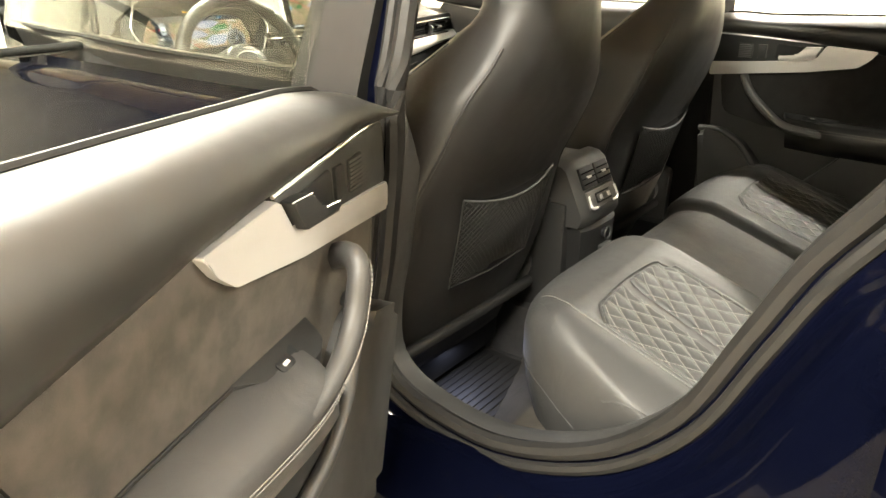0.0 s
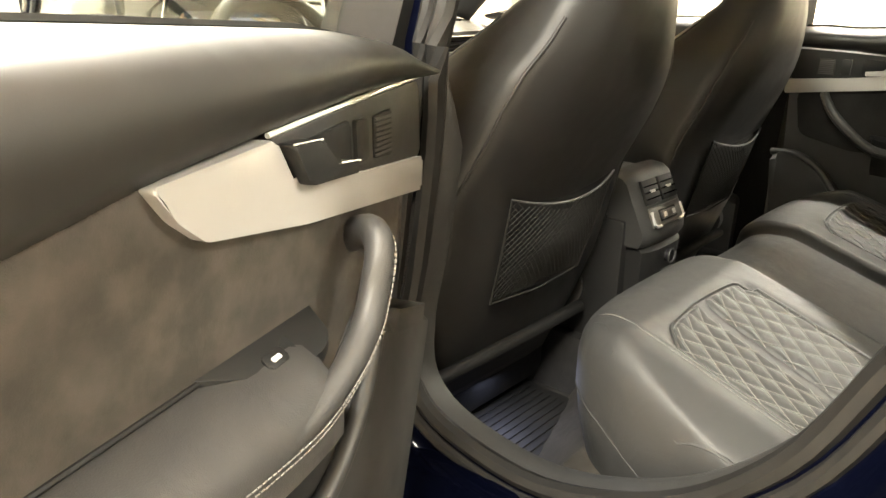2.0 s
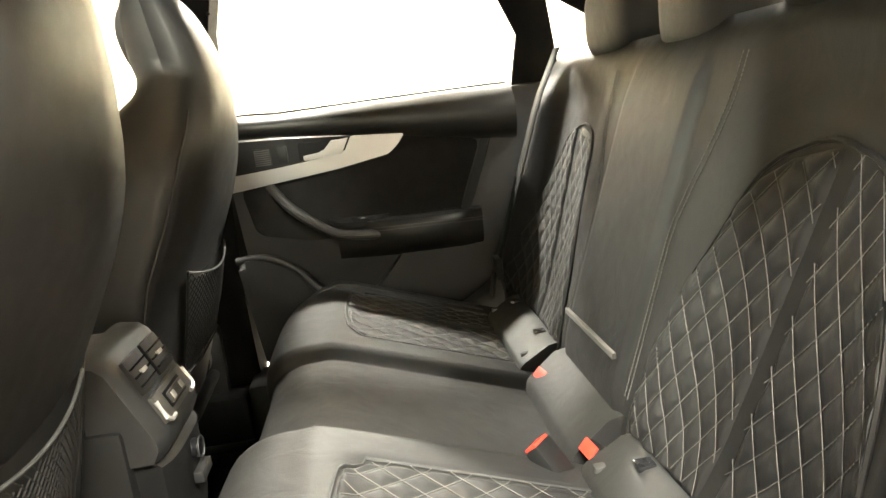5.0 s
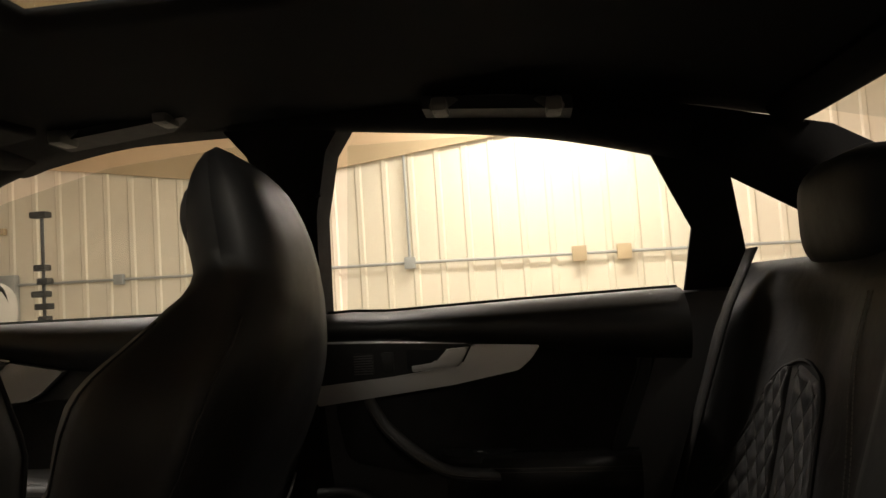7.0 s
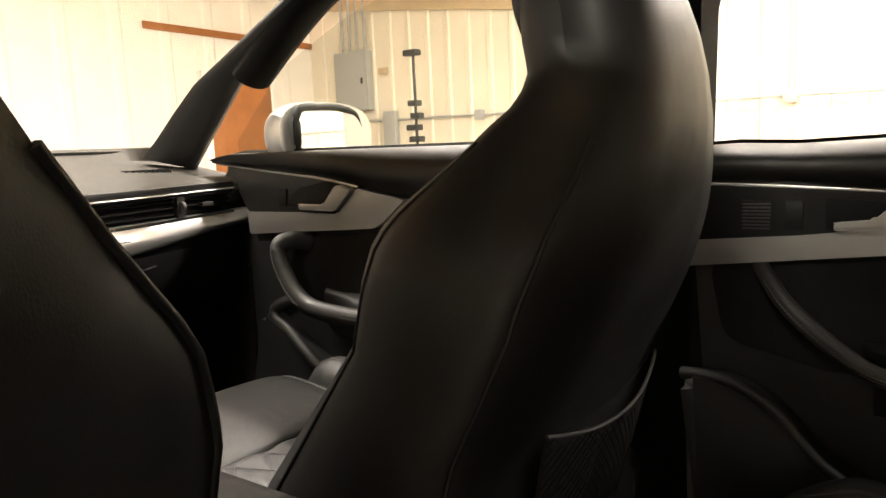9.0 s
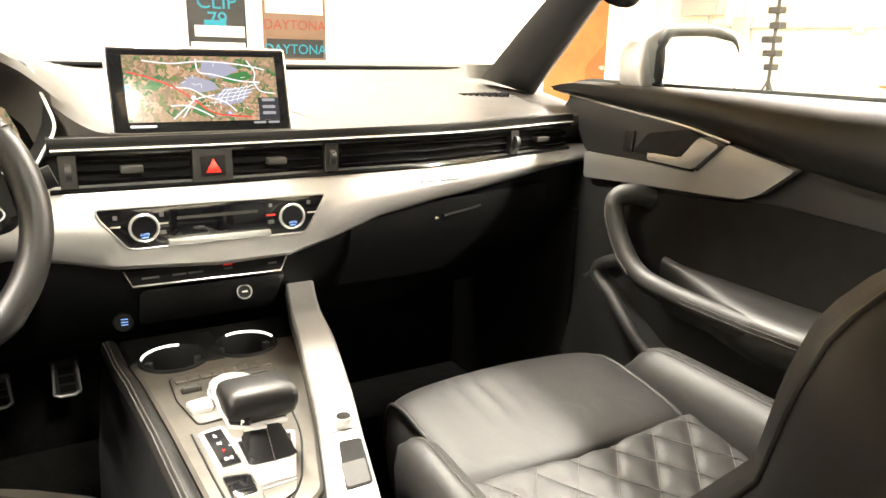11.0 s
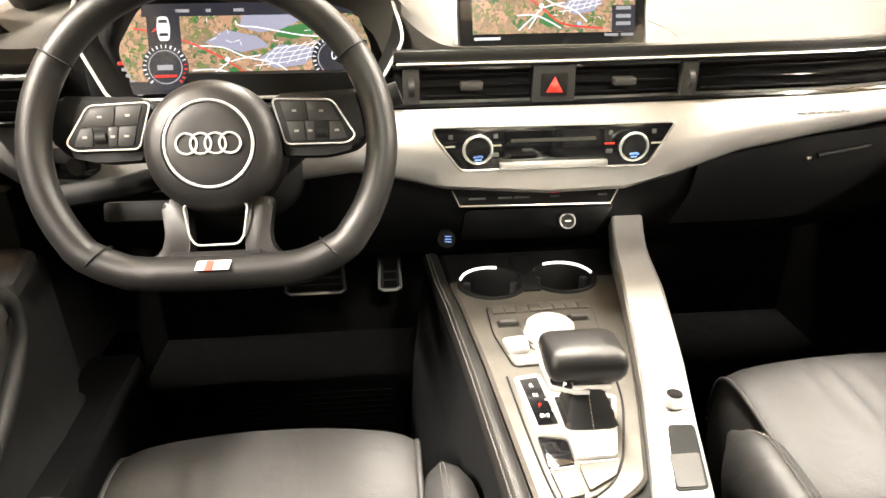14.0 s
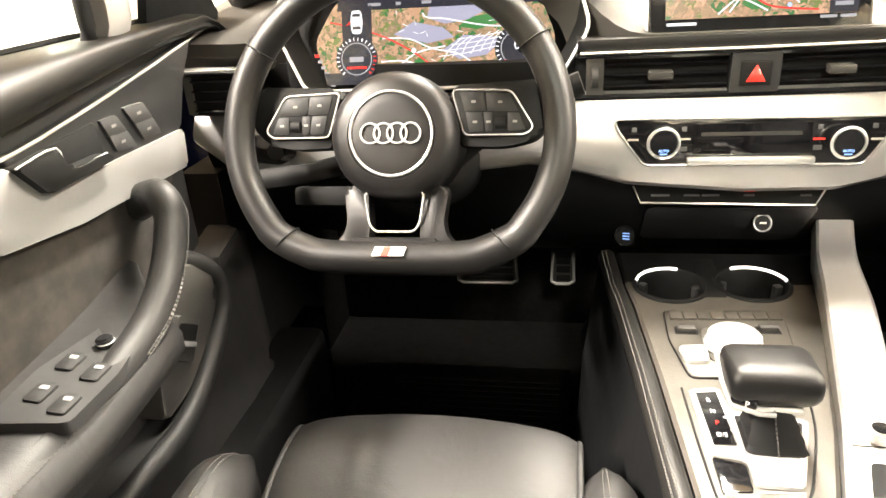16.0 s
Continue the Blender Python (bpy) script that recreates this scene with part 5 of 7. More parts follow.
    for x0 in (0.186, 0.455):
        part("belt_anchor", box(min(s * x0, s * (x0 + 0.014)), max(s * x0, s * (x0 + 0.014)), -0.628, -0.606, 0.558, 0.572, 0.004), DARK_METAL, bench, "dark anchor clip")
for s in (-1, 1):
    rings = []
    for x, fy, fz in ((0.0, -0.045, 0.415), (0.13, -0.047, 0.405), (0.165, -0.022, 0.31), (0.18, -0.013, 0.288), (0.25, -0.036, 0.288), (0.35, -0.068, 0.288), (0.45, -0.10, 0.288), (0.52, -0.123, 0.288), (0.60, -0.150, 0.288)):
        rings.append([Vector((s * x, fy, fz)), Vector((s * x, fy - 0.012, fz + 0.012)), Vector((s * x, -0.25 * 0.45 + fy * 0.55, 0.455 * 0.45 + fz * 0.55)), Vector((s * x, -0.25, 0.455)), Vector((s * x, -0.33, 0.46)), Vector((s * x, -0.33, 0.284))])
    part("seat_riser", loft(rings), RISER, bench, "grey carpeted riser under the cushion", 60)
part("middle_flap", loft([[Vector((x, y, z)) for y, z in ((-0.596, 0.525), (-0.600, 0.548), (-0.606, 0.555), (-0.648, 0.590), (-0.668, 0.594), (-0.672, 0.55))] for x in (-0.128, -0.12, 0.0, 0.12, 0.128)]), SHADED_LEATHER, bench, "leather strip between cushion and backrest", 50)

REAR_BACK = [(0.50, -0.650), (0.62, -0.672), (0.80, -0.732), (0.95, -0.782), (1.03, -0.812), (1.06, -0.84)]


def bench_back(x, z):
    k = abs(x)
    d = 0.022 * math.exp(-((k - 0.36) / 0.13) ** 4) - 0.010 * (1 - smoothstep(0.105, 0.13, k)) + 0.006 * math.exp(-((k - 0.118) / 0.006) ** 2)
    d -= 0.035 * math.exp(-((k - 0.565) / 0.045) ** 2)
    return lerp(z, REAR_BACK) - d * smoothstep(0.54, 0.64, z) * (1 - smoothstep(0.97, 1.05, z))


rings = []
for i in range(N + 1):
    x = -0.66 + 1.32 * i / N
    pts = [Vector((x, bench_back(x, 0.52 + 0.54 * j / 28), 0.52 + 0.54 * j / 28)) for j in range(29)]
    pts += [Vector((x, -0.93, 1.06)), Vector((x, -0.90, 0.90)), Vector((x, -0.80, 0.52))]
    rings.append(pts)
part("backrest", loft(rings), SHADED_LEATHER, bench, "black leather bench backrest", smooth=60)
for s in (-1, 1):
    c = s * 0.345
    vh = lambda u: lerp(abs(u), [(0, 0.927), (0.02, 0.925), (0.062, 0.912), (0.085, 0.895), (0.100, 0.872), (0.118, 0.828), (0.149, 0.765), (0.176, 0.69), (0.186, 0.64), (0.19, 0.60)])
    vl = lambda u: 0.592 - 0.010 * (1 - (u / 0.19) ** 2)
    mid = lambda v, s=s: s * (0.030 * (v - 0.75) / 0.17)
    for a, b in ((-0.188, -0.011), (0.011, 0.188)):
        quilt(bench, lambda u, v, h, c=c, mid=mid: Vector((c + u + mid(v) * max(0, 1 - abs(u) / 0.11), bench_back(c + u, v) + 0.002 + h, v)), a, b, vl, vh, 0.034, 0.047, 52, 96, "diamond-quilted black leather pad", mat=SHADED_LEATHER)
    edge_u = [-0.191 + 0.382 * i / 40 for i in range(41)]
    run = [(c - 0.191, bench_back(c - 0.191, 0.58) + 0.002, 0.58)] + [(c + u, bench_back(c + u, vh(min(abs(u), 0.19)) + 0.004) + 0.002, vh(min(abs(u), 0.19)) + 0.004) for u in edge_u] + [(c + 0.191, bench_back(c + 0.191, 0.58) + 0.002, 0.58)]
    part("welt", tube(run, 0.0030, 6), SHADED_LEATHER, bench, "raised leather welt")
    # double seam beside the folding armrest
    for off in (0.0, 0.010):
        thread([(s * (0.128 + off + 0.055 * smoothstep(0.80, 0.98, z)), bench_back(0.128 + off + 0.055 * smoothstep(0.80, 0.98, z), z) + 0.0012, z) for z in (0.62 + 0.40 * i / 30 for i in range(31))], bench)
part("armrest_strap", box(-0.105, 0.105, -0.672, -0.666, 0.660, 0.668, 0.001), STITCH, bench, "pale pull strap of the folding armrest")
for hx in (-0.31, 0.0, 0.31):
    w = 0.13 if hx else 0.105
    h = -0.055 if hx else -0.075
    rings = []
    for i in range(15):
        v = i / 14
        z = 1.085 + h + 0.155 * v
        e = math.sqrt(max(0.02, 1 - (2 * v - 1) ** 4))
        rings.append([Vector((hx + w * e * math.copysign(abs(math.cos(a)) ** 0.6, math.cos(a)), -0.875 + 0.055 * e * math.copysign(abs(math.sin(a)) ** 0.7, math.sin(a)), z)) for a in (2 * math.pi * j / 20 for j in range(20))])
    hr = part("head_restraint", loft(rings), SHADED_LEATHER, bench, "black leather rear head restraint", smooth=60)
    for dx in (-0.06, 0.06):
        part("post", tube([(hx + dx, -0.875, 1.04), (hx + dx, -0.875, 1.10)], 0.006, 8), CHROME, hr, "chrome post")
# child seat covers and belt buckles
for x0 in (-0.43, -0.235, 0.235, 0.43):
    part("anchor_cover", box(x0 - 0.010, x0 + 0.010, -0.662, -0.640, 0.584, 0.592, 0.003), GLOSS, bench, "black anchor cover")


def buckle(x, y, z, turn, tilt):
    b = thing("belt_buckle", (x, y, z), "black seat belt buckle with a red button on the bench", "belt buckle", "belt buckles")
    m = pose(x, y, z, tilt, 0, turn)
    part("body", moved(box(-0.019, 0.019, -0.011, 0.011, -0.045, 0.018, 0.006), m), PLASTIC_DARK, b)
    part("button", moved(box(-0.016, 0.016, -0.009, 0.009, 0.0155, 0.0205, 0.002), m), RED, b, "red release button")


buckle(0.108, -0.632, 0.552, 190, 48)
buckle(-0.146, -0.628, 0.556, 186, 48)
buckle(-0.154, -0.560, 0.572, 140, 40)
# belts on the passenger's side
belt = thing("seat_belt", (0.54, -0.65, 0.6), "dark grey seat belt lying down the bench side", "seat belt")
part("webbing", sheet(lambda a, b: Vector((0.50 + 0.048 * a, lerp(0.58 + 0.50 * b, REAR_BACK) + 0.045 - 0.01 * b, 0.58 + 0.50 * b)), 2, 12), RUBBER, belt, "dark grey woven webbing", solid=0.002)
part("latch_plate", box(0.498, 0.545, -0.645, -0.630, 0.62, 0.665, 0.003), PLASTIC_DARK, belt, "black latch plate")


GREY_MARK = material("grey_print", (0.10, 0.10, 0.10), 0.5)


# ---- dashboard ----
dash = thing("dashboard", (0, 1.0, 0.7), "black soft-skin dashboard with a long aluminium strip and vents", "dashboard")


def dash_curve(x):
    """How far forwards the dashboard's face lies at x."""
    return 0.785 + 0.09 * smoothstep(0.30, 0.78, abs(x))


rings = []
for i in range(101):
    x = -0.735 + 1.47 * i / 100
    y0 = dash_curve(x)
    hz = math.exp(-(((x + 0.365) / 0.195) ** 6))
    far = 1.31 - 0.14 * (x / 0.735) ** 2
    flat = [(y0 + 0.02, 0.955), (y0 + 0.010, 0.966), (y0 + 0.014, 0.982), (y0 + 0.045, 0.992), (y0 + 0.075, 0.998), (y0 + 0.16, 1.014), (y0 + 0.32, 1.040), (far - 0.015, 1.069), (far, 1.071), (far + 0.03, 1.0), (1.3, 0.80), (y0 + 0.12, 0.80)]
    hood = [(y0 + 0.080, 0.925), (y0 + 0.085, 1.0), (y0 + 0.060, 1.062), (y0 + 0.020, 1.080), (y0 + 0.018, 1.092), (y0 + 0.10, 1.100), (y0 + 0.30, 1.078), (far - 0.015, 1.069), (far, 1.071), (far + 0.03, 1.0), (1.3, 0.80), (y0 + 0.12, 0.80)]
    rings.append([Vector((x, a[0] * (1 - hz) + b[0] * hz, a[1] * (1 - hz) + b[1] * hz)) for a, b in zip(flat, hood)])
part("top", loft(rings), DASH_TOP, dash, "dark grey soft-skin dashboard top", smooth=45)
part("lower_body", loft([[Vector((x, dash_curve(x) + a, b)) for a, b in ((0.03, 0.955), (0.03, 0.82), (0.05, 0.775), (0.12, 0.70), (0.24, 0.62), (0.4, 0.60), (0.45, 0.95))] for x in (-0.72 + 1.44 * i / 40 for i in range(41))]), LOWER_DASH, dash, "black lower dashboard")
part("top_seam", tube(spline([(0.100, 0.945, 1.0138), (0.122, 0.900, 1.0052), (0.146, 0.850, 0.9955), (0.155, 0.815, 0.9865), (0.158, 0.799, 0.9760)], 5), 0.0011, 6), PLASTIC_DARK, dash, "dark seam in the dashboard top")
part("defrost_slot", box(-0.55, 0.62, 1.19, 1.235, 1.058, 1.064, 0.002), PLASTIC_DARK, dash, "black defroster slot")
for i in range(8):
    x = 0.50 + 0.014 * i
    part("tweeter_slot", box(x, x + 0.007, 0.985, 1.03, 1.012, 1.0185), PLASTIC_DARK, dash)
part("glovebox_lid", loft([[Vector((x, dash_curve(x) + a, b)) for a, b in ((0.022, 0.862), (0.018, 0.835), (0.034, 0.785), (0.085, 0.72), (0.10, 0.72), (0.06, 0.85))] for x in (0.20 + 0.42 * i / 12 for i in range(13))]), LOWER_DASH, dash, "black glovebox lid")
part("glovebox_latch", tube([(0.36, dash_curve(0.36) + 0.016, 0.835), (0.40, dash_curve(0.40) + 0.016, 0.838), (0.44, dash_curve(0.44) + 0.016, 0.842)], 0.003, 6), PLASTIC_DARK, dash, "dark latch")
part("glovebox_button", box(0.345, 0.351, 0.803, 0.812, 0.830, 0.834, 0.001), CHROME, dash)


# aluminium strip
def strip_top(x):
    return 0.921 + (0.010 * abs(x) if x > 0 else -0.035 * smoothstep(-0.5, -0.75, x))


def strip_low(x):
    return lerp(x, [(-0.72, 0.845), (-0.665, 0.806), (-0.60, 0.801), (-0.52, 0.808), (-0.40, 0.82), (-0.24, 0.838), (-0.18, 0.826), (-0.13, 0.812), (0.0, 0.802), (0.10, 0.804), (0.16, 0.820), (0.24, 0.848), (0.34, 0.866), (0.64, 0.893), (0.72, 0.897)])


rings = []
for i in range(101):
    x = -0.715 + 1.43 * i / 100
    a, b, y = strip_top(x), strip_low(x), dash_curve(x)
    h = a - b
    rings.append([Vector((x, y + 0.03, a)), Vector((x, y + 0.014, a)), Vector((x, y + 0.009, a - 0.003)), Vector((x, y + 0.001, a - 0.28 * h)), Vector((x, y - 0.0055, a - 0.50 * h)), Vector((x, y - 0.007, a - 0.60 * h)), Vector((x, y - 0.006, a - 0.72 * h)), Vector((x, y - 0.001, b + 0.007)), Vector((x, y + 0.008, b)), Vector((x, y + 0.04, b))])
part("aluminium_strip", loft(rings), ALU, dash, "brushed aluminium dashboard strip", smooth=40)
for i in range(6):
    x = 0.305 + 0.012 * i
    part("badge", box(x, x + 0.008, dash_curve(x) - 0.0085, dash_curve(x) - 0.004, 0.897, 0.8995), CHROME, dash)


# vents
def along(z_of, dy, x0, x1, half, depth, n=20):
    """A thin bar along the dashboard's face between x0 and x1."""
    out = []
    for i in range(n + 1):
        x = x0 + (x1 - x0) * i / n
        y, z = dash_curve(x) + dy, z_of(x)
        out.append([Vector((x, y + depth, z - half)), Vector((x, y, z - half)), Vector((x, y - 0.0015, z)), Vector((x, y, z + half)), Vector((x, y + depth, z + half))])
    return loft(out)


mid_z = lambda x: 0.940 + 0.010 * max(0, x)
part("vent_band", along(mid_z, 0.020, -0.19, 0.665, 0.024, 0.02), PLASTIC_DARK, dash, "dark vent band")
part("vent_trim", along(lambda x: mid_z(x) + 0.0265, 0.000, -0.185, 0.665, 0.0014, 0.03), CHROME, dash, "thin chrome vent trim")
part("vent_sill", along(lambda x: mid_z(x) - 0.0235, 0.006, -0.19, 0.665, 0.003, 0.03), GLOSS, dash, "gloss black vent sill")
part("vent_lintel", along(lambda x: mid_z(x) + 0.0215, 0.006, -0.19, 0.665, 0.003, 0.03), GLOSS, dash, "gloss black vent lintel")
for a, b in ((-0.160, -0.027), (0.027, 0.150), (0.181, 0.497), (0.518, 0.655)):
    for k in (-0.012, 0.0, 0.012):
        part("vent_slat", along(lambda x: mid_z(x) + k, 0.008, a, b, 0.0013, 0.014, 10), GLOSS, dash, "gloss black vent slat")
for x0 in (-0.178, 0.156, 0.500):
    y = dash_curve(x0)
    part("vent_block", along(mid_z, 0.004, x0, x0 + 0.019, 0.020, 0.02, 2), TRIM_GREY, dash, "grey vent block")
    part("vent_wheel", disc(0.011, 0.007, 20, m=pose(x0 + 0.006, y + 0.004, mid_z(x0), 0, 90, 0)), DARK_METAL, dash, "ribbed vent wheel")
for x0 in (-0.098, 0.085, 0.58):
    part("vent_tab", box(x0 - 0.013, x0 + 0.013, dash_curve(x0) - 0.004, dash_curve(x0) + 0.012, mid_z(x0) - 0.004, mid_z(x0) + 0.005, 0.002), TRIM_GREY, dash, "grey vent tab")
part("hazard_block", along(mid_z, 0.002, -0.025, 0.025, 0.021, 0.02, 2), PLASTIC, dash, "grey hazard switch block")
hz_key = part("hazard_switch", box(-0.016, 0.016, 0.7835, 0.800, 0.926, 0.953, 0.002), PLASTIC_DARK, dash, "black hazard switch")
bm = bmesh.new()
tri = [Vector((-0.010, 0.7825, 0.931)), Vector((0.010, 0.7825, 0.931)), Vector((0.0, 0.7825, 0.949))]
bm.faces.new([bm.verts.new(p) for p in tri])
part("red_triangle", bm, RED_MARK, hz_key, "red warning triangle", solid=0.0006)
part("front_lip", along(lambda x: mid_z(x) + 0.0345, 0.004, -0.188, 0.668, 0.0058, 0.03), WHEEL_LEATHER, dash, "black padded lip under the dashboard top")
# driver's outer vent and light switch
part("outer_vent", box(-0.70, -0.592, 0.845, 0.88, 0.892, 0.948, 0.004), PLASTIC_DARK, dash, "black outer vent")
for k in range(4):
    part("vent_slat", box(-0.688, -0.604, 0.838, 0.85, 0.900 + 0.013 * k, 0.9025 + 0.013 * k), GLOSS, dash, "gloss black vent slat")
part("vent_block", box(-0.700, -0.689, 0.840, 0.862, 0.896, 0.946, 0.002), TRIM_GREY, dash, "grey vent block")
part("outer_vent_trim", box(-0.705, -0.588, 0.836, 0.862, 0.951, 0.9545, 0.001), CHROME, dash, "thin chrome vent trim")
part("light_switch_panel", slab(round_poly([(-0.655, 0.864), (-0.548, 0.868), (-0.550, 0.842), (-0.575, 0.828), (-0.640, 0.828)], 0.008), lambda u, v, d: Vector((u, dash_curve(u) - d, v)), 0.0, 0.0095, 0.001), GLOSS, dash, "gloss black light switch panel")
part("light_knob", disc(0.011, 0.010, 24, m=pose(-0.580, dash_curve(-0.580) - 0.008, 0.847, 90, 0, 0), bev=0.002), PLASTIC, dash, "round switch")

# climate panel
CLIMATE = round_poly([(-0.146, 0.8950), (0.149, 0.8930), (0.144, 0.8820), (0.119, 0.8400), (-0.112, 0.8405), (-0.143, 0.8830)], 0.007)
climate = part("climate_panel", slab(CLIMATE, lambda u, v, d: Vector((u, 0.780 - d, v)), 0.0, 0.0045, 0.002), GLOSS, dash, "gloss black climate panel")
part("panel_rim", tube([(u, 0.7755, v) for u, v in CLIMATE], 0.0015, 6, closed=True), CHROME, climate, "chrome panel rim")
part("climate_display", box(-0.060, 0.062, 0.7735, 0.779, 0.853, 0.889, 0.001), material("dark_display", (0.004, 0.004, 0.005), 0.08, coat=1.0, var=0.0), climate, "dark glossy display")
part("display_bar", box(-0.052, 0.052, 0.7728, 0.7737, 0.8745, 0.8785), TRIM_GREY, climate, "grey disc slot")
part("rocker_bar", box(-0.066, 0.068, 0.767, 0.778, 0.8425, 0.8505, 0.003), CHROME, climate, "silver rocker bar")
for x0 in (-0.093, 0.096):
    zk = 0.8700 - 0.012 * (x0 > 0) * 0.2
    kn = part("knob", disc(0.0172, 0.016, 40, 0.0162, m=pose(x0, 0.776, zk, 90, 0, 0), bev=0.002), GLOSS, climate, "black rotary knob")
    part("knob_ring", ring(0.0166, 0.0019, 40, 8, m=pose(x0, 0.762, zk, 90, 0, 0)), CHROME, climate, "ribbed chrome ring")
    words("AUTO", 0.0040, pose(x0, 0.7590, zk - 0.0080, 90, 0, 0), LED_BLUE, climate, "auto_mark")
    part("auto_bar", box(x0 - 0.004, x0 + 0.004, 0.7592, 0.7596, zk - 0.0125, zk - 0.0108), LED_BLUE, climate)
for x0, z0, mat in ((-0.125, 0.871, PALE_PRINT), (0.128, 0.868, PALE_PRINT), (-0.069, 0.871, PALE_PRINT), (0.070, 0.869, RED_MARK)):
    part("button_light", box(x0 - 0.006, x0 + 0.006, 0.7742, 0.7756, z0 - 0.0009, z0 + 0.0009), mat, climate)
for x0 in (-0.124, 0.124, -0.070, 0.070):
    part("button_mark", box(x0 - 0.0025, x0 + 0.0025, 0.7742, 0.7756, 0.880, 0.885), GREY_MARK, climate)
for x0 in (-0.070, 0.070):
    part("button_mark", box(x0 - 0.004, x0 + 0.004, 0.7742, 0.7756, 0.857, 0.862), GREY_MARK, climate)
# button strip below
strip_pts = [(-0.118, 0.799), (-0.108, 0.777), (0.094, 0.774), (0.104, 0.797)]
bs = part("button_strip", slab(strip_pts, lambda u, v, d: Vector((u, 0.826 - d, v)), -0.05, 0.004, 0.001), PLASTIC_DARK, dash, "black button strip")
part("strip_rim", tube([(u, 0.8215, v) for u, v in strip_pts], 0.0014, 6), CHROME, bs, "chrome strip rim")
part("red_light", box(0.012, 0.024, 0.8205, 0.8225, 0.7915, 0.7935), RED_MARK, bs, "red indicator")
for x0, w in ((-0.085, 0.011), (-0.048, 0.009), (-0.026, 0.010), (0.018, 0.006), (0.082, 0.006)):
    part("button_mark", box(x0 - w, x0 + w, 0.8208, 0.8222, 0.7855, 0.7880), GREY_MARK, bs)
# niche with start button and socket
niche_y = lambda v: 0.836 + (0.772 - v) * 0.93
part("niche", slab(round_poly([(-0.098, 0.692), (0.102, 0.692), (0.106, 0.766), (-0.098, 0.766)], 0.010), lambda u, v, d: Vector((u, niche_y(v) - d, v - 0.4 * d)), -0.006, 0.004, 0.002), DOOR_SKIN, dash, "black storage niche")
sb = part("start_button", disc(0.0125, 0.010, 32, m=pose(-0.122, 0.862, 0.716, 80, 0, -10), bev=0.002), PLASTIC_DARK, dash, "round engine start button")
part("start_rim", ring(0.0122, 0.0004, 32, 6, m=pose(-0.122, 0.852, 0.7175, 80, 0, -10)), GLOSS, sb, "thin dark rim")
for k in range(3):
    part("start_mark", moved(box(-0.0045, 0.0045, -0.0006, 0.0002, -0.0007, 0.0007), pose(-0.121, 0.8505, 0.7225 - 0.0040 * k, -10, 0, -10)), LED_BLUE, sb)
SOCKET = pose(0.0455, niche_y(0.731) - 0.012, 0.733, 66, 0, 0)
sk = part("socket", disc(0.0110, 0.014, 32, m=SOCKET, bev=0.002), PLASTIC_DARK, dash, "black round socket")
part("socket_ring", ring(0.0105, 0.0012, 36, 8, m=SOCKET @ Matrix.Translation((0, 0, 0.0138))), CHROME, sk, "chrome socket ring")
part("socket_cap", disc(0.0078, 0.004, 28, m=SOCKET @ Matrix.Translation((0, 0, 0.0120)), bev=0.001), PLASTIC_DARK, sk, "black socket cap")
part("socket_mark", moved(box(-0.004, 0.004, -0.0012, 0.0012, 0.0158, 0.0162), SOCKET), PALE_PRINT, sk)


# ---- screens ----
def map_material(name, scale, emit):
    m = bpy.data.materials.new(name)
    m.use_nodes = True
    nt = m.node_tree
    b = nt.nodes["Principled BSDF"]
    tc, vo, no, mx, ra = (nt.nodes.new(k) for k in ("ShaderNodeTexCoord", "ShaderNodeTexVoronoi", "ShaderNodeTexNoise", "ShaderNodeMix", "ShaderNodeValToRGB"))
    no.inputs["Scale"].default_value = scale * 0.8
    mx.data_type = "VECTOR"
    mx.inputs["Factor"].default_value = 0.03
    nt.links.new(tc.outputs["Object"], no.inputs["Vector"])
    nt.links.new(tc.outputs["Object"], mx.inputs["A"])
    nt.links.new(no.outputs["Color"], mx.inputs["B"])
    vo.inputs["Scale"].default_value = scale
    nt.links.new(mx.outputs["Result"], vo.inputs["Vector"])
    sp = nt.nodes.new("ShaderNodeSeparateColor")
    nt.links.new(vo.outputs["Color"], sp.inputs["Color"])
    nt.links.new(sp.outputs["Red"], ra.inputs["Fac"])
    cr = ra.color_ramp
    cr.interpolation = "CONSTANT"
    cols = [(0.0, (0.50, 0.30, 0.19)), (0.2, (0.30, 0.21, 0.13)), (0.36, (0.17, 0.22, 0.07)), (0.48, (0.60, 0.36, 0.24)), (0.64, (0.05, 0.17, 0.06)), (0.74, (0.38, 0.26, 0.16)), (0.88, (0.24, 0.21, 0.12))]
    cr.elements[0].color = (*cols[0][1], 1)
    cr.elements[1].position, cr.elements[1].color = cols[1][0], (*cols[1][1], 1)
    for p, c in cols[2:]:
        cr.elements.new(p).color = (*c, 1)
    b.inputs["Base Color"].default_value = (0.01, 0.01, 0.01, 1)
    b.inputs["Roughness"].default_value = 0.12
    nt.links.new(ra.outputs["Color"], b.inputs["Emission Color"])
    b.inputs["Emission Strength"].default_value = emit
    return m


def lit(name, c, e):
    m = material(name, (0.01, 0.01, 0.01), 0.15, var=0.0)
    b = m.node_tree.nodes["Principled BSDF"]
    b.inputs["Emission Color"].default_value, b.inputs["Emission Strength"].default_value = (*c, 1), e
    return m


E_S = 0.125
MAP = map_material("lit_map", 150, E_S)
ROAD = lit("lit_road", (0.90, 0.90, 0.95), E_S)
ROAD_RED = lit("lit_red_road", (0.75, 0.06, 0.05), E_S)
TOWN = lit("lit_town", (0.36, 0.36, 0.48), E_S)
LIT_GREEN = lit("lit_green", (0.05, 0.20, 0.06), E_S)
LIT_SKY = lit("lit_sky", (0.35, 0.45, 0.95), E_S * 1.3)
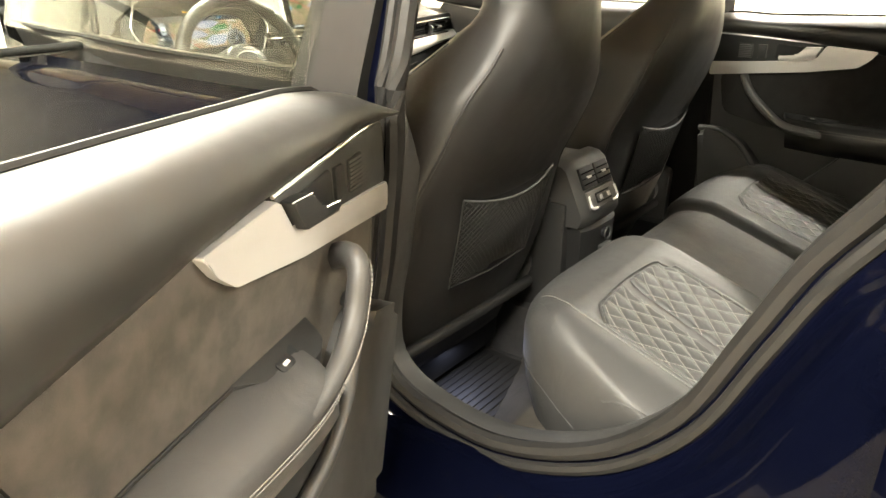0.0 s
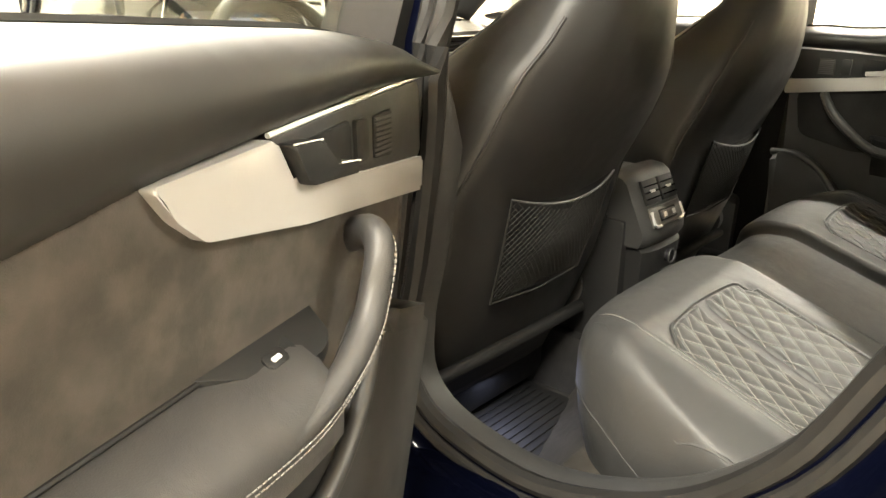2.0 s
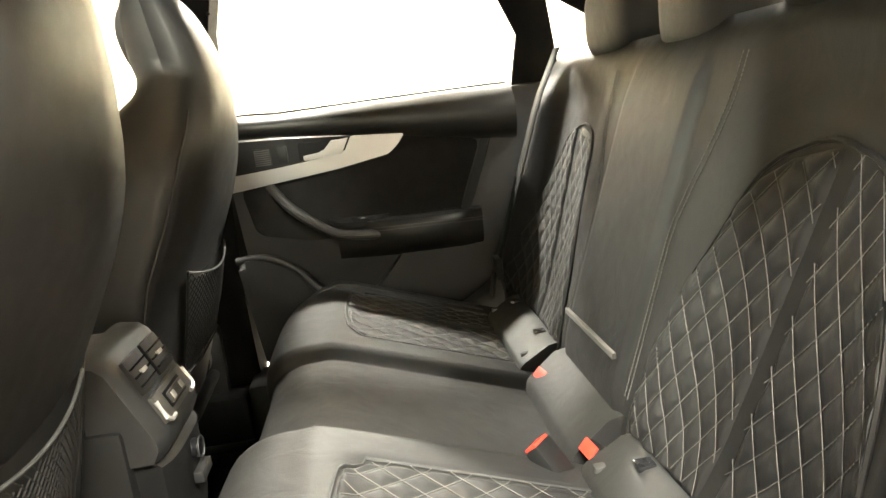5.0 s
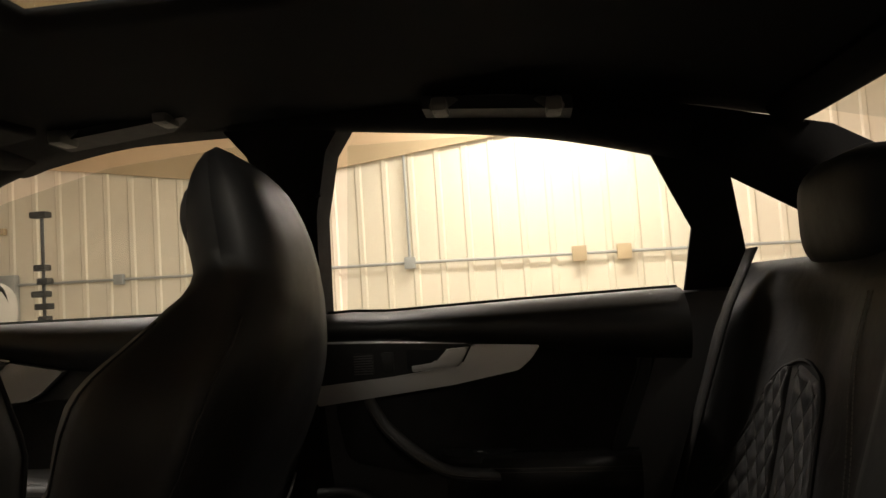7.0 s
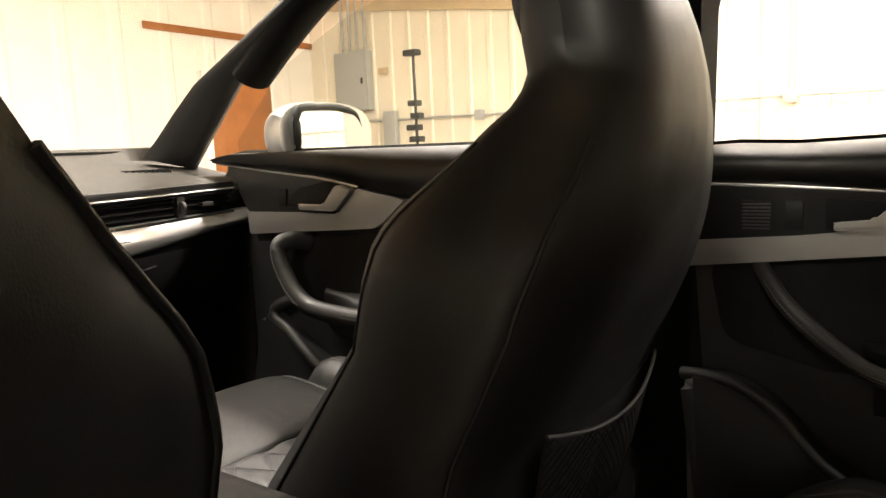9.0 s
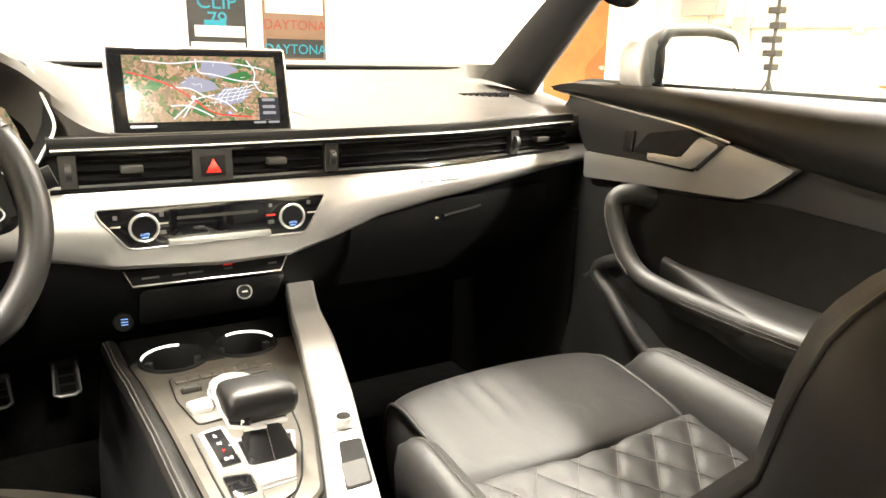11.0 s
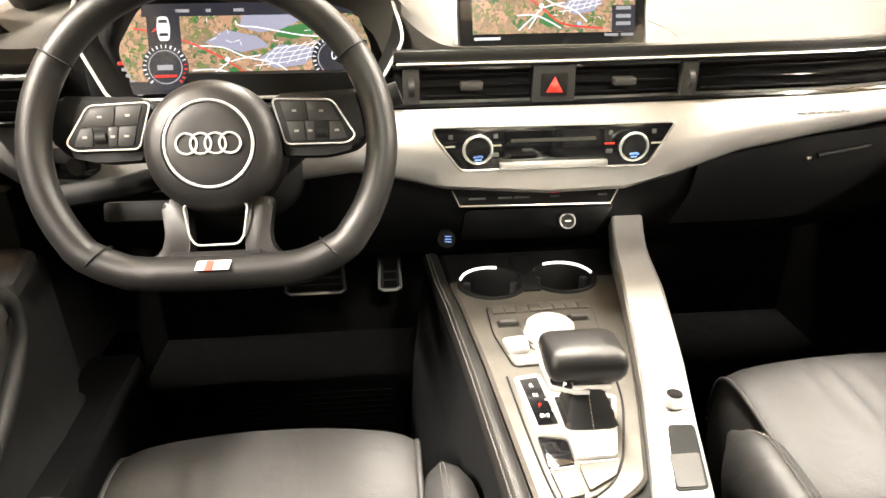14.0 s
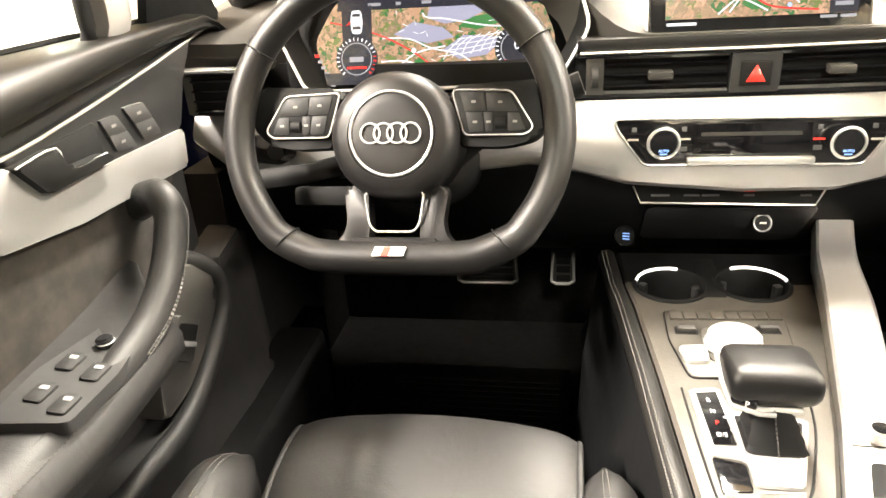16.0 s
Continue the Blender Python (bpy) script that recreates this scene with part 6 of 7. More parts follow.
LIT_BLUE = lit("lit_blue", (0.08, 0.42, 0.75), E_S)
LIT_RED = lit("lit_red", (0.85, 0.04, 0.03), E_S)
LIT_GREY = lit("lit_grey", (0.35, 0.35, 0.38), E_S)
PANEL_DARK = lit("lit_dark", (0.03, 0.03, 0.04), E_S)


def flat_shape(pts, m, d):
    """A flat outline [(x, z)] at depth d in front of a screen whose frame is m."""
    bm = bmesh.new()
    bm.faces.new([bm.verts.new((x, -d, z)) for x, z in pts])
    bm.transform(m)
    return bm


def road(pts, w, m, d, bm=None):
    """A flat line of width w through pts."""
    bm = bm or bmesh.new()
    p = [Vector(q) for q in pts]
    L, R = [], []
    for i in range(len(p)):
        t = (p[min(i + 1, len(p) - 1)] - p[max(i - 1, 0)]).normalized()
        n = Vector((-t.y, t.x)) * w / 2
        L.append(bm.verts.new(m @ Vector((p[i].x + n.x, -d, p[i].y + n.y))))
        R.append(bm.verts.new(m @ Vector((p[i].x - n.x, -d, p[i].y - n.y))))
    for i in range(len(p) - 1):
        bm.faces.new((L[i], L[i + 1], R[i + 1], R[i]))
    return bm


def draw_map(parent, m, w, h, inside):
    """Fields, a town and streets, filling w by h about the middle; inside clips them."""
    rng = random.Random(7)
    X, Z = lambda u: (u - 0.5) * w, lambda v: (v - 0.5) * h
    for blot in ([(0.33, 0.56), (0.42, 0.70), (0.55, 0.62), (0.60, 0.50), (0.48, 0.44)], [(0.48, 0.74), (0.50, 0.92), (0.66, 0.90), (0.74, 0.80), (0.66, 0.70), (0.56, 0.66)], [(0.55, 0.36), (0.64, 0.52), (0.82, 0.48), (0.74, 0.28), (0.62, 0.24)]):
        part("town_area", flat_shape([(X(u), Z(v)) for u, v in blot], m, 0.0005), TOWN, parent)
    for blot in ([(0.62, 0.62), (0.66, 0.72), (0.80, 0.78), (0.82, 0.66), (0.70, 0.58)], [(0.10, 0.50), (0.16, 0.62), (0.24, 0.58), (0.20, 0.48)], [(0.40, 0.16), (0.44, 0.28), (0.56, 0.10), (0.46, 0.08)]):
        part("wood_area", flat_shape([(X(u), Z(v)) for u, v in blot], m, 0.0004), LIT_GREEN, parent)
    bm = bmesh.new()

    def line(ln, wd):
        sm = [(q.x, q.y) for q in spline([(X(u), Z(v), 0) for u, v in ln], 4)]
        sm = [q for q in sm if inside(*q)]
        if len(sm) > 1:
            road(sm, wd, m, 0.0009, bm)

    for ln in ([(0.12, 0.92), (0.30, 0.88), (0.50, 0.92), (0.74, 0.88), (0.92, 0.80)], [(0.46, 0.96), (0.47, 0.76), (0.56, 0.72), (0.74, 0.62), (0.88, 0.60)], [(0.80, 0.94), (0.85, 0.76), (0.84, 0.60), (0.88, 0.46), (0.98, 0.42)],
               [(0.28, 0.52), (0.40, 0.50), (0.50, 0.38), (0.62, 0.30), (0.70, 0.14)], [(0.27, 0.24), (0.38, 0.24), (0.48, 0.14), (0.54, 0.06)], [(0.28, 0.04), (0.36, 0.20), (0.44, 0.34), (0.56, 0.40)], [(0.34, 0.06), (0.39, 0.22)]):
        line(ln, 0.0017)
    for k in range(6):
        a = (0.55 + 0.040 * k, 0.24 + 0.018 * k)
        line([a, (a[0] + 0.03, a[1] + 0.12 + 0.02 * (k % 3)), (a[0] + 0.085, a[1] + 0.25)], 0.0009)
    for k in range(4):
        a = (0.53 + 0.028 * k, 0.28 + 0.065 * k)
        line([a, (a[0] + 0.12, a[1] + 0.03), (a[0] + 0.26, a[1] + 0.10)], 0.0009)
    for k in range(14):
        u, v = rng.uniform(0.32, 0.86), rng.uniform(0.14, 0.9)
        a = rng.choice((0.35, 1.6, -0.5)) + rng.uniform(-0.2, 0.2)
        line([(u, v), (u + 0.03 * math.cos(a), v + 0.05 * math.sin(a))], 0.0008)
    part("road_network", bm, ROAD, parent, "white roads on the map")
    sm = [(q.x, q.y) for q in spline([(X(u), Z(v), 0) for u, v in ((0.0, 0.76), (0.16, 0.66), (0.30, 0.52), (0.42, 0.34), (0.55, 0.12), (0.80, 0.05))], 6)]
    part("main_road", road([q for q in sm if inside(*q)], 0.0020, m, 0.0011), ROAD_RED, parent, "red main road")
    part("position", disc(0.003, 0.0004, 16, m=m @ pose(X(0.42), -0.0012, Z(0.36), 90, 0, 0)), ROAD, parent)
    part("position", disc(0.0022, 0.0004, 16, m=m @ pose(X(0.65), -0.0012, Z(0.12), 90, 0, 0)), LIT_SKY, parent)


screen = thing("centre_screen", (0, 0.81, 0.98), "upright tablet screen on the dashboard showing a map", "screen")
lean = pose(0, 0.802, 0.974, -14, 0, 0) @ Matrix.Scale(1.03, 4)
part("housing", moved(box(-0.112, 0.112, 0, 0.013, -0.010, 0.116, 0.006, seg=3), lean), CHROME, screen, "silver edged screen housing")
part("bezel", moved(box(-0.1095, 0.1095, -0.002, 0.006, -0.0075, 0.1135, 0.004, seg=3), lean), GLOSS, screen, "black glass bezel")
part("stand", box(-0.10, 0.10, 0.812, 0.86, 0.955, 0.988, 0.006), PLASTIC_DARK, screen, "black screen foot")
act = lean @ Matrix.Translation((0.0015, -0.0022, 0.062))
disp = part("map_picture", flat_shape([(-0.0935, -0.041), (0.0935, -0.041), (0.0935, 0.041), (-0.0935, 0.041)], act, 0.0002), MAP, screen, "lit map with fields and roads")
draw_map(disp, act, 0.187, 0.082, lambda x, z: abs(x) < 0.093 and abs(z) < 0.041)
part("side_panel", flat_shape([(0.066, -0.041), (0.0932, -0.041), (0.0932, -0.012), (0.066, -0.012)], act, 0.0014), PANEL_DARK, disp)
for z in (-0.017, -0.026, -0.034):
    part("text_bar", flat_shape([(0.071, z), (0.088, z), (0.088, z + 0.004), (0.071, z + 0.004)], act, 0.0016), LIT_GREY, disp)
part("north_mark", flat_shape([(-0.0935, -0.004), (-0.087, -0.004), (-0.087, 0.004), (-0.0935, 0.004)], act, 0.0014), LIT_BLUE, disp)
part("text_bar", flat_shape([(-0.092, -0.0475), (-0.062, -0.0475), (-0.062, -0.0445), (-0.092, -0.0445)], act, 0.0004), ROAD, disp)
part("text_bar", flat_shape([(0.058, -0.0455), (0.074, -0.0455), (0.074, -0.0425), (0.058, -0.0425)], act, 0.0004), LIT_GREY, disp)
part("text_bar", flat_shape([(0.077, -0.0455), (0.092, -0.0455), (0.092, -0.0425), (0.077, -0.0425)], act, 0.0004), LIT_GREY, disp)

# instrument cluster under its hood
cluster = thing("instrument_cluster", (-0.365, 0.84, 0.93), "lit digital instrument display under the dashboard hood", "instrument display")
CF = pose(-0.362, 0.846, 0.982, -16, 0, 0)
shape = round_poly([(-0.132, -0.052), (0.140, -0.052), (0.150, -0.005), (0.128, 0.050), (-0.118, 0.050), (-0.150, 0.0)], 0.014)
face = part("backing", flat_shape(round_poly([(-0.185, -0.066), (0.180, -0.066), (0.195, 0.02), (0.17, 0.085), (-0.17, 0.085), (-0.195, 0.02)], 0.02), CF, -0.004), LOWER_DASH, cluster, "black display surround", solid=0.004)
cm = part("map_picture", flat_shape(shape, CF, 0.0), MAP, cluster, "lit map with fields and roads")
ins = lambda x, z: abs(x) < 0.135 and -0.036 < z < 0.036
draw_map(cm, CF, 0.28, 0.10, ins)
part("top_bar", flat_shape([(-0.118, 0.036), (0.134, 0.036), (0.126, 0.0505), (-0.116, 0.0505)], CF, 0.002), PANEL_DARK, cm)
part("bottom_bar", flat_shape([(-0.135, -0.0525), (0.140, -0.0525), (0.142, -0.038), (-0.138, -0.038)], CF, 0.002), PANEL_DARK, cm)
for x0, w in ((-0.07, 0.016), (-0.04, 0.006), (-0.005, 0.012), (0.05, 0.008), (0.068, 0.012), (-0.03, 0.020), (0.045, 0.02)):
    top_row = x0 in (-0.07, -0.04, -0.005, 0.05)
    z = 0.042 if top_row else (-0.045 if x0 != 0.068 else 0.042)
    part("text_bar", flat_shape([(x0 - w / 2, z - 0.0018), (x0 + w / 2, z - 0.0018), (x0 + w / 2, z + 0.0018), (x0 - w / 2, z + 0.0018)], CF, 0.003), LIT_BLUE if x0 == 0.068 else LIT_GREY, cm)
part("warning_light", flat_shape([(-0.028, 0.058), (-0.016, 0.058), (-0.016, 0.0645), (-0.028, 0.0645)], CF, 0.002), LED_AMBER, cluster, "amber warning light")
part("car_panel", flat_shape([(-0.112, -0.030), (-0.074, -0.030), (-0.074, 0.042), (-0.112, 0.042)], CF, 0.003), PANEL_DARK, cm)
part("car_picture", flat_shape(round_poly([(-0.099, 0.008), (-0.087, 0.008), (-0.085, 0.022), (-0.087, 0.036), (-0.099, 0.036), (-0.101, 0.022)], 0.004), CF, 0.004), ROAD, cm, "white car seen from above")
for z0 in (0.0135, 0.0285):
    part("car_glass", flat_shape([(-0.0985, z0), (-0.0875, z0), (-0.0885, z0 + 0.0035), (-0.0975, z0 + 0.0035)], CF, 0.0046), PANEL_DARK, cm)
part("door_mark", flat_shape([(-0.107, 0.018), (-0.101, 0.020), (-0.101, 0.024)], CF, 0.0045), LIT_RED, cm)
for x0, z0, r in ((-0.094, -0.022, 0.0265), (0.104, -0.016, 0.0265)):
    dial = part("dial", disc(r, 0.002, 40, m=CF @ pose(x0, -0.003, z0, 90, 0, 0)), PANEL_DARK, cm, "round dial")
    part("dial_ring", ring(r * 0.72, 0.0007, 40, 6, m=CF @ pose(x0, -0.0055, z0, 90, 0, 0)), LIT_GREY, dial)
    bmt, bmr = bmesh.new(), bmesh.new()
    for k in range(22):
        a = radians(225 - 270 * k / 21)
        p0, p1 = (x0 + r * 0.82 * math.cos(a), z0 + r * 0.82 * math.sin(a)), (x0 + r * 0.97 * math.cos(a), z0 + r * 0.97 * math.sin(a))
        road([p0, p1], 0.0012 if k % 3 else 0.002, CF, 0.0058, bmr if (x0 < 0 and k > 16) else bmt)
    part("ticks", bmt, ROAD, dial)
    if x0 < 0:
        part("red_ticks", bmr, LIT_RED, dial)
        part("gear_bar", flat_shape([(x0 - 0.009, z0 - 0.0035), (x0 + 0.009, z0 - 0.0035), (x0 + 0.009, z0 + 0.0025), (x0 - 0.009, z0 + 0.0025)], CF, 0.006), LIT_GREY, dial)
        part("red_bar", flat_shape([(x0 - 0.013, z0 - 0.012), (x0 + 0.013, z0 - 0.012), (x0 + 0.013, z0 - 0.009), (x0 - 0.013, z0 - 0.009)], CF, 0.006), LIT_RED, dial)
    else:
        bmr.free()
        words("0", 0.015, CF @ pose(x0, -0.0062, z0 + 0.003, 90, 0, 0), ROAD, dial, "figure")
        part("needle", road([(x0 - 0.019, z0 - 0.019), (x0 - 0.013, z0 - 0.013)], 0.002, CF, 0.006), LIT_RED, dial)
for k in range(6):
    part("gauge_tick", flat_shape([(-0.150 + 0.004 * k, -0.018 - 0.0072 * k), (-0.144 + 0.004 * k, -0.018 - 0.0072 * k), (-0.144 + 0.004 * k, -0.014 - 0.0072 * k), (-0.150 + 0.004 * k, -0.014 - 0.0072 * k)], CF, 0.001), LIT_RED if k == 0 else LIT_GREY, cluster)
rim = round_poly([(-0.165, 0.080), (-0.190, 0.018), (-0.150, -0.062), (0.150, -0.062), (0.188, 0.0), (0.165, 0.082)], 0.012)
half = len(rim)
outer_rim = [CF @ Vector((x * 1.0, -0.035, z)) for x, z in rim]
inner_rim = [CF @ Vector((x * 0.90, -0.002, z * 0.92)) for x, z in rim]
part("binnacle", loft([outer_rim, inner_rim], caps=False), LOWER_DASH, cluster, "black tapering surround")
part("chrome_rim", tube([outer_rim[i] for i in range(half)], 0.0022, 6), CHROME, cluster, "thin chrome rim")

# ---- steering wheel ----
WHEEL = pose(-0.369, 0.671, 0.909, 68, 0, 0)
wheel = thing("steering_wheel", (-0.37, 0.64, 0.92), "black leather flat-bottomed three-spoke steering wheel", "steering wheel")
RIM = [(0.1645 * math.cos(a), (0.161 if math.sin(a) > 0 else 0.155) * math.sin(a)) for a in (math.radians(-42 + 264 * i / 40) for i in range(41))]
RIM += [(-0.084, -0.1215), (-0.045, -0.1245), (0.0, -0.125), (0.045, -0.1245), (0.084, -0.1215)]
rim3 = spline([(x, y, 0.028) for x, y in RIM], 2, closed=True)
fat = [1.0 + 0.16 * max(0, -q.y / 0.14) ** 3 for q in rim3]
part("rim", moved(tube(rim3, 0.0155, 16, closed=True, taper=fat), WHEEL), WHEEL_LEATHER, wheel, "black leather rim", smooth=70)
for a in (32, 148, 212, 328):
    r = 0.1645
    x, y = (r * math.cos(radians(a)), 0.161 * math.sin(radians(a)))
    if a > 180:
        x, y = (-0.112 if a < 270 else 0.112), -0.107
    part("rim_seam", moved(ring(0.0172, 0.0009, 24, 4, m=Matrix.Translation((x, y, 0.028)) @ Matrix.Rotation(math.atan2(y, x), 4, "Z") @ Matrix.Rotation(radians(90), 4, "X")), WHEEL), PLASTIC_DARK, wheel)
inner = [(q.x * 0.915, q.y * 0.915, 0.026) for q in rim3]
n3 = len(inner)
for a, b in ((int(n3 * 0.46), int(n3 * 0.60)), (int(n3 * 0.62), int(n3 * 0.70)), (0, int(n3 * 0.06))):
    part("stitching", moved(dashes(inner[a:b], 0.0011, 0.005), WHEEL), STITCH, wheel, "pale rim stitching")
hub = part("hub", moved(loft([[Vector((r * 0.067 * math.cos(a), r * 0.066 * math.sin(a) - 0.002, z)) for a in (2 * math.pi * j / 48 for j in range(48))] for r, z in ((1.0, -0.03), (1.0, 0.010), (0.98, 0.022), (0.91, 0.031), (0.80, 0.0355), (0.67, 0.0375), (0.65, 0.0360), (0.62, 0.0370), (0.45, 0.0380), (0.25, 0.0386), (0.02, 0.0388))]), WHEEL), WHEEL_LEATHER, wheel, "round black airbag cover", 50)
part("hub_ring", moved(ring(0.0415, 0.0015, 56, 8, m=Matrix.Translation((0, -0.001, 0.0375))), WHEEL), CHROME, hub, "chrome hub ring")
for k in range(4):
    part("emblem_ring", moved(ring(0.0098, 0.0012, 32, 6, m=Matrix.Translation((-0.0204 + 0.0136 * k, -0.001, 0.0392 + 0.0002 * (k % 2)))), WHEEL), CHROME, hub, "chrome emblem ring")
for s in (-1, 1):
    arm = [(s * x, y) for x, y in ((0.055, 0.048), (0.150, 0.052), (0.160, 0.025), (0.145, -0.006), (0.110, -0.014), (0.058, -0.012))]
    sp = part("spoke", moved(slab(round_poly(arm if s > 0 else arm[::-1], 0.012), lambda u, v, d: Vector((u, v, d)), -0.012, 0.016, 0.006), WHEEL), PLASTIC_DARK, wheel, "black side spoke")
    pad = [(s * x, y) for x, y in ((0.058, 0.043), (0.117, 0.041), (0.139, 0.005), (0.131, -0.002), (0.070, -0.002))]
    pd = part("button_pad", moved(slab(round_poly(pad if s > 0 else pad[::-1], 0.006), lambda u, v, d: Vector((u, v, d)), 0.010, 0.0192, 0.002), WHEEL), PLASTIC_DARK, wheel, "black button pad")
    part("pad_rim", moved(tube([(u, v, 0.019) for u, v in round_poly(pad, 0.006)], 0.0010, 6, closed=True), WHEEL), CHROME, pd, "chrome pad rim")
    part("scroll_wheel", moved(disc(0.0065, 0.010, 20, m=pose(s * 0.106 - 0.005, 0.0095, 0.0160, 0, 90, 0)), WHEEL), PLASTIC_DARK, pd, "knurled scroll wheel")
    keys = (((0.066, 0.040), (0.090, 0.0395), (0.092, 0.0215), (0.071, 0.022)), ((0.0915, 0.0395), (0.115, 0.038), (0.124, 0.0205), (0.0935, 0.0215)),
            ((0.0715, 0.0205), (0.088, 0.020), (0.090, 0.0015), (0.0755, 0.0015)), ((0.0895, 0.020), (0.0985, 0.020), (0.0985, 0.0015), (0.0915, 0.0015)), ((0.1135, 0.0195), (0.1245, 0.019), (0.131, 0.0025), (0.1135, 0.0015)))
    for key in keys:
        q = [(s * u, v) for u, v in key]
        part("button", moved(slab(round_poly(q if s < 0 else q[::-1], 0.0015), lambda u, v, d: Vector((u, v, d)), 0.0188, 0.0200, 0.0006), WHEEL), DOOR_SKIN, pd)
        cu, cv = sum(p[0] for p in q) / 4, sum(p[1] for p in q) / 4
        part("mark", moved(box(cu - 0.0022, cu + 0.0022, cv - 0.0012, cv + 0.0012, 0.0199, 0.0202), WHEEL), PALE_MARK, pd)
    leg = [(s * x, y) for x, y in ((0.030, -0.050), (0.055, -0.052), (0.050, -0.088), (0.053, -0.102), (0.070, -0.116), (0.056, -0.126), (0.028, -0.124), (0.026, -0.095))]
    part("spoke", moved(slab(round_poly(leg if s < 0 else leg[::-1], 0.010), lambda u, v, d: Vector((u, v, d + 0.010 * smoothstep(-0.06, -0.13, v))), -0.006, 0.017, 0.006), WHEEL), WHEEL_LEATHER, wheel, "black lower spoke")
u_rim = [(-0.031, -0.058), (-0.026, -0.090), (-0.020, -0.098), (0.020, -0.098), (0.026, -0.090), (0.031, -0.058)]
part("spoke_trim", moved(tube([(x, y, 0.024) for x, y in round_poly(u_rim, 0.006)], 0.0012, 6), WHEEL), CHROME, wheel, "chrome spoke trim")
part("lower_bridge", moved(slab(round_poly([(-0.050, -0.104), (0.050, -0.104), (0.066, -0.124), (-0.066, -0.124)], 0.008), lambda u, v, d: Vector((u, v, d)), 0.008, 0.030, 0.010), WHEEL), WHEEL_LEATHER, wheel, "black lower bridge")
bd = part("badge", moved(slab([(-0.0145, -0.117), (0.0125, -0.117), (0.0145, -0.1085), (-0.0125, -0.1085)], lambda u, v, d: Vector((u * 1.15, v - 0.004, d + 0.6 * (-0.117 - v) + 0.004)), 0.034, 0.0455, 0.0005), WHEEL), STEEL_WHITE, wheel, "small white and red badge")
part("badge_red", moved(slab([(-0.007, -0.117), (0.000, -0.117), (0.002, -0.1085), (-0.005, -0.1085)], lambda u, v, d: Vector((u * 1.15, v - 0.004, d + 0.6 * (-0.117 - v) + 0.004)), 0.0455, 0.0458), WHEEL), RED, bd)
part("column", moved(loft([[Vector((r * math.cos(a) * 1.15, r * math.sin(a) - 0.01, z)) for a in (2 * math.pi * j / 24 for j in range(24))] for r, z in ((0.045, -0.02), (0.055, -0.05), (0.06, -0.13), (0.06, -0.24))]), WHEEL), PLASTIC_DARK, wheel, "black column shroud")
for s in (-1, 1):
    part("stalk", moved(tube([(s * 0.05, -0.02, -0.045), (s * 0.11, -0.035 if s < 0 else 0.03, -0.04), (s * 0.185, -0.045 if s < 0 else 0.055, -0.03)], 0.009, 10, flat=1.4), WHEEL), PLASTIC_DARK, wheel, "black column stalk")
part("cruise_stalk", moved(box(-0.125, -0.055, -0.072, -0.050, -0.045, -0.02, 0.006), WHEEL), PLASTIC_DARK, wheel, "short black lower stalk")

# ---- pedals ----
for name, x0, x1, z0, z1 in (("brake_pedal", -0.401, -0.287, 0.490, 0.552), ("accelerator_pedal", -0.227, -0.183, 0.490, 0.562)):
    pdl = thing(name, ((x0 + x1) / 2, 1.15, z0), "steel-framed pedal with black rubber ribs", "pedal")
    part("plate", moved(box(x0, x1, -0.008, 0.0, z0, z1, 0.004), pose(0, 1.15, 0, 0, 0, 0)), DARK_METAL, pdl, "brushed steel plate")
    n = 3
    for k in range(n):
        za = z0 + 0.010 + (z1 - z0 - 0.02) * k / n
        part("rubber_rib", box(x0 + 0.010, x1 - 0.008, 1.137, 1.1425, za, za + (z1 - z0 - 0.02) / n * 0.72, 0.002), RUBBER, pdl, "black rubber rib")
    part("steel_edge", tube([(u, 1.1405, v) for u, v in ((x0 + 0.004, z1 - 0.006), (x0 + 0.002, z0 + 0.008), (x0 + 0.010, z0 + 0.003), (x1 - 0.010, z0 + 0.003), (x1 - 0.002, z0 + 0.010), (x1 - 0.003, z1 - 0.006))], 0.0032, 8), CHROME, pdl, "bright steel edge")
    part("arm", tube([((x0 + x1) / 2, 1.155, z1 - 0.02), ((x0 + x1) / 2, 1.22, z1 + 0.2)], 0.011, 8), PLASTIC_DARK, pdl)

# ---- centre console ----
console = thing("centre_console", (0, 0.6, 0.3), "black centre console with gear lever, cup holders and aluminium trim", "console")
ZC = 0.668
LEFT = [(0.30, -0.096), (0.42, -0.101), (0.60, -0.113), (0.75, -0.126), (0.80, -0.133), (0.90, -0.140)]
ALU_L = [(0.30, -0.022), (0.41, 0.012), (0.528, 0.046), (0.76, 0.102), (0.88, 0.128), (0.93, 0.137)]
ALU_R = [(0.30, 0.032), (0.40, 0.061), (0.484, 0.083), (0.582, 0.111), (0.726, 0.147), (0.875, 0.173), (0.93, 0.181)]
rings = []
for i in range(26):
    y = [0.26 + 0.50 * i / 18 for i in range(19)][i] if i < 19 else 0.764 + 0.156 * (i - 19) / 6
    zt = ZC - 0.004 if i < 19 else 0.60
    a, b = lerp(y, LEFT), lerp(y, ALU_R)
    rings.append([Vector((a - 0.01, y, 0.30)), Vector((a - 0.004, y, zt - 0.026)), Vector((a + 0.004, y, zt)), Vector((b - 0.004, y, zt)), Vector((b + 0.004, y, zt - 0.026)), Vector((b + 0.012, y, 0.30))])
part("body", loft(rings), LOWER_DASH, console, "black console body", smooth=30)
part("side_wall", loft([[Vector((lerp(y, ALU_R) - 0.004, y, 0.56)), Vector((lerp(y, ALU_R) + 0.002, y, 0.56)), Vector((lerp(y, ALU_R) + 0.002, y, 0.66)), Vector((lerp(y, ALU_R) - 0.004, y, 0.66))] for y in (0.762, 0.84, 0.92)]), PLASTIC_DARK, console)
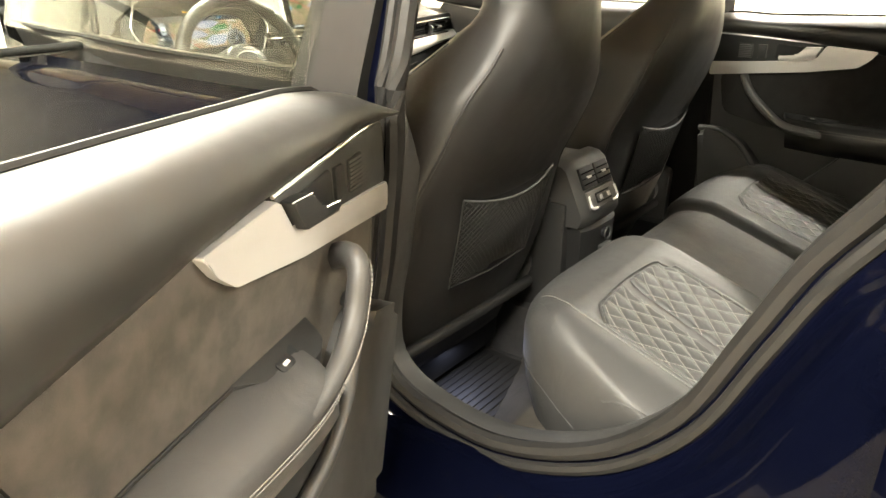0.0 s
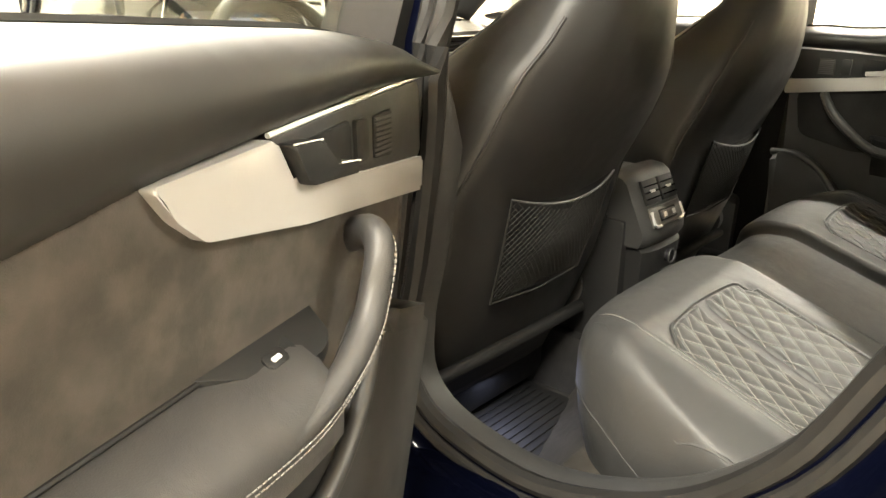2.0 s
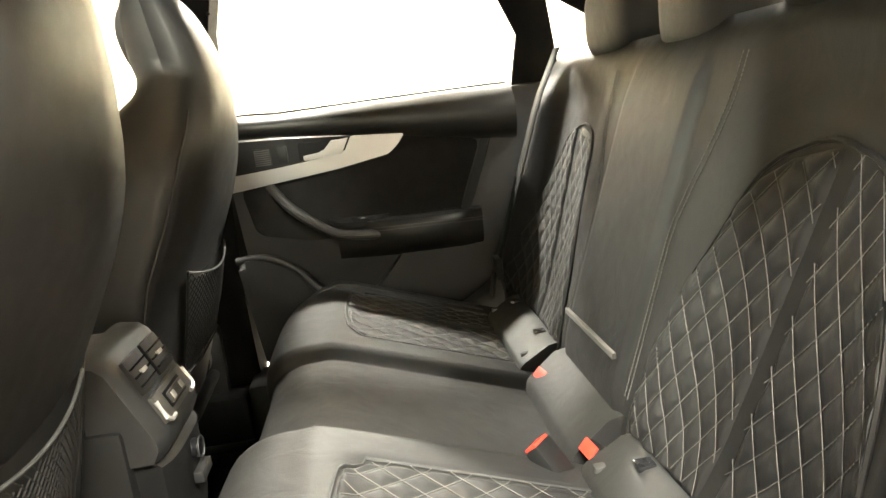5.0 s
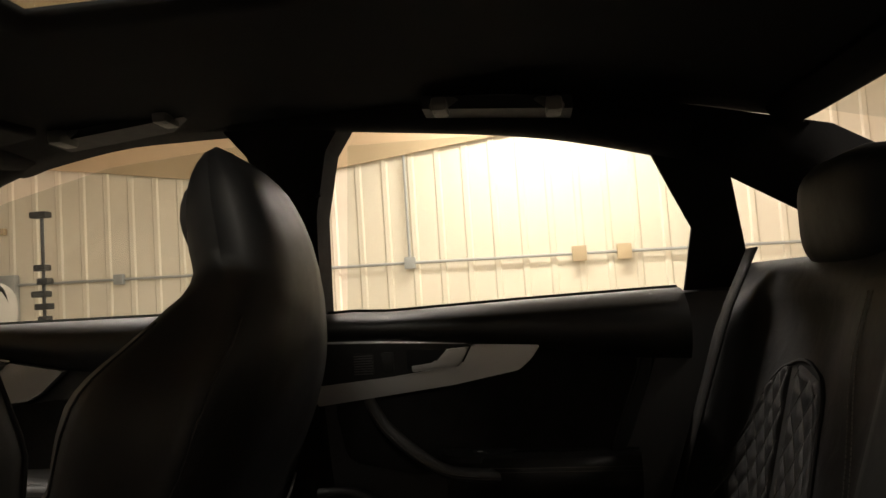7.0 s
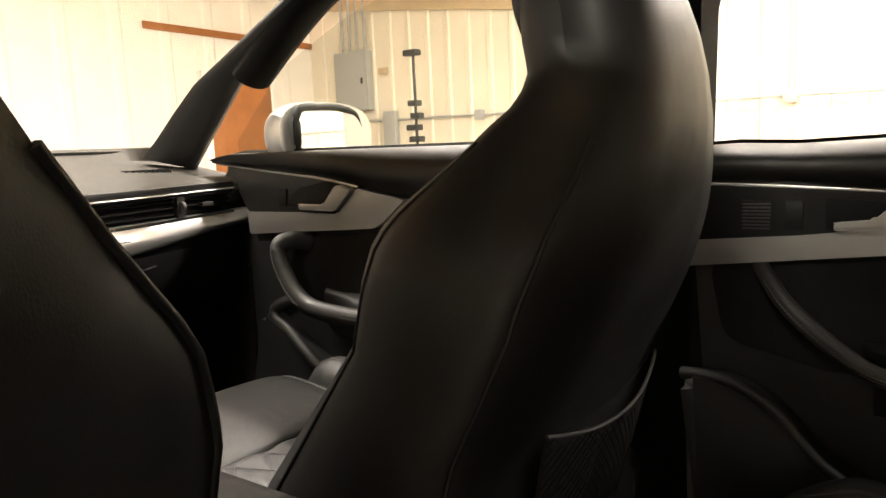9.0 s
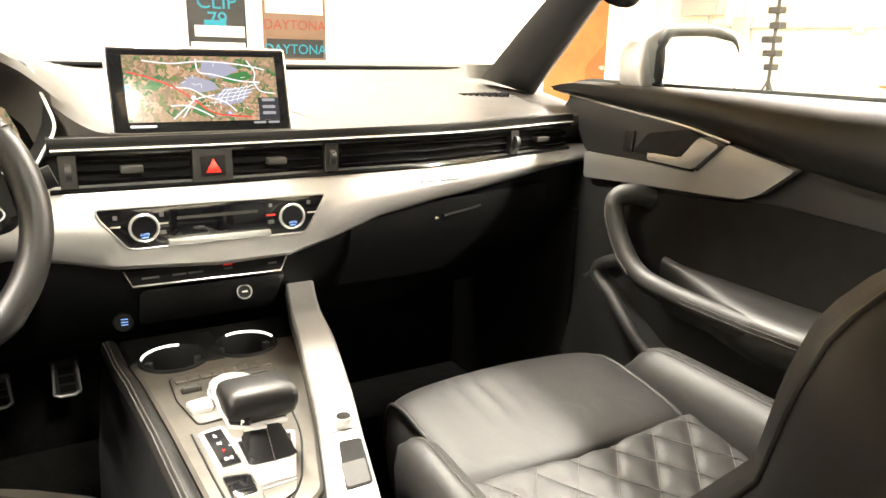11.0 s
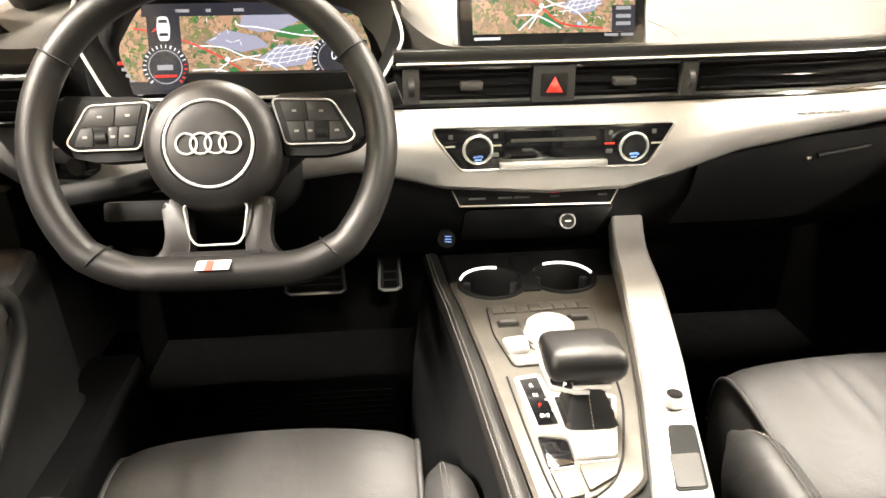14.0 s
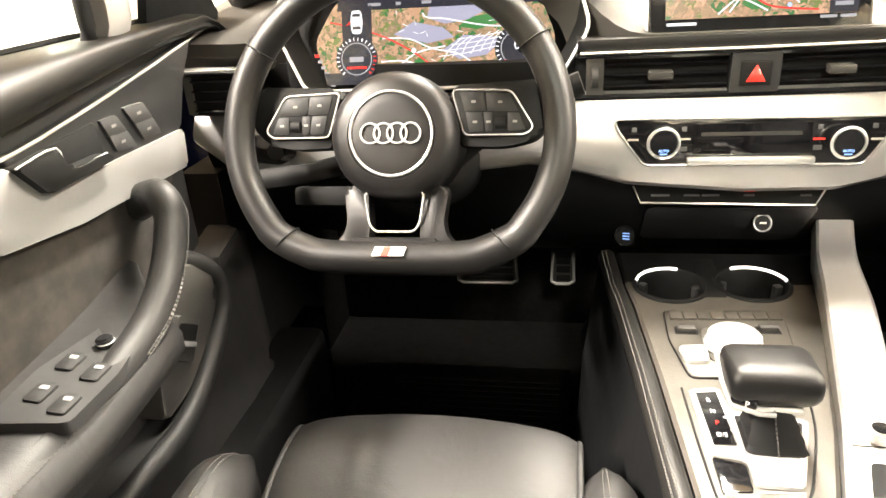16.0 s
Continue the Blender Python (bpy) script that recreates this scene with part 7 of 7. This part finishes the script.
WOODGREY = material("dark_brushed_trim", (0.070, 0.064, 0.055), 0.46, metal=0.3, grain=0.15, gscale=300, var=0.12, vscale=30)
CUPS = ((-0.067, 0.803, 0.043), (0.032, 0.810, 0.043))


def panel_with_holes(y0, y1, n, left, right):
    """A thin plate between two edge lines, with the cup holders cut out."""
    rows = []
    for i in range(n + 1):
        y = y0 + (y1 - y0) * i / n
        a, b = left(y), right(y)
        rows.append([Vector((a, y, ZC - 0.006)), Vector((a, y, ZC))] + [Vector((a + 0.004 + (b - a - 0.008) * k / 60, y, ZC + 0.003)) for k in range(61)] + [Vector((b, y, ZC)), Vector((b, y, ZC - 0.006))])
    plate = loft(rows, caps=False, closed=False)
    gone = [q for q in plate.faces if any((q.calc_center_median().x - c[0]) ** 2 + (q.calc_center_median().y - c[1]) ** 2 < c[2] ** 2 for c in CUPS)]
    bmesh.ops.delete(plate, geom=gone, context="FACES")
    return plate


part("trim_panel", panel_with_holes(0.375, 0.812, 120, lambda y: lerp(y, LEFT) + 0.011, lambda y: lerp(y, ALU_L) - 0.003 - 0.055 * (1 - smoothstep(0.365, 0.43, y))), WOODGREY, console, "dark brushed trim panel", smooth=30)
part("cup_surround", panel_with_holes(0.8125, 0.90, 30, lambda y: lerp(y, LEFT) + 0.011, lambda y: lerp(y, ALU_L) - 0.003), PLASTIC_DARK, console, "black panel behind the cup holders", smooth=30)
trim_rise = lambda y: 0.034 * smoothstep(0.30, 0.95, y)
rings = []
for i in range(53):
    y = 0.22 + 0.72 * i / 52
    # the trim climbs gently and then turns up into the dashboard
    rise = trim_rise(y)
    pull = 1 - 0.4 * rise / 0.42
    a, b = -0.2 + (lerp(y, ALU_L) + 0.2) * pull, -0.2 + (lerp(y, ALU_R) + 0.2) * pull
    z = ZC + 0.004 + rise + 0.075 * smoothstep(0.80, 0.95, y) ** 1.5
    rings.append([Vector((a, y, z - 0.045)), Vector((a, y, z)), Vector((a + 0.003, y, z + 0.003)), Vector((b - 0.005, y, z + 0.003)), Vector((b, y, z - 0.002)), Vector((b + 0.003, y, z - 0.07))])
part("aluminium_trim", loft(rings), ALU, console, "brushed aluminium side trim", smooth=30)
edge = [(lerp(y, LEFT) - 0.002, y, ZC - 0.004) for y in (0.30 + 0.60 * i / 24 for i in range(25))]
part("padded_edge", tube(edge, 0.012, 12), LEATHER_SOFT, console, "padded leather edge", 70)
for dx in (-0.004, 0.001):
    part("stitching", dashes([(p[0] + dx - 0.0035, p[1], p[2] + 0.0112) for p in edge], 0.0009, 0.0042), STITCH, console, "light grey stitching")
part("side_wall", loft([[Vector((lerp(y, LEFT) - 0.012 - k * 0.02, y, z)) for z, k in ((0.30, 1.6), (0.50, 1.0), (0.655, 0.0))] + [Vector((lerp(y, LEFT) - 0.004, y, 0.655)), Vector((lerp(y, LEFT) - 0.004, y, 0.30))] for y in (0.25 + 0.65 * i / 10 for i in range(11))]), LOWER_DASH, console, "smooth grey console side", 60)
# cup holders
for cx0, cy0, r in CUPS:
    cup = part("cup_holder", loft([[Vector((cx0 + q * r * math.cos(a), cy0 + q * r * math.sin(a), z)) for a in (2 * math.pi * j / 40 for j in range(40))] for q, z in ((1.10, ZC + 0.0032), (1.08, ZC + 0.0062), (1.0, ZC + 0.0068), (0.97, ZC + 0.004), (0.95, ZC - 0.02), (0.90, ZC - 0.066), (0.02, ZC - 0.068))], caps=False), PLASTIC_DARK, console, "black round cup holder", 50)
    arc = [(cx0 + r * 0.985 * math.cos(radians(a)), cy0 + r * 0.985 * math.sin(radians(a)), ZC + 0.0064) for a in ((72 + 6 * i for i in range(17)) if cx0 < 0 else (8 + 6 * i for i in range(19)))]
    part("light_arc", tube(arc, 0.0019, 6), LED_WHITE, cup, "glowing rim light")
    for a in (20, 150):
        px, py = cx0 + 0.9 * r * math.cos(radians(a)), cy0 + 0.9 * r * math.sin(radians(a))
        part("grip_tab", moved(box(-0.007, 0.003, -0.005, 0.005, -0.03, -0.004, 0.002), Matrix.Translation((px, py, ZC)) @ Matrix.Rotation(radians(a), 4, "Z")), PLASTIC, cup, "soft grip tab")
part("cup_bridge", box(-0.030, -0.004, 0.775, 0.880, ZC - 0.004, ZC + 0.0055, 0.002), PLASTIC_DARK, console, "black bridge between the cups")
# control pad around the dial
PAD = round_poly([(-0.083, 0.738), (0.046, 0.744), (0.047, 0.719), (0.040, 0.654), (0.032, 0.608), (-0.072, 0.602), (-0.084, 0.672)], 0.008)
mm = part("control_pad", slab(PAD, lambda u, v, d: Vector((u, v, ZC + d)), 0.0, 0.0055, 0.0015), WOODGREY, console, "dark control pad")
part("pad_groove", tube([(u, v, ZC + 0.0034) for u, v in PAD], 0.0014, 6, closed=True), PLASTIC_DARK, mm, "dark groove")
for k in range(8):
    part("favourite_key", moved(box(-0.0074, 0.0074, -0.0085, 0.0085, 0, 0.0035, 0.001), pose(-0.0715 + 0.0156 * k, 0.7225 + 0.0007 * k, ZC + 0.0045, 0, 0, 2.5)), WOODGREY, mm, "slim preset key")
part("dial_base", slab(round_poly([(-0.050, 0.690), (-0.040, 0.702), (0.004, 0.700), (0.014, 0.668), (0.010, 0.630), (-0.048, 0.628)], 0.012), lambda u, v, d: Vector((u, v, ZC + d)), 0.004, 0.0075, 0.001), WOODGREY, mm, "raised dial surround")
dl = part("dial", disc(0.0285, 0.017, 48, 0.0275, m=Matrix.Translation((-0.020, 0.660, ZC + 0.005)), bev=0.002), ALU, mm, "round satin dial")
part("dial_edge", ring(0.0288, 0.0022, 48, 8, m=Matrix.Translation((-0.020, 0.660, ZC + 0.010))), CHROME, dl, "ribbed chrome edge")
for x0, y0 in ((-0.064, 0.6905), (0.024, 0.6965)):
    part("toggle", box(x0 - 0.0105, x0 + 0.0105, y0 - 0.0055, y0 + 0.0055, ZC + 0.005, ZC + 0.012, 0.003), TRIM_GREY, mm, "dark toggle")
    part("toggle_slot", box(x0 - 0.0125, x0 + 0.0125, y0 - 0.0075, y0 + 0.0075, ZC + 0.004, ZC + 0.0060, 0.0005), PLASTIC_DARK, mm)
part("key", slab(round_poly([(-0.078, 0.652), (-0.049, 0.656), (-0.050, 0.626), (-0.073, 0.625)], 0.004), lambda u, v, d: Vector((u, v, ZC + d)), 0.004, 0.0105, 0.002), ALU, mm, "satin key")
part("panel_groove", tube(spline([(-0.083, 0.585, ZC + 0.0032), (-0.079, 0.49, ZC + 0.0032), (-0.073, 0.415, ZC + 0.0032), (-0.066, 0.400, ZC + 0.0032), (-0.043, 0.405, ZC + 0.0032), (-0.020, 0.421, ZC + 0.0032), (-0.004, 0.445, ZC + 0.0032), (0.006, 0.470, ZC + 0.0032), (0.026, 0.535, ZC + 0.0032), (0.034, 0.60, ZC + 0.0032)], 4), 0.0012, 6), PLASTIC_DARK, console, "dark groove round the shift keys")
# shift gate and lever
gate = [(-0.078, 0.579), (-0.049, 0.584), (-0.045, 0.548), (0.021, 0.540), (0.004, 0.482), (-0.006, 0.452), (-0.043, 0.453), (-0.044, 0.483), (-0.073, 0.489)]
gp = part("shift_plate", slab(round_poly(gate, 0.004), lambda u, v, d: Vector((u, v, ZC + d)), 0.0, 0.0065, 0.0015), CHROME, console, "satin chrome shift plate")
part("gate_well", slab(round_poly([(-0.043, 0.541), (0.014, 0.534), (0.001, 0.487), (-0.042, 0.490)], 0.003), lambda u, v, d: Vector((u, v, ZC + d)), 0.005, 0.0072), PLASTIC_DARK, gp, "black gate well")
part("shift_display", slab([(-0.072, 0.572), (-0.053, 0.575), (-0.049, 0.499), (-0.068, 0.498)], lambda u, v, d: Vector((u, v, ZC + d)), 0.006, 0.0080), GLOSS, gp, "black gear display")
for k, (txt, mat) in enumerate((("R", WHITE_MARK), ("N", WHITE_MARK), ("P", RED_MARK), ("D/S", WHITE_MARK))):
    words(txt, 0.0072, pose(-0.0625 + 0.0012 * k, 0.560 - 0.0165 * k, ZC + 0.0083, 0, 0, 0), mat, gp, "gear_letter", 0.9)
for dx, dy in ((-0.052, 0.536), (-0.049, 0.518)):
    part("gear_mark", box(dx - 0.0012, dx + 0.0012, dy - 0.0012, dy + 0.0012, ZC + 0.0079, ZC + 0.0082), WHITE_MARK, gp)
rings = []
for k in range(9):
    h = k / 8
    w = (1 - 0.48 * h) * (1.0 if k % 2 == 0 else 0.94)
    rings.append([Vector((-0.017 - 0.004 * h + 0.026 * w * sx, 0.511 + 0.012 * h + 0.023 * w * sy, ZC + 0.006 + 0.042 * h)) for sx, sy in ((-1, -0.8), (-0.8, -1), (0, -1.06), (0.8, -1), (1, -0.8), (1, 0.8), (0.8, 1), (-0.8, 1), (-1, 0.8))])
boot = part("boot", loft(rings), PLASTIC_DARK, gp, "black pleated gaiter", 30)
part("stitching", dashes([(r[2].x, r[2].y - 0.0006, r[2].z) for r in rings], 0.0007, 0.004), STITCH, boot)
KNOB = ((-1, -0.78), (-0.94, -0.93), (-0.80, -1), (0.80, -1), (0.94, -0.93), (1, -0.78), (1.0, 0.6), (0.93, 0.88), (0.78, 1), (-0.78, 1), (-0.93, 0.88), (-1.0, 0.6))
lever = part("gear_lever", loft([[Vector((-0.022 + a * 0.0385 * sx * (1 + 0.03 * sy), 0.529 + 0.030 * sy * a + sh, z - 0.003 * sy * (z > 0.735))) for sx, sy in KNOB]
                                 for a, z, sh in ((0.55, 0.712, 0.006), (0.82, 0.7135, 0.002), (0.92, 0.718, 0.000), (0.985, 0.727, -0.003), (1.0, 0.735, -0.003), (0.985, 0.7400, -0.001), (0.94, 0.7435, 0.001), (0.84, 0.7458, 0.003), (0.55, 0.7472, 0.004))]), WHEEL_LEATHER, console, "black leather gear lever", 50)
part("lever_edge", tube([(-0.062, 0.552, 0.734), (-0.0625, 0.520, 0.728), (-0.058, 0.500, 0.718), (-0.036, 0.494, 0.7135), (-0.022, 0.498, 0.710)], 0.0022, 8), CHROME, lever, "chrome lever edge")
part("lever_base", box(-0.044, 0.004, 0.506, 0.546, 0.7035, 0.7125, 0.003), CHROME, lever, "chrome lever base")
part("park_button", moved(box(-0.011, 0.011, -0.005, 0.006, -0.0075, 0.0075, 0.003), pose(-0.047, 0.5035, 0.7220, -12, 0, -14)), GLOSS, lever, "park button")
words("P", 0.0075, pose(-0.0455, 0.4980, 0.7200, 78, 0, -14), WHITE_MARK, lever, "park_letter")
part("lever_neck", tube([(-0.019, 0.520, ZC + 0.040), (-0.020, 0.524, 0.708)], 0.013, 12), CHROME, lever, "chrome neck")
part("start_stop_key", slab(round_poly([(-0.072, 0.484), (-0.046, 0.477), (-0.046, 0.446), (-0.070, 0.442)], 0.002), lambda u, v, d: Vector((u, v, ZC + d)), 0.0, 0.0055, 0.001), GLOSS, console, "gloss black key")
part("brake_key", slab(round_poly([(-0.070, 0.4385), (-0.0465, 0.4405), (-0.047, 0.408), (-0.066, 0.404)], 0.002), lambda u, v, d: Vector((u, v, ZC + d)), 0.0, 0.0060, 0.0015), WOODGREY, console, "parking brake key")
part("brake_edge", tube([(-0.0695, 0.4388, ZC + 0.0062), (-0.047, 0.4408, ZC + 0.0062)], 0.0010, 6), CHROME, console, "bright key edge")
part("brake_mark", ring(0.0042, 0.0007, 20, 4, m=Matrix.Translation((-0.0575, 0.421, ZC + 0.0063))), WHITE_MARK, console)
part("hold_key", slab(round_poly([(-0.043, 0.444), (-0.006, 0.446), (-0.014, 0.428), (-0.042, 0.412)], 0.003), lambda u, v, d: Vector((u, v, ZC + d)), 0.0, 0.0060, 0.0015), WOODGREY, console, "hold key")
part("hold_edge", tube([(-0.042, 0.4442, ZC + 0.0062), (-0.007, 0.4462, ZC + 0.0062)], 0.0010, 6), CHROME, console, "bright key edge")
# volume knob and tray on the aluminium trim
vk = part("volume_knob", disc(0.0100, 0.012, 32, 0.0096, m=Matrix.Translation((0.067, 0.508, ZC + 0.0085 + 0.006)), bev=0.0012), CHROME, console, "knurled volume knob")
part("knob_top", disc(0.0078, 0.0006, 28, m=Matrix.Translation((0.067, 0.508, ZC + 0.0085 + 0.018))), GLOSS, vk, "gloss black cap")
part("tray_joint", box(0.042, 0.080, 0.4975, 0.4985, ZC, ZC + 0.0150), PLASTIC_DARK, console)
part("tray", slab(round_poly([(0.050, 0.479), (0.075, 0.477), (0.056, 0.400), (0.027, 0.400)], 0.005), lambda u, v, d: Vector((u, v, ZC + trim_rise(v) + d)), 0.0, 0.0077), LOWER_DASH, console, "dark tray slot")
part("tray_mat", slab(round_poly([(0.037, 0.441), (0.064, 0.441), (0.054, 0.403), (0.030, 0.403)], 0.003), lambda u, v, d: Vector((u, v, ZC + trim_rise(v) + d)), 0.006, 0.0083), PLASTIC, console, "dark grey tray mat")
part("armrest", box(-0.105, 0.105, -0.02, 0.24, 0.66, 0.735, 0.02, seg=3), LEATHER, console, "black leather centre armrest")
part("rear_body", box(-0.10, 0.10, -0.06, 0.25, 0.30, 0.66, 0.01), PLASTIC_DARK, console, "black console tail")

# rear vent unit
rv = thing("rear_vent_unit", (0, -0.09, 0.3), "grey rear vent and socket unit at the console's tail", "vent unit")
prof = [(-0.02, 0.755), (-0.045, 0.752), (-0.058, 0.742), (-0.105, 0.640), (-0.107, 0.626), (-0.098, 0.610), (-0.02, 0.608)]
rings = []
for i in range(13):
    u = -1 + 2 * i / 12
    rings.append([Vector((u * 0.092, y * (1 - 0.10 * abs(u) ** 6), z - 0.012 * abs(u) ** 6 * (1 if z > 0.7 else 0))) for y, z in prof])
part("body", loft(rings), DOOR_SKIN, rv, "dark grey plastic unit", smooth=40)
low = [(-0.02, 0.612), (-0.092, 0.612), (-0.106, 0.600), (-0.104, 0.50), (-0.085, 0.38), (-0.06, 0.30), (-0.02, 0.30)]
part("lower_body", loft([[Vector((u * (0.084 - 0.018 * (0.61 - z) / 0.31), y * (1 - 0.12 * abs(u) ** 4), z)) for y, z in low] for u in (-1 + 2 * i / 12 for i in range(13))]), PLASTIC_DARK, rv, "black lower body", smooth=40)
# local axes on the sloping face: x across, z up the slope, -y outwards
fr = pose(0, -0.0835, 0.691, -25, 0, 0)
for s in (-1, 1):
    vo = part("vent", moved(box(s * 0.034 - 0.030, s * 0.034 + 0.030, -0.003, 0.012, -0.002, 0.048, 0.003), fr), PLASTIC_DARK, rv, "black square vent")
    for k in range(3):
        part("slat", moved(box(s * 0.034 - 0.028, s * 0.034 + 0.028, -0.0055, 0.004, 0.008 + 0.0125 * k, 0.0105 + 0.0125 * k), fr), GLOSS, vo)
    part("tab", moved(box(s * 0.034 - 0.008, s * 0.034 + 0.008, -0.0075, -0.003, 0.020, 0.026, 0.001), fr), CHROME, vo)
cp = part("control_panel", moved(box(-0.062, 0.062, -0.004, 0.006, -0.048, -0.008, 0.004), fr), TRIM_GREY, rv, "grey rear climate panel")
for s in (-1, 1):
    part("bracket", moved(tube([(s * x, -0.0045, z) for x, z in ((0.040, -0.0475), (0.054, -0.0470), (0.0615, -0.041), (0.0615, -0.016))], 0.0034, 6), fr), CHROME, cp, "bright corner bracket")
part("slider_slot", moved(box(-0.034, 0.034, -0.0052, -0.003, -0.040, -0.016, 0.002), fr), LOWER_DASH, cp, "dark slider slot")
part("slider", moved(box(-0.030, 0.030, -0.009, -0.004, -0.036, -0.020, 0.003), fr), PLASTIC, cp)
part("slider_tip", moved(box(-0.024, -0.012, -0.010, -0.008, -0.033, -0.023, 0.001), fr), CHROME, cp)
part("slider_tip", moved(box(0.012, 0.024, -0.010, -0.008, -0.033, -0.023, 0.001), fr), CHROME, cp)
so = part("socket", disc(0.014, 0.010, 24, m=pose(0.0, -0.108, 0.582, 90, 0, 0), bev=0.003), GLOSS, rv, "round socket cover")
part("socket_tab", box(-0.024, 0.024, -0.122, -0.108, 0.540, 0.556, 0.003), DOOR_SKIN, rv, "grey socket lid tab")
part("socket_rim", ring(0.0145, 0.0012, 28, 6, m=pose(0.0, -0.1185, 0.582, 90, 0, 0)), DARK_METAL, so, "thin dark rim")

# ---- floor mats and footwell ----
def floor_mat(x0, x1, y0, y1, label):
    mt = thing("floor_mat", ((x0 + x1) / 2, (y0 + y1) / 2, 0.29), label, "floor mat", "floor mats")
    part("base", box(x0, x1, y0, y1, 0.2902, 0.297, 0.002), RUBBER, mt, "black rubber sheet")
    bm = bmesh.new()
    n = int((y1 - y0 - 0.04) / 0.017)
    for k in range(n):
        y = y0 + 0.02 + 0.017 * k
        box(x0 + 0.02, x1 - 0.02, y, y + 0.008, 0.296, 0.2992, bm=bm)
    part("ribs", bm, RUBBER, mt, "raised ribs")["kind"] = "stuff"


floor_mat(-0.56, -0.19, -0.13, 0.12, "black ribbed rubber mat in the rear footwell")
floor_mat(0.19, 0.56, -0.13, 0.12, "black ribbed rubber mat in the rear footwell")
floor_mat(-0.60, -0.19, 0.62, 1.15, "black ribbed rubber mat in the front footwell")
floor_mat(0.19, 0.62, 0.62, 1.15, "black ribbed rubber mat in the front footwell")
fl = thing("footwell_lamp", (-0.36, 0.03, 0.31), "small bluish-white lamp under the driver's seat", "lamp")
part("lens", box(-0.40, -0.32, 0.10, 0.115, 0.400, 0.408, 0.001), lit("lit_footwell", (0.7, 0.75, 1.0), 0.4), fl)
fa = bpy.data.lights.new("footwell_glow", "AREA")
fa.size, fa.energy, fa.color = 0.06, 0.05, (0.62, 0.66, 1.0)
new("footwell_glow", fa).matrix_basis = look((-0.36, 0.03, 0.40), (-0.37, -0.06, 0.29))

# ---- roof fittings ----
def grab_handle(s, y0, y1, z0, z1):
    """A folded handle from y0 to y1, its ends at heights z0 and z1."""
    g = thing("grab_handle", (s * 0.53, (y0 + y1) / 2, (z0 + z1) / 2), "black folding grab handle under the roof", "grab handle", "grab handles")
    h = lambda y: z0 + (z1 - z0) * (y - y0) / (y1 - y0)
    path = [(s * 0.516, y0 + 0.010, z0 - 0.002), (s * 0.524, y0, z0 + 0.006), (s * 0.540, y0 - 0.018, h(y0 - 0.018) + 0.015), (s * 0.545, y0 - 0.045, h(y0 - 0.045) + 0.018), (s * 0.546, (y0 + y1) / 2, (z0 + z1) / 2 + 0.019), (s * 0.545, y1 + 0.045, h(y1 + 0.045) + 0.018), (s * 0.540, y1 + 0.018, h(y1 + 0.018) + 0.015), (s * 0.524, y1, z1 + 0.006), (s * 0.516, y1 - 0.010, z1 - 0.002)]
    part("bar", tube(spline(path, 5), 0.0085, 10), TRIM_GREY, g, "grey plastic handle bar", 70)
    for y, z in ((y0, z0), (y1, z1)):
        part("bracket", box(min(s * 0.508, s * 0.56), max(s * 0.508, s * 0.56), y - 0.013, y + 0.013, z - 0.008, z + 0.016, 0.007), TRIM_GREY, g, "grey bracket")
    rings = [[Vector((s * a, y, h(y) + b)) for a, b in ((0.535, 0.002), (0.535, 0.024), (0.60, 0.030), (0.60, 0.0))] for y in (y0 + 0.03, y1 - 0.03)]
    part("recess", loft(rings), LOWER_DASH, g, "dark handle recess")


grab_handle(1, -0.348, -0.528, 1.338, 1.322)
grab_handle(1, 0.302, 0.116, 1.346, 1.364)
grab_handle(-1, -0.345, -0.540, 1.338, 1.322)


def sun_visor(s):
    v = thing("sun_visor", (s * 0.36, 0.42, 1.33), "black sun visor with a pale warning label", "sun visor", "sun visors")
    m = pose(s * 0.295, 0.385, 1.334, -6, 0, -s * 8)
    part("flap", moved(box(-0.17, 0.17, -0.075, 0.075, -0.008, 0.008, 0.007, seg=3), m), HEADLINER, v)
    part("label", moved(box(-0.045, 0.075, -0.045, 0.060, -0.0095, -0.0085), m), PALE_PRINT, v, "pale warning label")
    for k in range(3):
        part("text_bar", moved(box(-0.030, 0.04, -0.030 + 0.018 * k, -0.024 + 0.018 * k, -0.0102, -0.0096), m), GREY_BOX, v)


sun_visor(1)
sun_visor(-1)
clipb = thing("coat_hook", (0.68, -0.10, 1.24), "small black coat hook on the middle pillar", "coat hook")
part("hook", tube([(0.672, -0.098, 1.255), (0.650, -0.104, 1.245), (0.652, -0.106, 1.232)], 0.005, 8), PLASTIC_DARK, clipb)


# the open rear door swings out about its hinge
DOORS["rl"][0].matrix_basis = Matrix.Translation((-0.0093, -0.0037, 0.004)) @ Matrix.Translation(HINGE) @ Matrix.Rotation(radians(-68), 4, "Z") @ Matrix.Translation([-c for c in HINGE])
